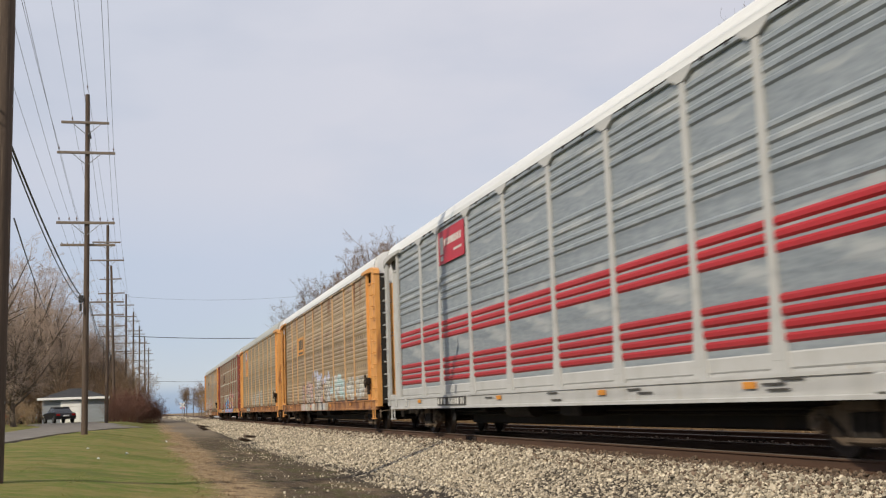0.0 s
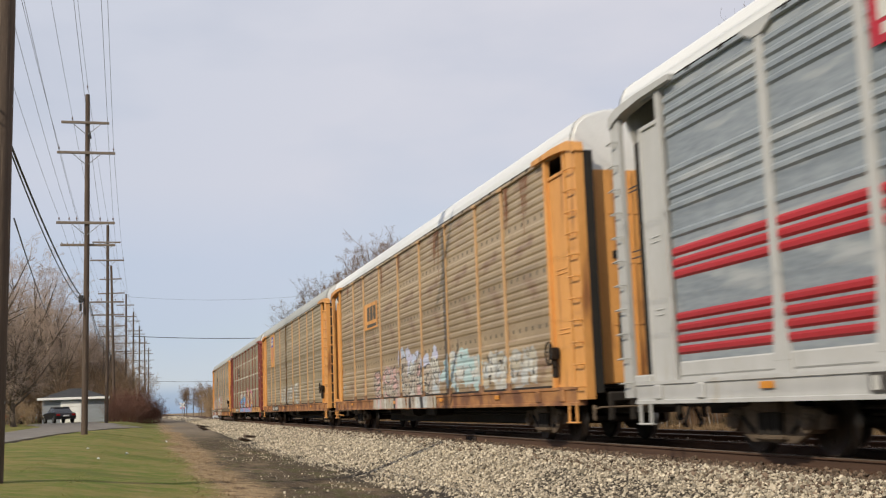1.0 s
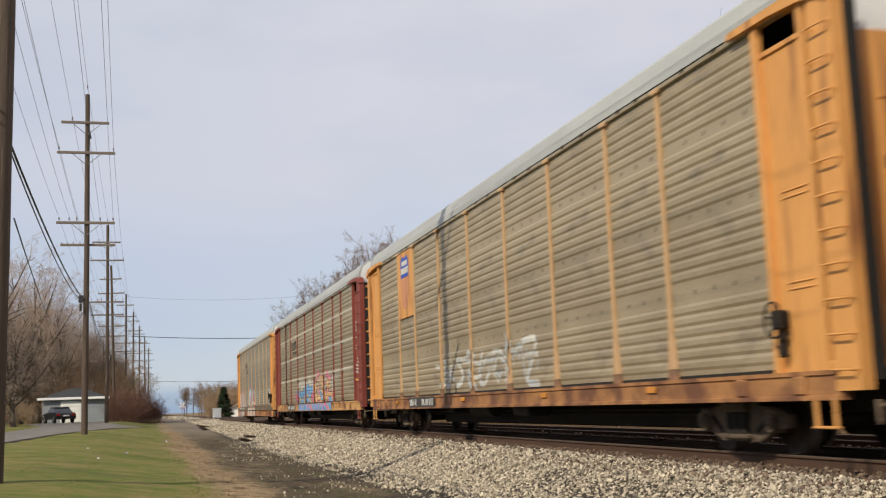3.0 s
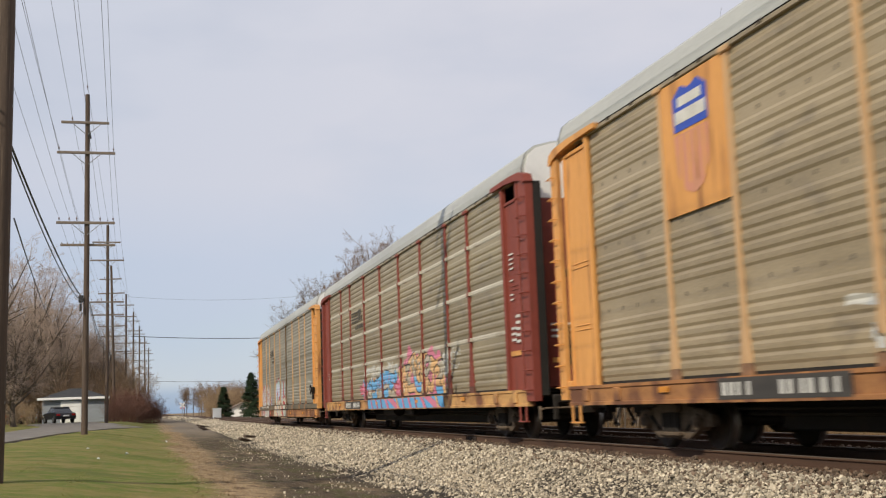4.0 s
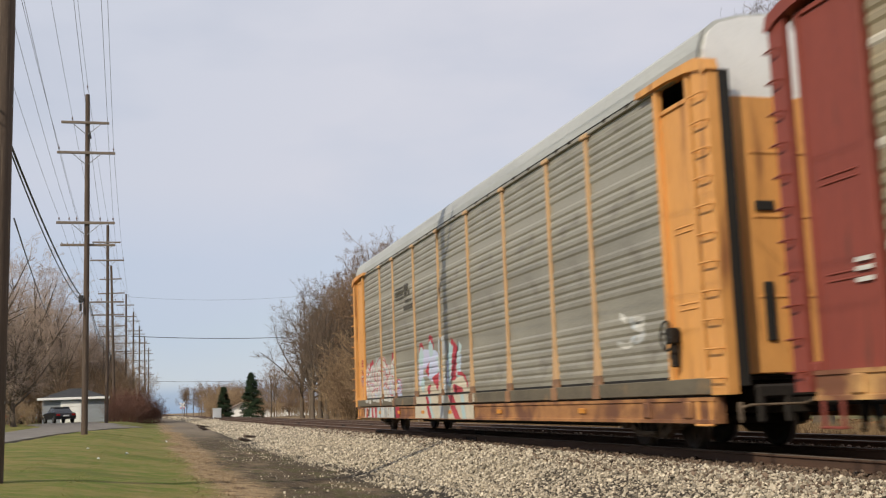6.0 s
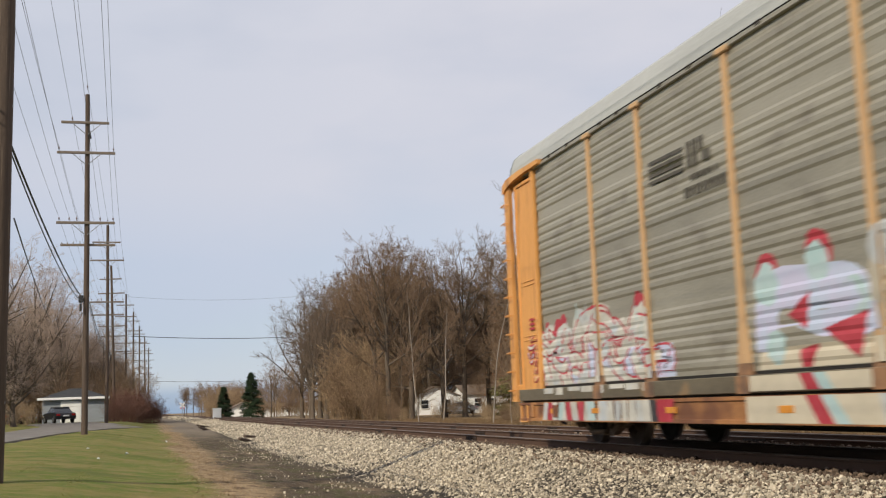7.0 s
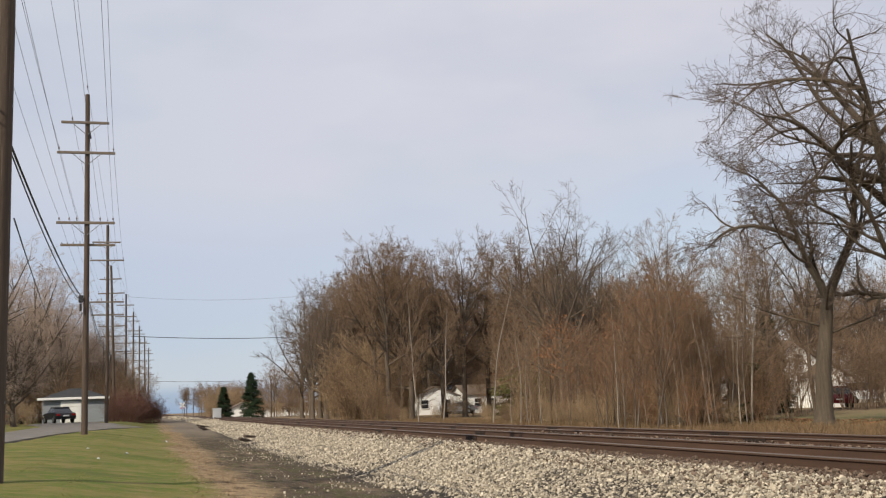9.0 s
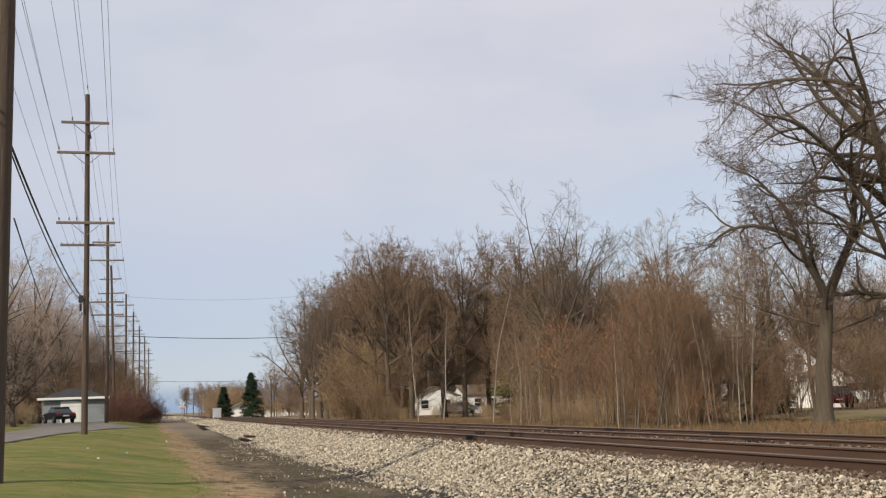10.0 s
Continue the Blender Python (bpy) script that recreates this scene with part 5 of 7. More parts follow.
def utility_pole(i):
    x, y, z = pole_top(i)
    lean = (0, .35, 0, 0, -1.4, 0, .3, 0, -.2, .3)[i]
    thin = (.165, .205, .145)[i] if i < 3 else .15
    p = thing("utility_pole", "tall weathered wooden utility pole with crossarms, beside the grass" if i < 3 else "distant wooden utility pole with crossarms", "utility pole", pose(x, y, z, 0, lean, 0), group="poles along the line")
    b = Build()
    n, h = 14, PIN_Z - z - .2
    rnd = random.Random(i)
    rings = []
    for k in range(13):
        t = k / 12
        r = thin * (1 - .28 * t)
        rings.append([((r + rnd.uniform(-.006, .006)) * math.cos(2 * math.pi * j / n) + .03 * math.sin(3 * t), (r + rnd.uniform(-.006, .006)) * math.sin(2 * math.pi * j / n), -.3 + (h + .3) * t) for j in range(n)])
    b.add([v for r in rings for v in r], [(k * n + j, k * n + (j + 1) % n, (k + 1) * n + (j + 1) % n, (k + 1) * n + j) for k in range(12) for j in range(n)], 0, True)
    b.add(rings[-1], [tuple(range(n))], 0)
    part("shaft", b.mesh("shaft", M["wood_pole"]), p)
    for za, xa, xc in ARMS:
        za -= z
        a = Build().box((xa, -.2, za - .06), (xc, -.10, za + .06), 0, .01)
        arm = part("crossarm", a.mesh("crossarm", M["arm"]), p)
        br = Build()
        for s in (-1, 1):
            br.tube((s * .62, -.17, za - .07), (s * .06, -.16, za - .55), .018, n=6)
        part("brace", br.mesh("brace", M["galv"]), arm)
    for za, xo in PINS + ((PIN_Z, 0),):
        za -= z
        a = Build()
        yb = -.15 if xo else 0
        a.tube((xo, yb, za + .05), (xo, yb, za + .17), .010, n=6)
        a.tube((xo, yb, za + .15), (xo, yb, za + .20), .03, .036, 8, 0)
        a.tube((xo, yb, za + .20), (xo, yb, za + .26), .036, .018, 8, 0)
        part("insulator", a.mesh("insulator", M["porcelain"]), p)
    # low crossarm with fittings, on the far side
    a = Build().box((-1.15, .08, 8.66 - z), (1.3, .17, 8.77 - z), 0, .01)
    low = part("crossarm", a.mesh("crossarm", M["arm"]), p)
    for k in range(9):
        xk, hk = -1.1 + .28 * k + rnd.uniform(-.05, .05), rnd.uniform(.05, .16)
        a = Build().tube((xk, .13, 8.76 - z), (xk + rnd.uniform(-.04, .04), .13, 8.78 + hk - z), .028, .018, 6)
        part("fitting", a.mesh("fitting", M["galv"]), low)
    if i == 2:
        # cable hangers and a splice case where the thick cables meet the pole
        part("cable_hanger", Build().box((-.30, -.20, 6.0 - z), (-.10, -.02, 6.34 - z), 0, .03).tube((-.2, -.25, 5.6 - z), (-.2, -.25, 5.95 - z), .05, n=8).mesh("cable_hanger", M["cable"]), p, "black cable hanger")
        part("fuse_cutout", Build().tube((.16, -.1, 13.75 - z), (.10, -.1, 14.1 - z), .05, n=8).box((.02, -.16, 13.86 - z), (.16, -.04, 13.92 - z)).mesh("fuse_cutout", M["cable"]), p, "dark fuse below the top crossarm")
    if i == 1:
        for zz in (1.3, 4.6, 6.4):
            part("step_bolt", Build().box((.13, -.06, zz), (.20, .06, zz + .05), 0, .01).mesh("step_bolt", M["galv"]), p)
    return p


def wire(name, label, a, c, sag, r, m, n=14):
    b = Build()
    a, c = Vector(a), Vector(c)
    pts = [a.lerp(c, t / n) - Vector((0, 0, 4 * sag * (t / n) * (1 - t / n))) for t in range(n + 1)]
    d = (c - a).normalized()
    side = d.cross(Vector((0, 0, 1))).normalized()
    up = side.cross(d)
    ring = [[p + (side * math.cos(t) + up * math.sin(t)) * r for t in [2 * math.pi * k / 5 for k in range(5)]] for p in pts]
    b.add([v for q in ring for v in q], [(i * 5 + k, i * 5 + (k + 1) % 5, (i + 1) * 5 + (k + 1) % 5, (i + 1) * 5 + k) for i in range(n) for k in range(5)], 0, True)
    return thing(name, label, "wire", None, b.mesh(name, m), group="overhead wires")


def build_line():
    for i in range(len(POLES)):
        utility_pole(i)
    for i in range(len(POLES) - 1):
        xa, ya, _ = pole_top(i)
        xb, yb, _ = pole_top(i + 1)
        if yb > 200:
            break
        d = (yb - ya) / 35
        near = .40 if i == 1 else 0.0
        for z, xo in PINS + ((PIN_Z, 0),):
            o = -.15 if xo else 0
            wire("overhead_wire", "thin bare conductor between utility poles", (xa + xo + near, ya + o, z + .27), (xb + xo, yb + o, z + .27), .30 * d * d, .0075 if z > 12 else .006, M["wire"])
        if i < 5:
            wire("phone_cable", "thick black cable slung between utility poles", (xa + .18, ya, 5.6 if i == 1 else 6.0), (xb - .15, yb, 6.25), .32 * d, .022, M["cable"])
            wire("phone_cable", "thick black cable slung between utility poles", (xa + .18, ya, 5.48 if i == 1 else 5.8), (xb - .15, yb, 6.05), .45 * d, .015, M["cable"])
    wire("service_wire", "black service wire running down from a pole", (-2.2, 19.9, 4.22), (-7.2, 90, 8.4), .25, .014, M["cable"])
    wire("crossing_cable", "thick cable crossing high over the tracks", (-2.0, 150, 11.0), (24, 152, 10.75), .35, .045, M["cable"], 20)
    wire("crossing_cable", "thin cable crossing high over the tracks", (-1.0, 190, 6.3), (24, 192, 6.0), .3, .03, M["wire"], 20)
    wire("crossing_cable", "thin cable crossing high over the tracks", (-2.5, 146, 15.8), (22, 140, 15.3), .6, .012, M["wire"], 20)


build_line()

# ---- trees and shrubs ----
M.update(
    bark=mat("grey-brown bark", (.135, .106, .08), (.075, .058, .044), .95, 0, 14, 2, .9, .6, streak=(6, 6, .8)),
    bark_oak=mat("ridged oak bark", (.115, .09, .064), (.06, .047, .035), .95, 0, 10, 2, .9, 1.0, streak=(7, 7, .7)),
    bark_pale=mat("pale grey bark", (.36, .32, .275), (.2, .172, .145), .9, 0, 10, 3, .8, .3, streak=(2, 2, 6)),
    twig=mat("bare grey twigs", (.235, .156, .098), (.148, .097, .060), .95, 0, 6, .6, .8, 0, per_piece=.35),
    twig_grey=mat("grey bare twigs", (.17, .124, .088), (.105, .077, .055), .95, 0, 6, .6, .8, 0, per_piece=.35),
    twig_red=mat("reddish bare twigs", (.34, .205, .118), (.225, .135, .078), .95, 0, 6, .6, .8, 0, per_piece=.35),
    twig_russet=mat("russet-brown sapling twigs", (.235, .142, .085), (.15, .092, .056), .95, 0, 6, .6, .8, 0, per_piece=.35),
    twig_wine=mat("dark wine-brown twigs", (.17, .085, .062), (.10, .052, .04), .95, 0, 6, .6, .8, 0, per_piece=.35),
    twig_pale=mat("pale pinkish-brown twigs", (.44, .345, .28), (.31, .235, .185), .95, 0, 6, .6, .8, 0, per_piece=.35),
    twig_tan=mat("tan bare twigs", (.26, .18, .116), (.165, .112, .072), .95, 0, 6, .6, .8, 0, per_piece=.35),
    twig_straw=mat("straw-coloured bare stems", (.38, .275, .165), (.26, .18, .105), .95, 0, 6, .6, .8, 0, per_piece=.35),
    twig_oak=mat("brown oak twigs", (.15, .11, .082), (.095, .07, .053), .95, 0, 6, .6, .8, 0, per_piece=.3),
    needle=mat("dark green needles", (.022, .045, .02), (.04, .065, .026), .9, 0, 6, 1.5, .9, 0, per_piece=.3),
    needle_olive=mat("olive evergreen leaves", (.135, .14, .04), (.18, .165, .06), .9, 0, 6, 1.5, .9, 0, per_piece=.3),
    needle_dull=mat("dull olive leaves", (.12, .10, .045), (.16, .125, .06), .9, 0, 6, 1.5, .9, 0, per_piece=.35),
    leaf_dry=mat("dry russet leaves", (.28, .12, .05), (.20, .10, .05), .9, 0, 6, 1.5, .9, 0, per_piece=.35),
    weed=mat("dry straw weeds", (.20, .135, .072), (.125, .08, .042), .95, 0, 6, .8, .9, 0, per_piece=.3),
    straw=mat("pale dry leaf litter", (.35, .25, .145), (.22, .15, .085), .95, 0, 6, .8, .9, 0, per_piece=.35),
    blade=mat("short green grass", (.135, .16, .042), (.225, .215, .078), .95, 0, 6, .7, .9, 0, per_piece=.2),
)


def tube_rows(rows, sides):
    """Vertices and quads for many tapered limbs: start, end, radius at both, eight numbers to a row."""
    A, B, ra, rb = rows[:, :3], rows[:, 3:6], rows[:, 6], rows[:, 7]
    d = B - A
    d = d / (np.linalg.norm(d, axis=1)[:, None] + 1e-9)
    ref = np.where(np.abs(d[:, 2:3]) > .9, np.array([[1., 0, 0]]), np.array([[0, 0, 1.]]))
    u = np.cross(d, ref)
    u /= np.linalg.norm(u, axis=1)[:, None]
    w = np.cross(d, u)
    t = 2 * np.pi * np.arange(sides) / sides
    ring = u[:, None] * np.cos(t)[None, :, None] + w[:, None] * np.sin(t)[None, :, None]
    V = np.concatenate([A[:, None] + ring * ra[:, None, None], B[:, None] + ring * rb[:, None, None]], 1)
    i = np.arange(sides)
    q = np.stack([i, (i + 1) % sides, sides + (i + 1) % sides, sides + i], -1)
    F = q[None] + (np.arange(len(rows)) * 2 * sides)[:, None, None]
    return V.reshape(-1, 3), F.reshape(-1, 4)


def tubes(segs, sides):
    return tube_rows(np.array([(*a, *c, r0, r1) for a, c, r0, r1 in segs], float), sides)


def bulk_mesh(name, segs, sides, m):
    V, F = tubes(segs, sides)
    return bulk(name, V, F, m, "", "", smooth=True)


def stem_mesh(name, pts, radii, sides, m):
    """A trunk as one continuous tapered skin round an upright line of points."""
    t = 2 * np.pi * np.arange(sides) / sides
    ring = np.stack([np.cos(t), np.sin(t), 0 * t], -1)
    V = np.concatenate([np.array(p)[None] + ring * r for p, r in zip(pts, radii)] + [np.array(pts[-1])[None]])
    i = np.arange(sides)
    j = (i + 1) % sides
    F = [np.stack([k * sides + i, k * sides + j, (k + 1) * sides + j], -1) for k in range(len(pts) - 1)]
    F += [np.stack([k * sides + i, (k + 1) * sides + j, (k + 1) * sides + i], -1) for k in range(len(pts) - 1)]
    top = (len(pts) - 1) * sides
    F.append(np.stack([top + i, top + j, np.full(sides, len(V) - 1)], -1))
    return bulk(name, V, np.concatenate(F), m, "", "", smooth=True)


def unit(rnd):
    v = Vector((rnd.gauss(0, 1), rnd.gauss(0, 1), rnd.gauss(0, 1)))
    return v.normalized()


def limb(rnd, out, p, d, length, r, level, spec):
    """Grows one limb and its offshoots; out is a list of segments for each level."""
    n = (7, 5, 4, 3, 2, 2)[level]
    bend, lift = spec["bend"][level], spec["lift"][level]
    pts, dirs = [p], [d]
    for k in range(n):
        d = (d + unit(rnd) * bend + Vector((0, 0, lift))).normalized()
        q = p + d * (length / n)
        r0, r1 = r * (1 - .85 * k / n * spec["taper"]), r * (1 - .85 * (k + 1) / n * spec["taper"])
        out[min(level, len(out) - 1)].append((p[:], q[:], max(r0, spec["twig"]), max(r1, spec["twig"])))
        p = q
        pts.append(p)
        dirs.append(d)
    if level + 1 >= spec["levels"]:
        return
    kids = spec["kids"][level]
    kids = max(1, round(kids * rnd.uniform(.75, 1.25)))
    lo = spec["clear"][level]
    for k in range(kids):
        t = lo + (1 - lo) * (k + rnd.uniform(.1, .9)) / kids
        j = min(int(t * n), n - 1)
        f = t * n - j
        q = pts[j].lerp(pts[j + 1], f)
        side = dirs[j].cross(unit(rnd)).normalized()
        ang = radians(spec["angle"][level] * rnd.uniform(.7, 1.3))
        dd = dirs[j] * math.cos(ang) + side * math.sin(ang)
        ln = length * spec["ratio"][level] * (1.15 - .55 * t) * rnd.uniform(.7, 1.25)
        limb(rnd, out, q, dd, ln, r * (1 - .7 * t) * spec["thin"][level], level + 1, spec)


BASE = dict(levels=6, kids=(5, 8, 5, 4, 3), ratio=(1.7, .42, .52, .56, .62), angle=(24, 38, 36, 34, 32), clear=(.55, .12, .15, .12, .1), bend=(.04, .08, .11, .12, .12, .1),
            lift=(.02, .05, .05, .04, .03, .02), thin=(.62, .5, .55, .6, .7), taper=.85, twig=.011)
SPECS = {
    "thin": dict(BASE, levels=4, kids=(18, 5, 4), clear=(.22, .15, .1), angle=(32, 34, 34), ratio=(.34, .5, .55), lift=(.02, .05, .04, .03), bend=(.09, .14, .16, .16), thin=(.5, .6, .7), taper=1.0, twig=.0075),
}


def sized(out, height):
    """Scales a grown tree so that its top is at the height that is wanted."""
    k = height / max(q[2] for level in out for _, q, _, _ in level)
    return [[(tuple(a * k for a in p), tuple(a * k for a in q), r0, r1) for p, q, r0, r1 in level] for level in out]


def run_out(rng, P, D, L, segs, bend, lift):
    """Lets many shoots of one order grow at once: points and headings along each."""
    n = len(P)
    pts, dirs, p, d = [P], [], P, D
    drift = rng.normal(0, 1, (n, 3))
    for _ in range(segs):
        drift = .55 * drift + .8 * rng.normal(0, 1, (n, 3))
        d = d + drift * bend + np.array([0, 0, lift])
        d = d / np.linalg.norm(d, axis=1)[:, None]
        p = p + d * (L / segs)[:, None]
        pts.append(p)
        dirs.append(d)
    return np.stack(pts, 1), np.stack(dirs, 1)


def offshoots(rng, pts, dirs, L, R, tip, kids, clear, angle, ratio, thin, level_out=0.0):
    """Side shoots along each parent, shorter and steeper towards its end."""
    n, segs = dirs.shape[:2]
    t = clear + (1 - clear) * (np.arange(kids)[None] + rng.uniform(.05, .95, (n, kids))) / kids
    j = np.minimum((t * segs).astype(int), segs - 1)
    f = (t * segs - j)[..., None]
    row = np.arange(n)[:, None]
    P = pts[row, j] * (1 - f) + pts[row, j + 1] * f
    w = dirs[row, j]
    side = np.cross(w, rng.normal(0, 1, (n, kids, 3)) * np.array([1, 1, 1 - level_out]))
    side /= np.linalg.norm(side, axis=2)[..., None] + 1e-9
    if level_out:
        side *= np.array([1, 1, 1 - level_out])
    a = np.radians(angle * rng.uniform(.65, 1.3, (n, kids)) * (1.15 - .45 * t))[..., None]
    D = w * np.cos(a) + side * np.sin(a)
    D /= np.linalg.norm(D, axis=2)[..., None]
    ln = L[:, None] * ratio * (1.12 - .52 * t) * rng.uniform(.6, 1.25, (n, kids))
    r = np.maximum((R[:, None] * (1 - .8 * t)) * thin, tip)
    return P.reshape(-1, 3), D.reshape(-1, 3), ln.ravel(), r.ravel()


# stem: share of the height; leaders: number, lowest start, rise of the lowest and highest, share of the height;
# orders: shoots on each parent, bare share, angle, length ratio, segments, bend, lift; fine: radius of the last twigs
KINDS = {
    "forest": dict(height=18, stem=.55, leaders=(12, .42, 24, 84), crown=(.64, .27, .36), orders=((8, .2, 48, .44, 5, .07, .01), (6, .14, 46, .54, 4, .09, .01), (4, .1, 44, .64, 3, .1, .008), (3, .1, 40, .75, 2, .1, .008)), fine=.0085, wave=.05, rise=.008),
    "dense": dict(height=17, stem=.42, leaders=(12, .42, 14, 84), crown=(.58, .35, .42), orders=((8, .2, 50, .44, 5, .07, .01), (6, .14, 48, .54, 4, .09, .01), (4, .1, 44, .64, 3, .1, .008), (3, .1, 40, .75, 2, .1, .008)), fine=.0085, wave=.05, rise=.006),
    "airy": dict(height=17, stem=.48, leaders=(9, .42, 34, 84), crown=(.62, .25, .38), orders=((7, .22, 44, .42, 5, .06, .012), (5, .15, 44, .54, 4, .08, .012), (4, .1, 42, .64, 3, .1, .01), (2, .1, 38, .75, 2, .1, .01)), fine=.0085, wave=.05, rise=.01),
    "fan": dict(height=17, stem=.36, leaders=(11, .5, 26, 85), crown=(.58, .34, .42), orders=((6, .22, 44, .46, 6, .07, .012), (5, .14, 44, .52, 4, .08, .012), (3, .1, 40, .66, 3, .09, .01), (2, .1, 36, .85, 2, .09, .01)), fine=.0085, wave=.05, rise=.01),
    "round": dict(height=15, stem=.32, leaders=(12, .34, 8, 84), crown=(.54, .44, .46), orders=((8, .18, 52, .44, 5, .09, .0), (6, .12, 50, .54, 4, .1, .0), (4, .1, 46, .64, 3, .12, .0), (3, .1, 42, .75, 2, .12, .0)), fine=.0085, wave=.06, rise=.0),
    "oak": dict(height=0, stem=4.8, orders=((7, .3, 56, .52, 7, .17, .004), (6, .1, 56, .58, 5, .2, .006), (5, .06, 52, .66, 4, .22, .012), (3, .06, 46, .8, 3, .22, .012)), fine=.0062, wave=.085, rise=-.006),
    "great_oak": dict(height=0, stem=6.0, orders=((7, .34, 54, .5, 8, .15, -.004), (6, .1, 54, .56, 6, .19, .004), (5, .06, 50, .66, 4, .22, .012), (3, .06, 46, .8, 3, .22, .012)), fine=.0062, wave=.07, rise=-.012),
}


def tree_thing(kind, seed, r, m_bark, m_twig, label, name="tree", limbs=(), boughs_on=(), lean=(0, 0)):
    """A bare tree, order by order; limbs: height up the trunk, heading and rise in degrees, length, radius, for trees whose main limbs are given;
    boughs_on: the same on a limb, with the limb's number and the share of its length; lean: how far the top of the trunk stands off its foot."""
    rng = np.random.default_rng(seed)
    s = KINDS[kind]
    oak = kind.endswith("oak")
    stem = s["stem"] if oak else s["height"] * s["stem"]
    k = 14
    drift = np.cumsum(rng.normal(0, .012 if oak else .03, (k + 1, 2)), 0)
    drift = drift - drift[0] + np.linspace(0, 1, k + 1)[:, None] ** 1.5 * np.array(lean)
    trunk = np.array([(drift[i][0], drift[i][1], -.4 + (stem + .4) * i / k) for i in range(k + 1)])
    given = list(limbs)
    if not given:
        count, low, flat, steep = s["leaders"]
        zc, wide, tall = (q * s["height"] for q in s["crown"])
        for i in range(count):
            f = i / (count - 1)
            z0, up = stem * (low + (1 - low) * f ** .7), flat + (steep - flat) * f ** .8 + rng.uniform(-6, 6)
            # how far the leader runs before it meets the rounded outline of the crown
            c, q, e = math.cos(radians(up)) / wide, math.sin(radians(up)) / tall, (z0 - zc) / tall
            reach = (-q * e + math.sqrt(max(q * q * e * e - (c * c + q * q) * (e * e - 1), 0))) / (c * c + q * q)
            given.append((z0, 137.5 * i + rng.uniform(-25, 25), up, max(reach, 2.0) * rng.uniform(.78, .98), r * (.5 - .12 * f)))
    z = np.array([g[0] for g in given])
    P = np.stack([np.interp(z, trunk[:, 2], trunk[:, a]) for a in (0, 1, 2)], -1)
    h, u = np.radians([g[1] for g in given]), np.radians([g[2] for g in given])
    D = np.stack([np.cos(h) * np.cos(u), np.sin(h) * np.cos(u), np.sin(u)], -1)
    L, R = np.array([g[3] for g in given], float), np.array([g[4] for g in given], float)
    boughs, fine, tip = [], [], s["fine"]
    segs, bend, lift = 9, s["wave"], s["rise"]
    for order in range(len(s["orders"]) + 1):
        pts, dirs = run_out(rng, P, D, L, segs, bend, lift)
        if order == 0 and boughs_on:
            at = np.array([pts[i, round(share * segs)] for i, share, *_ in boughs_on])
            h, u = np.radians([g[2] for g in boughs_on]), np.radians([g[3] for g in boughs_on])
            D1 = np.stack([np.cos(h) * np.cos(u), np.sin(h) * np.cos(u), np.sin(u)], -1)
            L1 = np.array([g[4] for g in boughs_on], float)
            p1, d1 = run_out(rng, at, D1, L1, segs, bend * 2.2, lift)
            pts, dirs = np.concatenate([pts, p1]), np.concatenate([dirs, d1])
            L, R = np.concatenate([L, L1]), np.concatenate([R, [g[5] for g in boughs_on]])
        f = np.linspace(0, 1, segs + 1)
        rad = np.maximum(R[:, None] * (1 - .82 * f[None]), tip * (.55 if order == len(s["orders"]) else 1))
        a, c = pts[:, :-1].reshape(-1, 3), pts[:, 1:].reshape(-1, 3)
        row = np.concatenate([a, c, rad[:, :-1].reshape(-1, 1), rad[:, 1:].reshape(-1, 1)], 1)
        thick = row[:, 6] > .03
        boughs.append(row[thick])
        fine.append(row[~thick])
        if order < len(s["orders"]):
            kids, clear, angle, ratio, segs, bend, lift = s["orders"][order]
            P, D, L, R = offshoots(rng, pts, dirs, L, R, tip, kids, clear, angle, ratio, .68, .45 if oak and order < 3 else 0.0)
    boughs, fine = np.concatenate(boughs), np.concatenate(fine)
    scale = 1.0 if oak else s["height"] / max(fine[:, 5].max(), .1)
    for rows in (boughs, fine):
        rows[:, :6] *= scale
    trunk = trunk * scale
    t = thing(name, label, "tree", pose(0, 0, 0), group="bare trees")
    flare = [r * (1 - .38 * i / k) * (1 + .55 * max(0, 1 - (trunk[i][2] + .1) / .8) ** 2) for i in range(k + 1)]
    me = stem_mesh("trunk", trunk, flare, 14, m_bark)
    # the limbs are one piece with the stem
    V1, F1 = tube_rows(boughs, 6)
    VS = np.array([q.co[:] for q in me.vertices])
    FS = np.array([q.vertices[:] for q in me.polygons])
    F1 = np.concatenate([F1[:, [0, 1, 2]], F1[:, [0, 2, 3]]]) + len(VS)
    part("trunk", bulk("trunk", np.concatenate([VS, V1]), np.concatenate([FS, F1]), m_bark, "", "", smooth=True), t)
    V2, F2 = tube_rows(fine, 3)
    part("crown", bulk("crown", V2, np.concatenate([F2[:, [0, 1, 2]], F2[:, [0, 2, 3]]]), m_twig, "", "", smooth=True), t)
    return t


def sapling_thing(seed, height, r, m_bark, m_twig, label):
    rnd = random.Random(seed)
    spec = SPECS["thin"]
    out = [[], [], []]
    limb(rnd, out, Vector((0, 0, -.3)), Vector((rnd.uniform(-.1, .1), rnd.uniform(-.1, .1), 1)).normalized(), height * .85, r, 0, spec)
    out = sized(out, height)
    t = thing("sapling", label, "tree", pose(0, 0, 0), group="bare saplings")
    part("trunk", stem_mesh("trunk", [out[0][0][0]] + [q[1] for q in out[0]], [q[2] for q in out[0]] + [.006], 6, m_bark), t)
    part("crown", bulk_mesh("crown", out[1] + out[2], 3, m_twig), t)
    return t


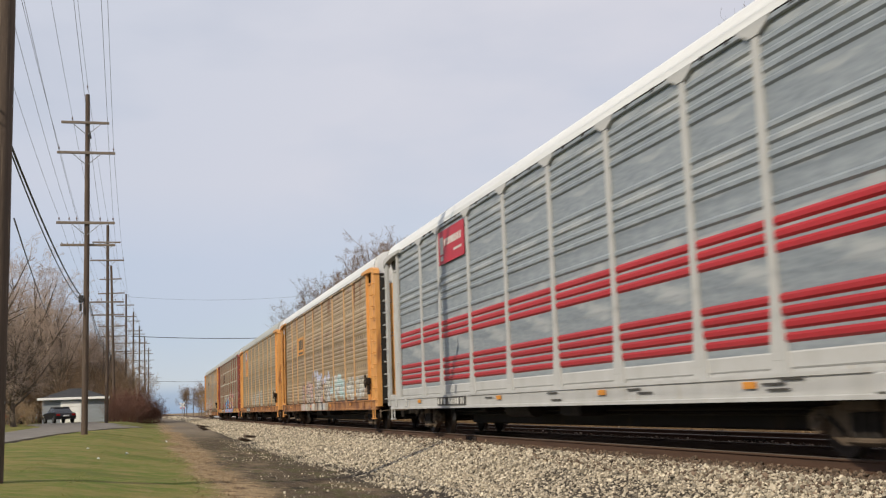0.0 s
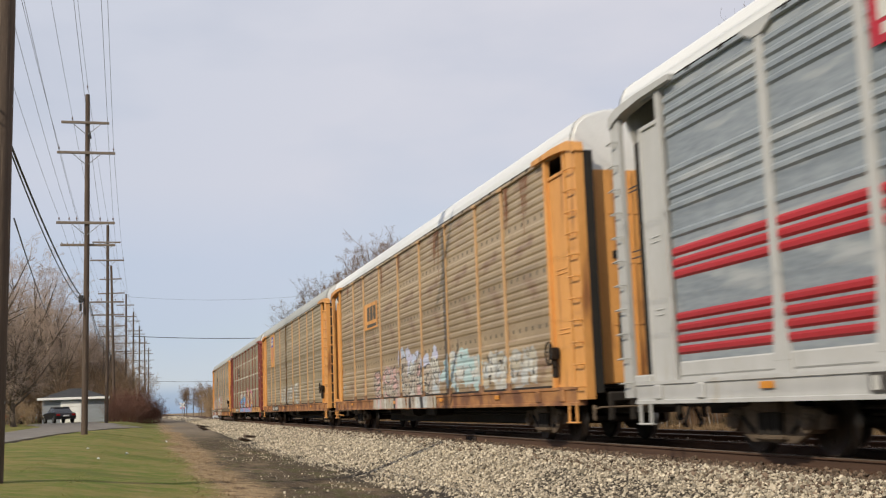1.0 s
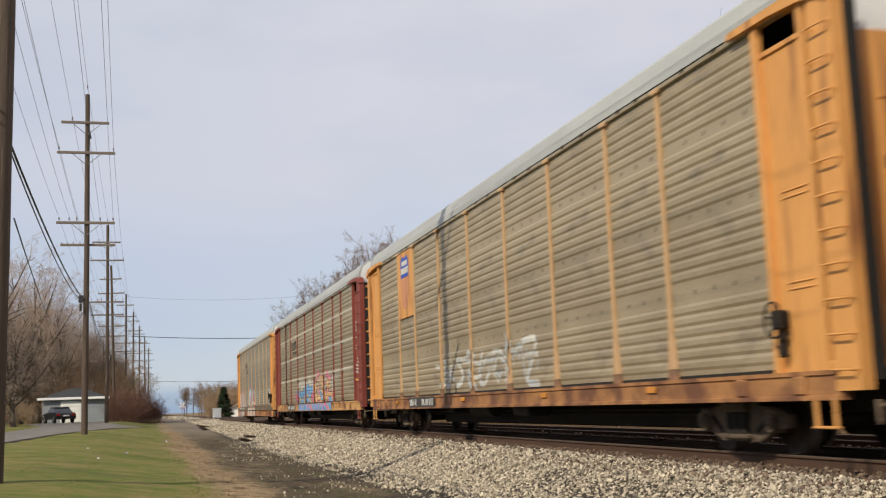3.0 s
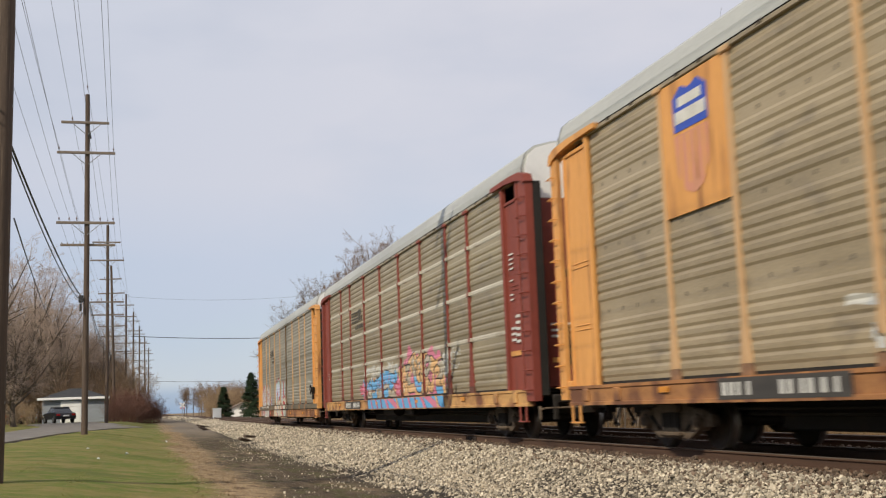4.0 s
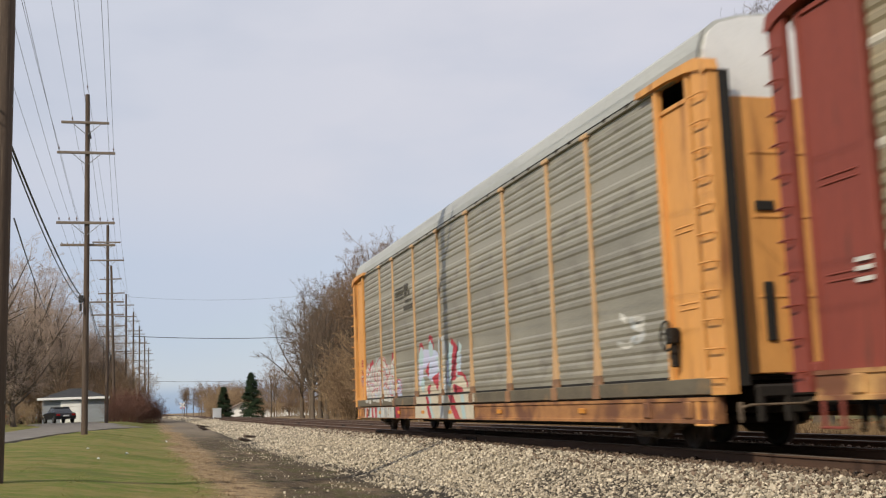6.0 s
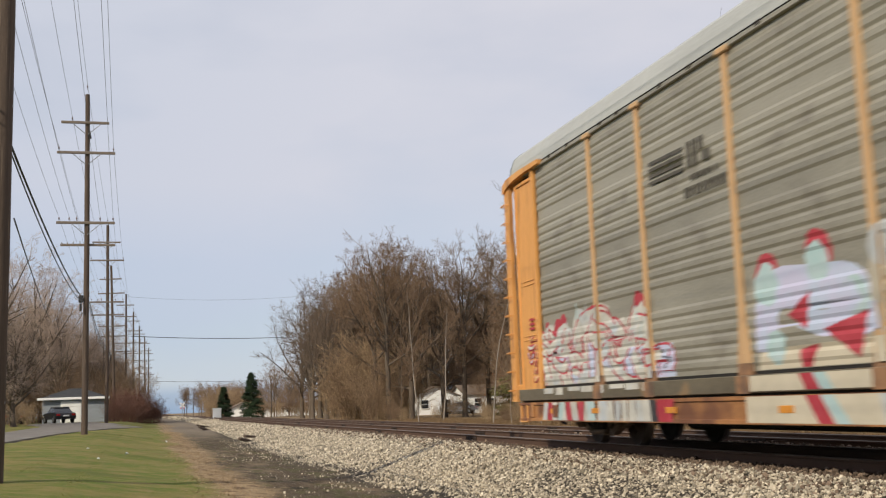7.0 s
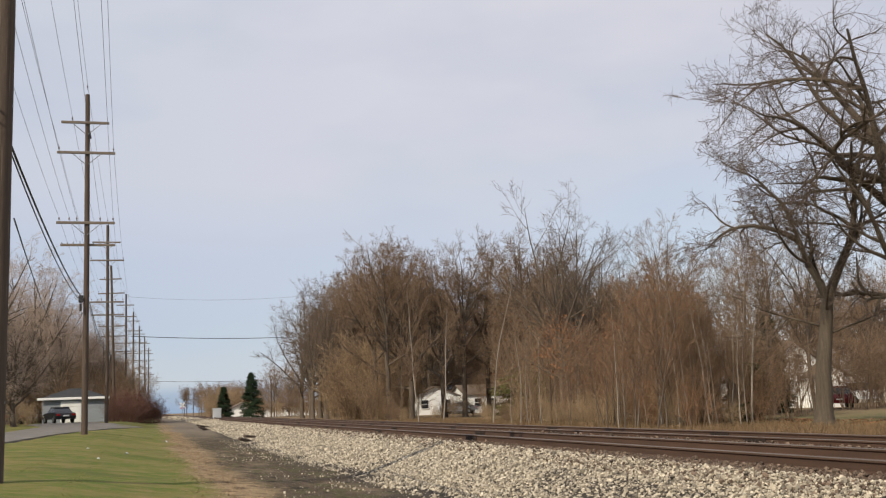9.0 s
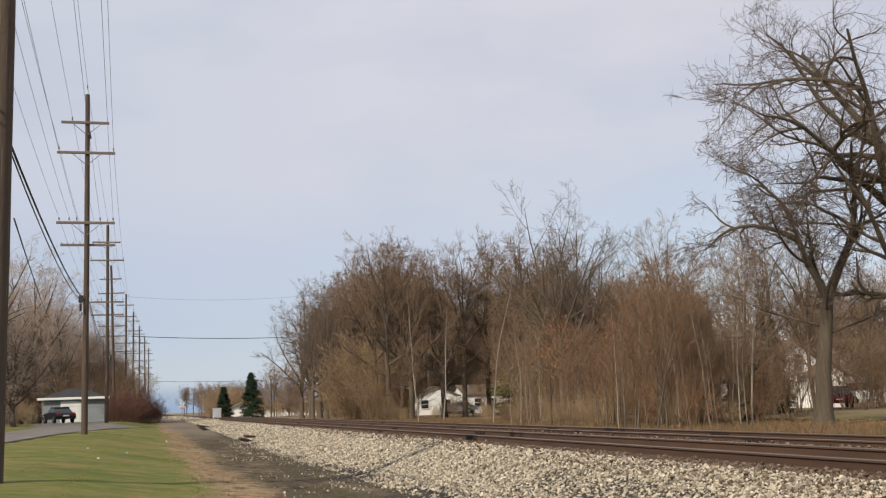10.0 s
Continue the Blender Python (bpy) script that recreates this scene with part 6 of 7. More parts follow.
def place_first(src, x, y, s, turn, wide=1.0):
    src.matrix_basis = Matrix.LocRotScale((x, y, base_z(x, y) - .05), Euler((0, 0, radians(turn))), (s * wide, s * wide, s))


def scatter(src_list, spots, wide=1.0):
    """Plants trees of unit-like size: x, y, scale, in turn from the sources."""
    used = set()
    for k, (x, y, s) in enumerate(spots):
        src = src_list[k % len(src_list)]
        turn = (k * 137.5 + x * 20) % 360
        m = Matrix.LocRotScale((x, y, base_z(x, y) - .05), Euler((0, 0, radians(turn))), (s * wide, s * wide, s))
        if id(src) not in used:
            used.add(id(src))
            src.matrix_basis = m
        else:
            made = copy_thing(src, pose(0, 0, 0))
            made.matrix_basis = m


def shrub_thing(seed, height, stems, m_twig, label, name="shrub", spread=.9):
    rnd = random.Random(seed)
    spec = dict(BASE, levels=3, kids=(6, 4), ratio=(.42, .5), angle=(32, 36), clear=(.3, .2), bend=(.09, .16, .2), lift=(.03, .05, .03), taper=1.0, thin=(.6, .7), twig=.008)
    out = [[], []]
    for _ in range(stems):
        a, q = rnd.uniform(0, 6.28), rnd.uniform(0, spread)
        d = Vector((math.cos(a) * q * .42, math.sin(a) * q * .42, 1)).normalized()
        # two levels deeper forms are kept short so that the stems read singly
        limb(rnd, out, Vector((math.cos(a) * q, math.sin(a) * q, -.1)), d, height * rnd.uniform(.55, 1.1), rnd.uniform(.012, .028), 1, dict(spec, levels=4, kids=(0, 7, 4), ratio=(0, .38, .55), angle=(0, 40, 40), clear=(0, .2, .15), bend=(0, .2, .2, .18), lift=(0, .01, .03, .02), thin=(0, .55, .7)))
    return thing(name, label, "shrub", pose(0, 0, 0), bulk_mesh(name, out[0] + out[1], 3, m_twig), group="bare shrubs")


def conifer_thing(seed, height, width, label, m="needle"):
    rnd = np.random.default_rng(seed)
    t = thing("conifer", label, "tree", pose(0, 0, 0))
    b = Build().tube((0, 0, -.3), (0, 0, height * .95), height * .018, .01, 8)
    part("trunk", b.mesh("trunk", M["bark"]), t)
    n, boughs = int(15000 * height / 8), int(26 * height)
    hb, ab, lb = np.linspace(.04, .97, boughs), rnd.uniform(0, 2 * np.pi, boughs), rnd.uniform(.62, 1.12, boughs)
    pick, run = rnd.integers(0, boughs, n), rnd.uniform(.05, 1, n) ** .6
    h = np.clip(hb[pick] + rnd.normal(0, .012, n) + .03 * run, .03, .995)
    a = ab[pick] + rnd.normal(0, .22, n)
    rad = width / 2 * lb[pick] * run * ((1.03 - hb[pick]) ** .8 if m == "needle" else np.sqrt(hb[pick] * (1.001 - hb[pick])) * 2)
    c = np.stack([rad * np.cos(a), rad * np.sin(a), h * height - rad * .22], -1)
    o = np.stack([np.cos(a), np.sin(a), rnd.uniform(-.7, .1, n)], -1)
    s = np.stack([-np.sin(a), np.cos(a), rnd.uniform(-.4, .4, n)], -1)
    ln, wd = rnd.uniform(.2, .42, n)[:, None], rnd.uniform(.05, .11, n)[:, None]
    V = np.stack([c - s * wd, c + s * wd, c + o * ln], 1).reshape(-1, 3)
    part("foliage", bulk("foliage", V, np.arange(3 * n).reshape(-1, 3), M[m], "", ""), t)
    return t


def build_trees():
    rnd = random.Random(8)
    u = rnd.uniform

    def again(*src):
        return [copy_thing(t, pose(0, 0, 0)) for t in src]

    def open_view(spots, most=9.0):
        """Leaves the gaps through which the houses behind the wood show."""
        return [(x, y, s) for x, y, s in spots if not (.238 < x / y < .335 and s > most) and not (.615 < x / y < .72 and y < 60)]

    forest = [tree_thing("forest", 20 + k, .25, M["bark"], M["twig"], "tall bare grey-brown tree in a wood") for k in range(3)]
    dense = [tree_thing("dense", 40 + k, .28, M["bark"], M["twig"], "bare tree with a dense twiggy crown") for k in range(2)]
    fan = [tree_thing("fan", 72 + k, .27, M["bark"], M["twig_grey"], "bare grey tree with upswept fanned branches") for k in range(3)]
    airy = [tree_thing("airy", 60 + k, .19, M["bark"], M["twig_tan"], "slender bare tree with upswept branches") for k in range(3)]
    rounds = [tree_thing("round", 80 + k, .32, M["bark"], M["twig_pale"], "pale bare tree with a broad rounded crown beside the lane") for k in range(2)]
    pale = [sapling_thing(100 + k, 11, .055, M["bark_pale"], M["twig_tan"], "thin pale-barked sapling without leaves") for k in range(3)]
    brown = [sapling_thing(110 + k, 9, .06, M["bark"], M["twig"], "thin grey-brown sapling without leaves") for k in range(3)]
    russet = [sapling_thing(120 + k, 9, .055, M["bark"], M["twig_russet"], "thin reddish-brown sapling without leaves") for k in range(3)]
    # wood beyond the tracks, from far to near
    scatter(fan, [(18.4, 127, .9), (20.6, 131, 1.04), (19.6, 137, 1.06), (22.4, 148, 1.16), (20.6, 152, 1.1), (24.6, 146, 1.2), (26.5, 150, 1.15), (30, 154, 1.2), (33.4, 150, 1.2), (37, 152, 1.15)])
    scatter(again(*fan), [(q * y, y, u(1.0, 1.1)) for q, y in [(.335 + .0145 * k + u(-.004, .004), u(122, 142)) for k in range(12)]])
    scatter(dense + forest, [(23.6 + .85 * k + u(-.8, .8), 138 + u(0, 22), u(1.08, 1.2)) for k in range(15)])
    spots = [(q * y, y, u(.95, 1.05)) for q, y in ((.203, 99), (.214, 94), (.226, 102), (.236, 95), (.268, 99), (.288, 98), (.312, 101), (.345, 96), (.35, 101), (.368, 94), (.385, 100))]
    spots += [(34 + 2.4 * k + u(-1, 1), 165 + u(-6, 14), u(.95, 1.1)) for k in range(16)]
    spots += [(33.5 + 2.4 * k + u(-1, 1), 106 + u(-8, 10), u(.74, .9)) for k in range(19)]
    spots += open_view([(30.5 + 1.5 * k + u(-1, 1), 122 + u(-5, 5), u(.8, .95)) for k in range(9)], .1)
    spots += [(48 + 4 * k + u(-1, 1), 128 + u(-6, 6), u(.7, .85)) for k in range(13)]
    spots += [(q * y, y, u(.6, .72)) for q, y in [(.345 + .024 * k + u(-.008, .008), u(88, 101)) for k in range(12)]]
    spots += [(34.5 + 3.3 * k + u(-1, 1), 84 + u(-5, 5), u(.62, .74)) for k in range(8)]
    scatter(again(*forest, *dense), [q for q in spots if not .553 < q[0] / q[1] < .628])
    spots = [(26.6 + 1.75 * k + u(-.4, .4), 71 + u(-3, 5), (.98, .9, .94, .84, .8, .76)[k]) for k in range(6)]
    spots += [(30.5 + 2.3 * k + u(-.5, .5), 58 + u(-3, 3), u(.66, .78)) for k in range(4)]
    spots += [(46 + 3.2 * k + u(-.6, .6), 86 + u(-4, 4), u(.7, .85)) for k in range(6)]
    scatter(again(*fan), spots[:6])
    scatter(airy, spots[6:])
    scatter(pale, [(17.6, 72.4, 1.0), (20.9, 40.2, .62), (22.0, 40.4, .7), (23.1, 41, .72), (23.6, 40.3, .85), (21.4, 39.6, .66), (22.6, 39.4, .58), (20.2, 41.5, .7), (22.2, 44.5, .8), (25.5, 45, .8), (19.8, 63, .9), (27, 47, .8), (28.2, 48, .95), (21.0, 79, .9)])
    spots = []
    for k in range(58):
        y, q = 39 + 19 * (k / 58), .385 + .215 * u(0, 1)
        spots.append((q * y, y, u(.8, 1.05) * (.32 + .55 * max(0, 1 - abs(q - .495) / .115) ** .8)))
    scatter(russet, spots)
    scatter(again(*pale), [(q * y, y, u(.34, .62)) for q, y in [(u(.43, .585), u(38.5, 47)) for k in range(26)]])
    scatter(again(*pale), [(q * y, y, u(.35, .7)) for q, y in [(u(.33, .44), u(52, 66)) for k in range(8)]])
    spots = [(18.4 + (y - 36) * .12 + u(0, 8), y, u(.45, .8)) for y in [42 + 40 * (k / 26) for k in range(26)]]
    spots += [(19.4 + u(0, 8), 84 + 26 * (k / 14), u(.6, .95)) for k in range(14)]
    scatter(brown, open_view(spots, .1))
    # thickets in front of the wood
    red = [shrub_thing(200 + k, 4.6, 24, M["twig_red"], "reddish-brown bare thicket at the edge of the wood") for k in range(3)]
    tan = [shrub_thing(220 + k, 4.2, 24, M["twig_straw"], "straw-tan bare thicket of thin stems") for k in range(3)]
    grey = [shrub_thing(240 + k, 4.8, 22, M["twig"], "grey-brown bare thicket at the edge of the wood") for k in range(2)]
    spots = []
    for k in range(150):
        y = 39 + 76 * (k / 150) ** 1.1
        x = 17.8 + u(0, 1) ** .7 * (6 + (y - 36) * .11) + max(0, 46 - y) * .25
        spots.append((x, y, u(.28, .62) * (1.35 if k % 5 == 0 else 1) * (.65 if .31 < x / y < .42 else 1)))
    spots = open_view(spots, .3)
    scatter(red, [(x, y, q * .85) for x, y, q in spots if .41 < x / y < .62][::2])
    scatter(again(*tan), [(x - .6, y, q * .75) for x, y, q in spots if .40 < x / y < .62][1::2])
    scatter(tan + grey, [q for q in spots if not .41 < q[0] / q[1] < .62])
    spots = [(q * y, y, u(.8, 1.35)) for q, y in [(u(.17, .236), u(92, 116)) for k in range(20)] + [(u(.34, .43), u(72, 92)) for k in range(22)]]
    scatter(again(*grey, *tan), [q for q in spots if q[0] > 17.6])
    scatter(again(*tan), [(17.8 + u(0, 6), 107 + u(-5, 6), u(1.25, 1.9)) for k in range(16)])
    scatter(again(*grey), [(22 + 4.4 * k + u(-1, 1), 150 + u(-6, 8), u(1.2, 1.7)) for k in range(14)])
    scatter(again(*grey), [(37 + 1.9 * k + u(-1, 1), 116 + u(-6, 8), u(1.0, 1.5)) for k in range(30)])
    scatter(again(*forest, *dense), [((.675 + .016 * k) * y, y, u(.62, .74)) for k, y in [(k, u(98, 122)) for k in range(10)]])
    scatter(again(*grey), [(q * y, y, u(.8, 1.15)) for q, y in [(.592 + .02 * k, u(58, 68)) for k in range(2)] + [(.70 + .016 * k, u(58, 70)) for k in range(6)]])
    scatter(again(*brown), [(q * y, y, u(.6, .8)) for q, y in ((.612, 64), (.628, 61), (.643, 66), (.656, 62), (.69, 66), (.72, 63))])
    scatter(again(*grey), [(31.5, 50, .8), (33.5, 52.5, .9), (36, 60, 1.0), (52, 70, 1.0), (55, 74, 1.1)])
    scatter(again(*dense, *forest), [(q * y, y, u(1.0, 1.15)) for q, y in [(.235 + .0105 * k, u(150, 172)) for k in range(12)]])
    scatter(again(*grey), [(q * y, y, u(1.3, 1.8)) for q, y in [(.235 + .01 * k, u(147, 156)) for k in range(14)]])
    scatter(again(*tan, *grey), [(q * y, y, u(.3, .5)) for q, y in [(.262 + .0085 * k + u(-.004, .004), u(96, 120)) for k in range(9)]])
    # left of the line: trees by the lane, belt along the poles
    scatter(rounds, [(-13.0, 126, 1.3), (-9.8, 131, 1.05), (-16, 135, 1.4), (-7.4, 137, .78), (-11.6, 138, 1.2), (-9.4, 87, .62), (-11.8, 84, 1.0), (-16.5, 96, 1.1), (-9.0, 124, .9), (-25, 121, 1.15), (-14.5, 130, 1.1), (-27, 122, 1.2), (-5.6, 134, .75), (-13.4, 72, .55), (-18, 118, 1.0), (-11, 140, 1.0), (-7.5, 150, .85), (-24, 140, 1.2), (-18, 150, 1.1)])
    scatter(again(*pale, *airy), [(-3.2 - u(0, 7), 120 + 5 * k, u(.55, .85)) for k in range(34)])
    scatter(again(*pale, *brown), [(-.6 - u(0, 1) ** .8 * 6, 116 + 3.4 * k + u(-2, 2), u(.7, 1.0)) for k in range(30)])
    scatter(again(*tan), [(-1.6 - u(0, 4), 122 + 6.0 * k, u(.9, 1.4)) for k in range(12)])
    scatter(again(*rounds), [(-14 + 1.9 * k + u(-.6, .6), 128 + u(0, 26), u(.6, .8)) for k in range(6)])
    hedge = [shrub_thing(260 + k, 4.4, 30, M["twig_wine"], "dense dark reddish-brown hedge beside the poles", "hedge_shrub") for k in range(2)]
    scatter(hedge, [(-2.6 + .42 * k + u(-.5, .5), 104 + 4.2 * k + u(-2, 2), u(.62, .9)) for k in range(9)])
    scatter(again(*hedge), [(-3.1 + .36 * k + u(-.3, .3), 109 + 2.6 * k + u(-1, 1), u(.42, .6)) for k in range(14)])
    scatter(again(*grey), [(-3.6 - u(0, 5), 118 + 4 * k, u(.8, 1.4)) for k in range(26)])
    scatter(again(tan[0], tan[1]), [(-9.3, 96, .5), (-10.2, 97, .5), (-9.9, 103, .5), (-10.8, 100, .55), (-11.6, 104, .6), (-12.6, 99, .5)])
    scatter(again(*grey, *red), [(-8 - 1.0 * k + u(-.5, .5), 124 + u(0, 18), u(.8, 1.3)) for k in range(24)])
    # unseen belt of trees added across the lane, beside and behind the viewpoint, to block low sky light
    scatter(again(*dense, *rounds), [(-33 - u(0, 14), -75 + 6.5 * k + u(-2, 2), u(.65, .9)) for k in range(24)])
    scatter(again(*grey, *tan), [(-30 - u(0, 8), -75 + 5 * k + u(-2, 2), u(.7, 1.2)) for k in range(30)])
    # far woods down the line
    scatter(again(*dense), [(19 + 3.0 * k + u(-2, 2), 285 + 9 * k, u(.5, .7)) for k in range(14)])
    scatter(again(*forest), [(13 + 1.7 * k + u(-1, 1), 420 + u(-30, 40), u(.6, .75)) for k in range(14)])
    scatter(again(*airy), [(21 + 1.6 * k + u(-1, 1), 190 + 9 * k + u(-4, 4), u(.5, .75)) for k in range(8)])
    scatter(again(*tan, *grey), [(11.5 + .5 * k + u(-1, 1), 225 + 3.5 * k + u(-9, 9), u(.9, 1.7)) for k in range(36)])
    scatter(again(*tan, *grey), [(17.5 + .8 * k + u(-.6, .6), 200 + u(-5, 5), u(.55, 1.1)) for k in range(20)])
    # conifers far down the line, one in the wood
    c = conifer_thing(3, 7.8, 5.6, "dark green spruce beside the distant track")
    place_first(c, 17.2, 190, 1.0, 0, .95)
    c = conifer_thing(4, 5.0, 2.6, "dark green cedar beside the distant track")
    place_first(c, 12.6, 190, 1.05, 0, 1.15)
    c = conifer_thing(5, 6.5, 3.0, "dark green fir among bare trees")
    place_first(c, 37.8, 62, 1, 0)
    c = conifer_thing(6, 4.0, 4.4, "olive evergreen bush among bare trees", "needle_olive")
    place_first(c, 25.6, 74.5, .95, 0)
    c = conifer_thing(7, 4.6, 3.6, "dull olive evergreen shrub in the thickets", "needle_dull")
    place_first(c, 27.0, 46.2, .62, 0)
    c = conifer_thing(9, 3.6, 3.2, "dull olive evergreen shrub in the thickets", "needle_dull")
    place_first(c, 24.8, 47.5, .7, 0)
    c = conifer_thing(8, 1.0, 1.5, "low dark evergreen shrub by the oak")
    place_first(c, 24.3, 41.8, 1, 0)
    # the two great oaks
    o = tree_thing("oak", 301, .36, M["bark_oak"], M["twig_oak"], "great bare oak with a thick trunk and spreading limbs", "oak_tree", lean=(.5, -.13),
                   limbs=((4.7, 165, 74, 3.6, .19), (4.7, 345, 70, 6.6, .19), (3.7, 160, 16, 3.6, .06), (3.4, 335, 24, 3.4, .055), (4.2, 240, 35, 4.0, .06), (4.6, 70, 60, 5.0, .08)),
                   boughs_on=((0, .65, 165, 48, 4.2, .12), (0, .9, 150, 80, 3.6, .09), (0, .45, 172, 20, 3.8, .07), (1, .4, 350, 30, 3.6, .07), (1, .5, 170, 66, 3.6, .08)))
    place_first(o, 24.3, 36.4, 1, 0)
    o = tree_thing("great_oak", 311, .52, M["bark_oak"], M["twig_oak"], "great bare oak with long reaching limbs", "oak_tree",
                   limbs=((4.5, 165, 62, 10.6, .25), (3.9, 172, 54, 7.2, .17), (6.0, 160, 84, 10.5, .30), (4.0, 165, 30, 4.2, .16), (5.8, 330, 58, 9.0, .18), (5.4, 250, 55, 7.0, .15)),
                   boughs_on=((0, .5, 166, 20, 7.6, .13), (0, .8, 164, 15, 6.2, .10), (0, .45, 158, -2, 7.0, .10), (2, .16, 168, 56, 9.2, .17), (2, .45, 165, 42, 6.5, .13), (1, .8, 165, 6, 4.2, .07)))
    place_first(o, 27.8, 34.4, 1, 0)


build_trees()

# ---- buildings, parked cars, small things ----
M.update(
    siding=mat("white clapboard paint", (.82, .82, .80), (.74, .74, .72), .7, 0, 20, .8, .7, .1, streak=(1, 1, 14)),
    siding_blue=mat("pale grey-blue clapboard", (.26, .285, .315), (.2, .22, .245), .75, 0, 20, .8, .7, .1, streak=(1, 1, 14)),
    siding_cream=mat("pale cream clapboard", (.60, .55, .46), (.5, .45, .37), .75, 0, 20, .8, .7, .1, streak=(1, 1, 14)),
    shingle=mat("dark asphalt shingles", (.028, .03, .034), (.05, .05, .053), .9, 0, 30, 1.5, .8, .4),
    shingle_brown=mat("brown asphalt shingles", (.16, .12, .09), (.11, .085, .065), .9, 0, 30, 1.5, .8, .4),
    door_white=mat("white garage door", (.78, .78, .76), (.7, .7, .68), .5, 0, 20, 1, .5, .05),
    glass=mat("dark window glass", (.02, .023, .027), (.03, .033, .037), .08, 0, 5, 1, .5, 0, spec=.8),
    car_black=mat("black car paint", (.010, .010, .012), (.014, .014, .017), .35, 0, 5, 1, .5, 0, spec=.4),
    car_red=mat("dark red car paint", (.085, .009, .014), (.065, .008, .011), .25, .1, 5, 1, .5, 0, spec=.7),
    car_silver=mat("silver-blue car paint", (.38, .43, .50), (.33, .38, .44), .28, .5, 5, 1, .5, 0, spec=.7),
    car_white=mat("white van paint", (.72, .74, .76), (.66, .68, .7), .3, 0, 5, 1, .5, 0, spec=.6),
    tyre=mat("black tyre rubber", (.018, .018, .018), (.03, .03, .03), .85, 0, 20, 4, .6, .1),
    hub=mat("grey wheel rim", (.3, .3, .31), None, .4, .8, 20, 4, .6, 0),
    lamp_red=mat("red lamp lens", (.35, .01, .01), None, .2, 0, 10, 2, .5, 0),
    lamp_clear=mat("clear lamp lens", (.6, .62, .64), None, .15, 0, 10, 2, .5, 0),
    sign_white=mat("white sign face", (.75, .75, .74), None, .5, 0, 20, 2, .5, 0),
    sign_red=mat("red sign face", (.5, .02, .02), None, .5, 0, 20, 2, .5, 0),
    cabinet=mat("pale grey cabinet steel", (.55, .58, .62), (.47, .5, .54), .5, .2, 20, 1, .6, .03),
    paper=mat("pale scrap of litter", (.7, .72, .72), (.55, .58, .58), .8, 0, 20, 8, .6, .2),
)


def window_part(parent, x, y, z, w, h, face="y"):
    """A framed pane in a wall that faces -y or -x."""
    q = Build()
    for a, c in (((-w / 2 - .07, -h / 2 - .07), (w / 2 + .07, -h / 2)), ((-w / 2 - .07, h / 2), (w / 2 + .07, h / 2 + .07)), ((-w / 2 - .07, -h / 2), (-w / 2, h / 2)), ((w / 2, -h / 2), (w / 2 + .07, h / 2)), ((-w / 2, -.02), (w / 2, .02))):
        q.box((a[0], -.06, a[1]), (c[0], .02, c[1]), 0)
    turn = 0 if face == "y" else -90
    f = part("window", q.mesh("window", M["siding"]), parent, "", pose(x, y, z, 0, 0, turn))
    g = Build().box((-w / 2, -.02, -h / 2), (w / 2, 0, h / 2))
    part("pane", g.mesh("pane", M["glass"]), f)


def gable_house(label, x, y, w, d, eave, ridge, wall_m, roof_m, windows, along="y", turn=0, door=None, name="house"):
    """w along x, d along y; the ridge runs along y or x."""
    z = base_z(x, y)
    h = thing(name, label, "house", pose(x, y, z - .1, 0, 0, turn))
    b = Build()
    b.box((-w / 2, -d / 2, 0), (w / 2, d / 2, eave))
    if along == "y":
        b.prism([(-w / 2, eave), (w / 2, eave), (0, ridge)], 1, -d / 2, d / 2)
    else:
        b.prism([(-d / 2, eave), (d / 2, eave), (0, ridge)], 0, -w / 2, w / 2)
    part("wall", b.mesh("wall", wall_m), h)
    r = Build()
    o, t = .35, .12
    if along == "y":
        s = (ridge - eave) / (w / 2)
        for k in (-1, 1):
            r.prism([(k * (w / 2 + o), eave - s * o), (0, ridge), (0, ridge + t), (k * (w / 2 + o), eave - s * o + t)], 1, -d / 2 - o, d / 2 + o)
    else:
        s = (ridge - eave) / (d / 2)
        for k in (-1, 1):
            r.prism([(k * (d / 2 + o), eave - s * o), (0, ridge), (0, ridge + t), (k * (d / 2 + o), eave - s * o + t)], 0, -w / 2 - o, w / 2 + o)
    part("roof", r.mesh("roof", roof_m), h)
    for wx, wz, ww, wh in windows:
        window_part(h, wx, -d / 2 - .02, wz, ww, wh)
    if door:
        q = Build().box((door[0] - .45, -d / 2 - .05, .15), (door[0] + .45, -d / 2 + .02, 2.15), 0, .02)
        part("door", q.mesh("door", M["door_white"]), h)
    return h


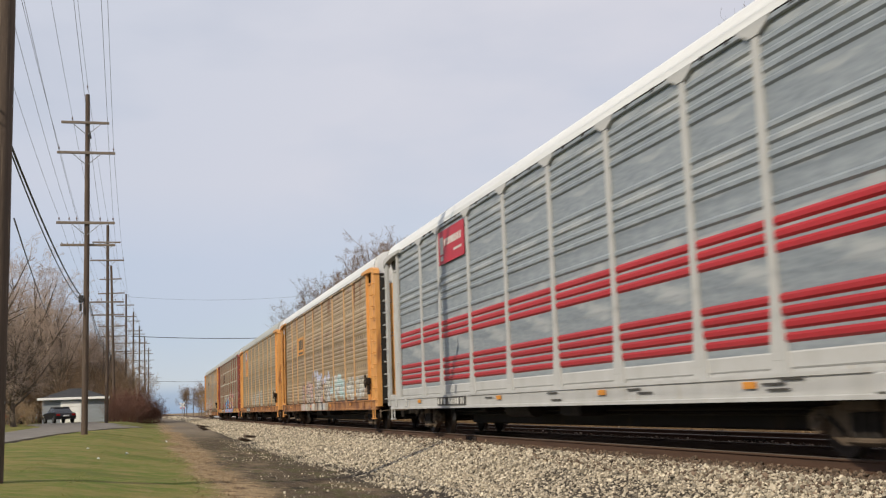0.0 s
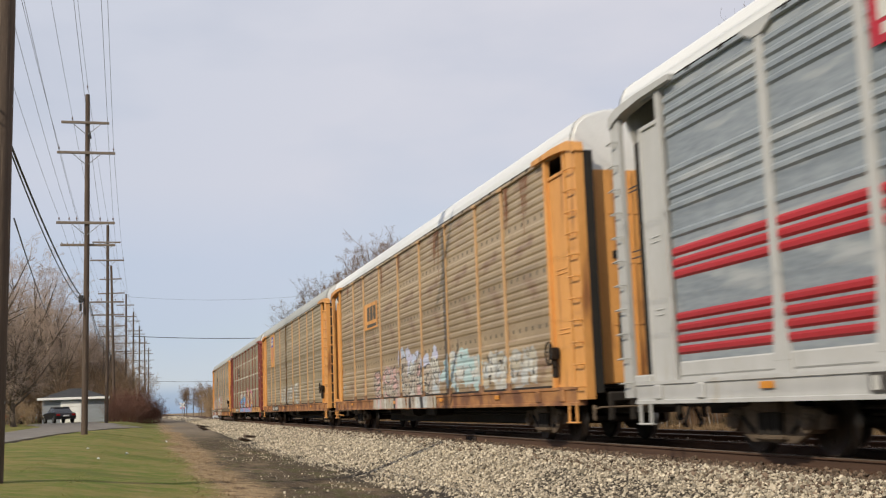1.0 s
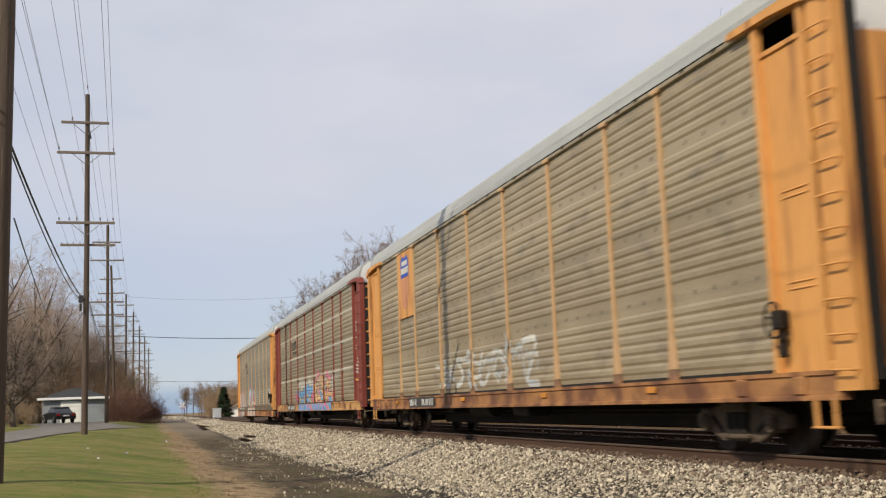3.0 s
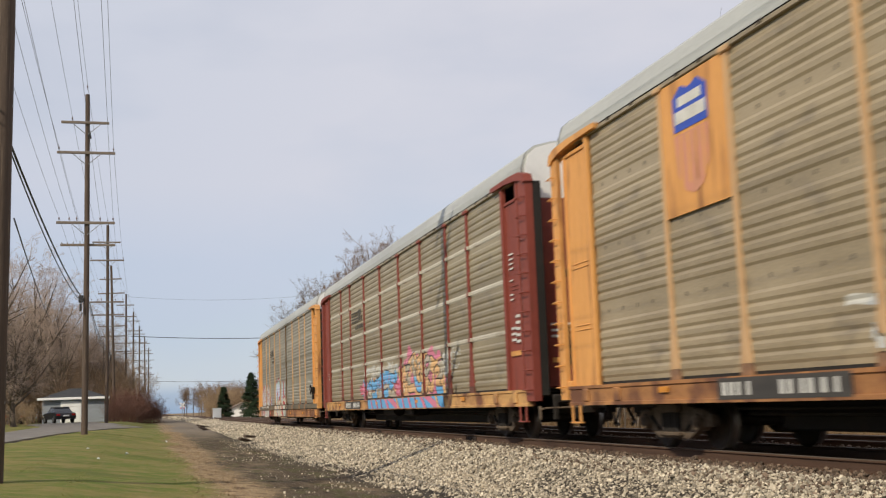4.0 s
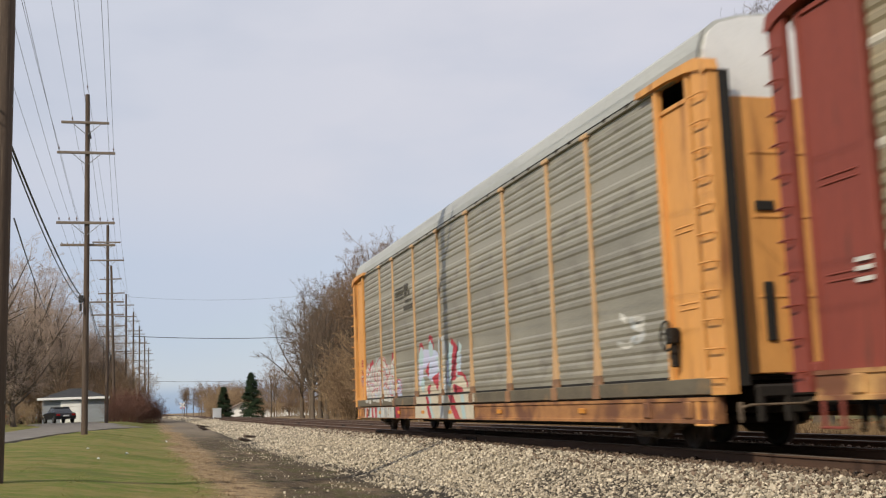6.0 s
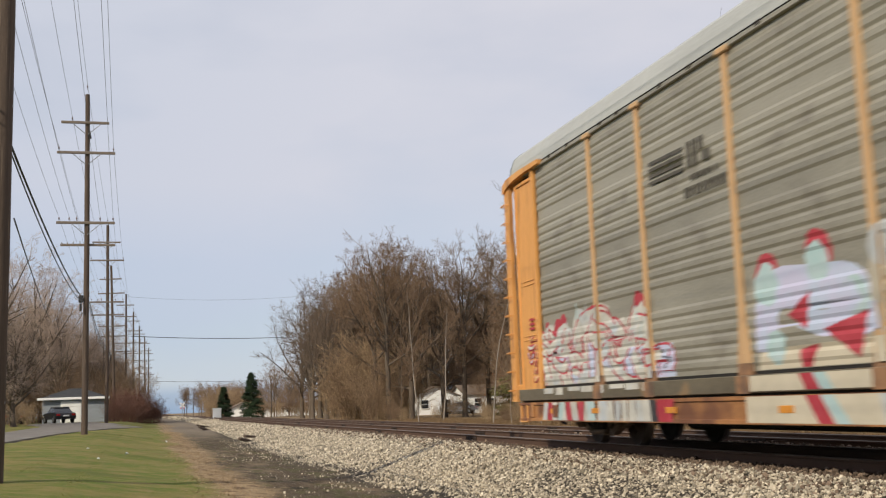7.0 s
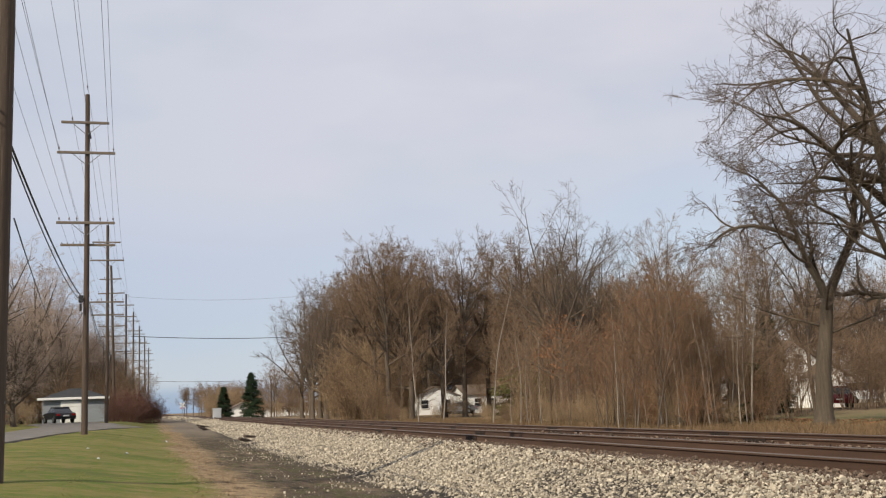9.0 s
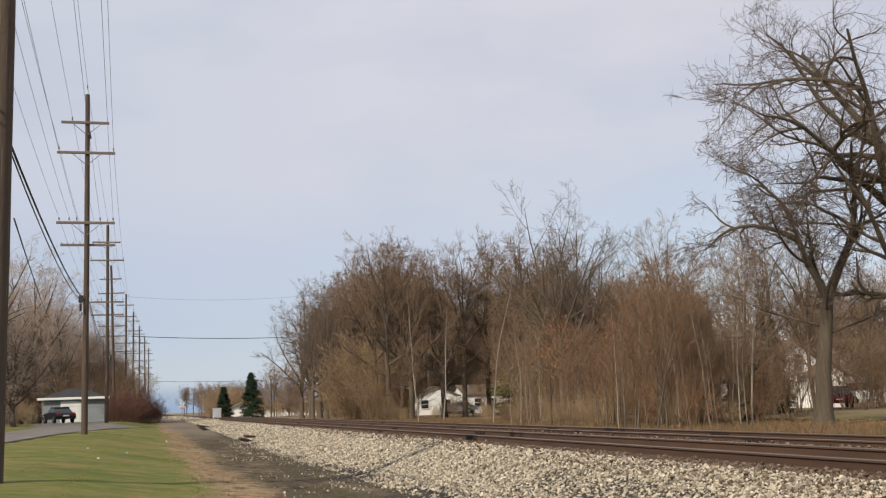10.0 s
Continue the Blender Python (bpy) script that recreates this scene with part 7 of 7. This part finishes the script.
def garage():
    x0, x1, y0, y1, z = -9.55, -3.85, 112, 118.5, .38
    g = thing("garage", "low grey-blue garage with a white door and dark hip roof", "garage", pose(0, 0, z - .15))
    b = Build().box((x0, y0, 0), (x1, y1, 2.35))
    part("wall", b.mesh("wall", M["siding_blue"]), g)
    r = Build()
    o, mx = .4, (y1 - y0) / 2
    vs = [(x0 - o, y0 - o, 2.38), (x1 + o, y0 - o, 2.38), (x1 + o, y1 + o, 2.38), (x0 - o, y1 + o, 2.38), ((x0 + x1) / 2 - .6, y0 + mx, 3.35), ((x0 + x1) / 2 + .6, y0 + mx, 3.35)]
    r.add(vs, [(0, 1, 5, 4), (1, 2, 5), (2, 3, 4, 5), (3, 0, 4), (0, 3, 2, 1)])
    part("roof", r.mesh("roof", M["shingle"]), g)
    f = Build().box((x0 - o - .03, y0 - o - .04, 2.22), (x1 + o + .03, y0 - o, 2.44), 0, .01)
    part("fascia", f.mesh("fascia", M["siding"]), g, "white fascia board")
    d = Build().box((-7.9, y0 - .08, .05), (-6.0, y0 - .02, 2.05), 0, .02)
    door = part("garage_door", d.mesh("garage_door", M["door_white"]), g, "white panelled garage door")
    for k in range(4):
        p = Build().box((-7.82, y0 - .10, .12 + .48 * k), (-6.08, y0 - .08, .52 + .48 * k), 0, .02)
        part("door_panel", p.mesh("door_panel", M["door_white"]), door)


def parked_car(label, x, y, turn, paint, kind="sedan"):
    z = base_z(x, y) + .03
    c = thing("parked_car", label, "car", pose(x, y, z, 0, 0, turn))
    if kind == "sedan":
        low = [(-2.25, .35), (-2.28, .62), (-2.1, .88), (-1.5, .96), (1.0, .93), (1.75, .84), (2.2, .66), (2.25, .35)]
        top = [(-1.55, .95), (-1.0, 1.34), (-.2, 1.43), (.35, 1.38), (1.05, .93)]
    elif kind == "hatch":
        low = [(-2.1, .35), (-2.15, .7), (-2.1, .98), (-1.4, 1.0), (.9, .96), (1.7, .86), (2.05, .66), (2.1, .35)]
        top = [(-2.0, .98), (-1.7, 1.42), (-.4, 1.5), (.2, 1.44), (1.0, .96)]
    else:
        low = [(-2.4, .4), (-2.45, 1.0), (-2.4, 1.15), (1.4, 1.12), (2.1, .95), (2.4, .75), (2.42, .4)]
        top = [(-2.38, 1.13), (-2.3, 1.85), (.5, 1.9), (.9, 1.8), (1.7, 1.12)]
    b = Build()
    n = len(low)
    vs = [(s * w, yy * f, zz) for s, w, f in ((-1, .80, .985), (-1, .89, 1.0), (1, .89, 1.0), (1, .80, .985)) for yy, zz in low]
    fs = [(k * n + i, k * n + (i + 1) % n, (k + 1) * n + (i + 1) % n, (k + 1) * n + i) for k in range(3) for i in range(n)] + [tuple(range(n))[::-1], tuple(range(3 * n, 4 * n))]
    b.add(vs, fs, 0, False)
    part("body", b.mesh("body", paint), c)
    g = Build()
    m = len(top)
    tw = [.80 if zz < 1.2 else .64 for _, zz in top]
    vs = [(-w, yy, zz) for w, (yy, zz) in zip(tw, top)] + [(w, yy, zz) for w, (yy, zz) in zip(tw, top)]
    g.add(vs, [(i, i + 1, m + i + 1, m + i) for i in range(m - 1)] + [tuple(range(m))[::-1], tuple(range(m, 2 * m))], 0)
    part("cabin_glass", g.mesh("cabin_glass", M["glass"]), c, "dark cabin windows")
    r = Build()
    a = [p for p in top if p[1] > 1.25]
    r.box((-.66, a[0][0] - .02, a[0][1] - .02), (.66, a[-1][0] + .02, max(p[1] for p in a) + .03), 0, .03)
    part("roof_panel", r.mesh("roof_panel", paint), c)
    for yy in (low[0][0] * .62, low[-1][0] * .62):
        for s in (-1, 1):
            t = Build()
            t.lathe([(.0, s * .90), (.17, s * .90), (.2, s * .92), (.31, s * .92), (.33, s * .88), (.33, s * .72), (.2, s * .72)], n=18)
            w = part("wheel", t.mesh("wheel", M["tyre"]), c, "", pose(0, yy, .33))
            k = Build().lathe([(.0, s * .925), (.12, s * .93), (.19, s * .915)], n=14)
            part("rim", k.mesh("rim", M["hub"]), w)
    for s in (-1, 1):
        t = Build().box((s * .52, low[0][0] - .03, .66), (s * .84, low[0][0] + .1, .84), 0, .02)
        part("tail_lamp", t.mesh("tail_lamp", M["lamp_red"]), c)
        t = Build().box((s * .5, low[-1][0] - .15, .58), (s * .82, low[-1][0] + .02, .72), 0, .02)
        part("headlight", t.mesh("headlight", M["lamp_clear"]), c)
    q = Build().box((-.26, low[0][0] - .045, .6), (.26, low[0][0] - .02, .72), 0, .005)
    part("number_plate", q.mesh("number_plate", M["sign_white"]), c)
    return c


def far_things():
    # white cabinet, small house, crossing signs far down the line
    b = Build().box((-.6, -.5, 0), (.6, .5, 1.45), 0, .03).box((-.66, -.56, 1.42), (.66, .56, 1.52), 0, .03)
    c = thing("signal_cabinet", "pale grey steel signal cabinet beside the track", "cabinet", pose(10.1, 168, base_z(10.1, 168) + .02))
    part("case", b.mesh("case", M["cabinet"]), c)
    d = Build().box((-.5, -.53, .15), (-.03, -.5, 1.3), 0, .01).box((.03, -.53, .15), (.5, -.5, 1.3), 0, .01)
    part("cabinet_door", d.mesh("cabinet_door", M["cabinet"]), c)
    for x, y in ((8.0, 262),):
        s = thing("crossing_sign", "distant white and red railway crossing sign on a post", "sign", pose(x, y, base_z(x, y)))
        p = Build().tube((0, 0, -.2), (0, 0, 3.2), .06, n=8)
        part("post", p.mesh("post", M["galv"]), s)
        k = Build()
        for t in (-45, 45):
            k.box((-.75, -.06, -.16), (.75, -.03, .16), 0, .01, pose(0, 0, 2.75, 0, t, 0))
        part("crossbuck", k.mesh("crossbuck", M["sign_white"]), s)
        k = Build().tube((-.35, -.1, 2.1), (-.35, -.2, 2.1), .16, n=12).tube((.35, -.1, 2.1), (.35, -.2, 2.1), .16, n=12)
        part("flasher", k.mesh("flasher", M["sign_red"]), s)
    gable_house("small white house far beyond the trees", 18.2, 222, 5.5, 7, 1.7, 3.0, M["siding"], M["shingle_brown"], [(0, 1.3, .8, .9)])
    gable_house("long white trailer home beyond the trees", 26.5, 218, 11, 5, 1.9, 2.5, M["siding"], M["shingle_brown"], [(-3, 1.3, .9, .7), (0, 1.3, .9, .7), (3, 1.3, .9, .7)], "x")
    gable_house("white trailer home behind bare trees", 34.5, 205, 9, 5, 2.0, 2.7, M["siding"], M["shingle_brown"], [(-2.4, 1.4, .9, .7), (1.6, 1.4, .9, .7)], "x")
    gable_house("white gabled house seen through bare trees", 34.4, 137, 5.6, 9, 2.4, 3.5, M["siding"], M["shingle_brown"], [(-1.4, 1.4, .9, 1.0), (1.4, 1.4, .9, 1.0)], "y", 0, (0, 0))
    gable_house("white house with brown roof behind bare trees", 42.0, 138, 6.4, 7, 2.5, 3.6, M["siding"], M["shingle_brown"], [(-1.6, 1.4, .9, 1.0), (.4, 1.4, .8, 1.0)], "x")
    gable_house("white house half hidden by thickets", 52.0, 130, 9, 7, 2.5, 4.0, M["siding"], M["shingle_brown"], [(-2.6, 1.4, .9, 1.0), (0, 1.4, .9, 1.0), (2.6, 1.4, .9, 1.0)], "x")
    gable_house("tall white gabled house behind the oak", 48.6, 80, 4.6, 8, 3.6, 5.2, M["siding"], M["shingle_brown"], [(.3, 3.9, .6, .7), (-1.0, 1.7, .8, 1.2), (1.1, 1.7, .8, 1.2)])
    gable_house("low white annexe behind the oak", 50.6, 77, 2.6, 5, 2.6, 3.5, M["siding"], M["shingle_brown"], [])
    gable_house("pale cream house behind bare branches", 71.5, 92, 8, 8, 3.6, 5.6, M["siding_cream"], M["shingle_brown"], [(-2, 2.0, .9, 1.2), (1.5, 2.0, .9, 1.2)])
    parked_car("dark red hatchback parked on the grass", 46.9, 68.5, -28, M["car_red"], "hatch")
    parked_car("white van parked by the house", 62, 88, 0, M["car_white"], "van")
    parked_car("silver-blue car parked beside a white house", 36.9, 131, 62, M["car_silver"])
    parked_car("white car parked behind the thickets", 44.5, 131, 60, M["car_white"], "hatch")
    parked_car("black car parked before the garage", -7.75, 107.8, 20, M["car_black"])
    parked_car("dark car parked by the hedge", -12.3, 110, 20, M["car_black"])


def clutter():
    rnd = random.Random(4)
    for x, y, s in ((-.55, 33.5, .09), (-1.75, 36.5, .05), (-1.2, 30.5, .05), (.9, 52, .08)):
        b = Build()
        n = 7
        vs = [(s * math.cos(2 * math.pi * k / n) * rnd.uniform(.5, 1.1), s * math.sin(2 * math.pi * k / n) * rnd.uniform(.5, 1.1), rnd.uniform(0, s * .7)) for k in range(n)]
        b.add(vs + [(0, 0, s * .8)] + [(u, v, w - .006) for u, v, w in vs], [(k, (k + 1) % n, n) for k in range(n)] + [tuple(range(n + 1, 2 * n + 1))])
        thing("litter_scrap", "crumpled pale scrap of litter on the grass", "litter", pose(x, y, ground_z(x, y) + .01), b.mesh("litter_scrap", M["paper"]), group="litter on the verge")
    for x, y, ln, turn in ((4.75, 55, 1.9, 62), (4.1, 84, 2.4, 70), (5.2, 57.5, 1.1, 40), (5.0, 12.9, .75, -80), (4.6, 92, 2.2, 50)):
        b = Build().box((-ln / 2, -.09, -.03), (ln / 2, .09, .10 if ln > 1 else 0.0), 0, .03)
        thing("old_tie" if ln > 1 else "broken_plank", "weathered broken piece of tie lying on the ballast", "timber", pose(x, y, base_z(x, y) + .07, 0, 8, turn), b.mesh("old_tie", M["tie"]), group="old timber by the track")


def field(name, label, category, m, n, x0, x1, y0, y1, h0, h1, wide, seed, lean=.5, keep=None, heap=0.0):
    """Many thin blades or leaves as one object."""
    rng = np.random.default_rng(seed)
    X, Y = rng.uniform(x0, x1, n), y0 + (y1 - y0) * rng.uniform(0, 1, n) ** 1.4
    if keep is not None:
        k = keep(X, Y, rng)
        X, Y = X[k], Y[k]
        n = len(X)
    Z = np.array([ground_z(a, c) for a, c in zip(X, Y)])
    H = rng.uniform(h0, h1, n)
    a = rng.uniform(0, 2 * np.pi, n)
    w = np.stack([np.cos(a), np.sin(a), np.zeros(n)], -1) * (wide * rng.uniform(.6, 1.3, n))[:, None]
    tip = np.stack([rng.normal(0, lean, n) * H, rng.normal(0, lean, n) * H, H], -1)
    P = np.stack([X, Y, Z - .01 + heap * rng.uniform(0, 1, n)], -1)
    V = np.stack([P - w, P + w, P + tip], 1).reshape(-1, 3)
    bulk(name, V, np.arange(3 * n).reshape(-1, 3), m, label, category)


garage()
far_things()
clutter()
field("grass", "short green grass on the mown verge", "grass", M["blade"], 110000, -7, 1.5, 13, 58, .006, .017, .012, 1, .5, lambda X, Y, r: (X < .6 + r.normal(0, .35, len(X))) & (X > -2.8 - Y * .075 + r.normal(0, .9, len(X))))
field("dry_litter", "dry leaves and stalks between grass and cinders", "leaf litter", M["straw"], 34000, .2, 2.6, 12, 75, .012, .045, .013, 2, 1.6, lambda X, Y, r: np.abs(X - 1.45) < r.normal(.45, .3, len(X)))
field("dry_weeds", "dry straw-coloured weeds along the edge of the wood", "weeds", M["weed"], 45000, 16.2, 24, 24, 110, .05, .34, .014, 3, .45)
field("leaf_litter", "fallen russet leaves at the edge of the wood", "leaf litter", M["leaf_dry"], 22000, 16.5, 30, 26, 70, .02, .06, .05, 4, 1.5)


def hung_leaves():
    """Dry leaves that still hang in the thickets and saplings."""
    rng = np.random.default_rng(9)
    V = []
    for k in range(46):
        y = rng.uniform(40, 66)
        c = np.array([19.5 + rng.uniform(0, 1) * (2 + (y - 40) * .35), y, rng.uniform(.8, 5.2)])
        n = rng.integers(40, 150)
        P = c + rng.normal(0, 1, (n, 3)) * rng.uniform(.3, .8) * np.array([1, 1, .8])
        P[:, 2] = np.maximum(P[:, 2], -.3)
        a = rng.normal(0, .05, (n, 3))
        b = rng.normal(0, .05, (n, 3))
        V.append(np.stack([P, P + a, P + b], 1).reshape(-1, 3))
    V = np.concatenate(V)
    bulk("hung_leaves", V, np.arange(len(V)).reshape(-1, 3), M["leaf_dry"], "dry russet leaves still hanging in the thickets", "leaves")


hung_leaves()

motions()
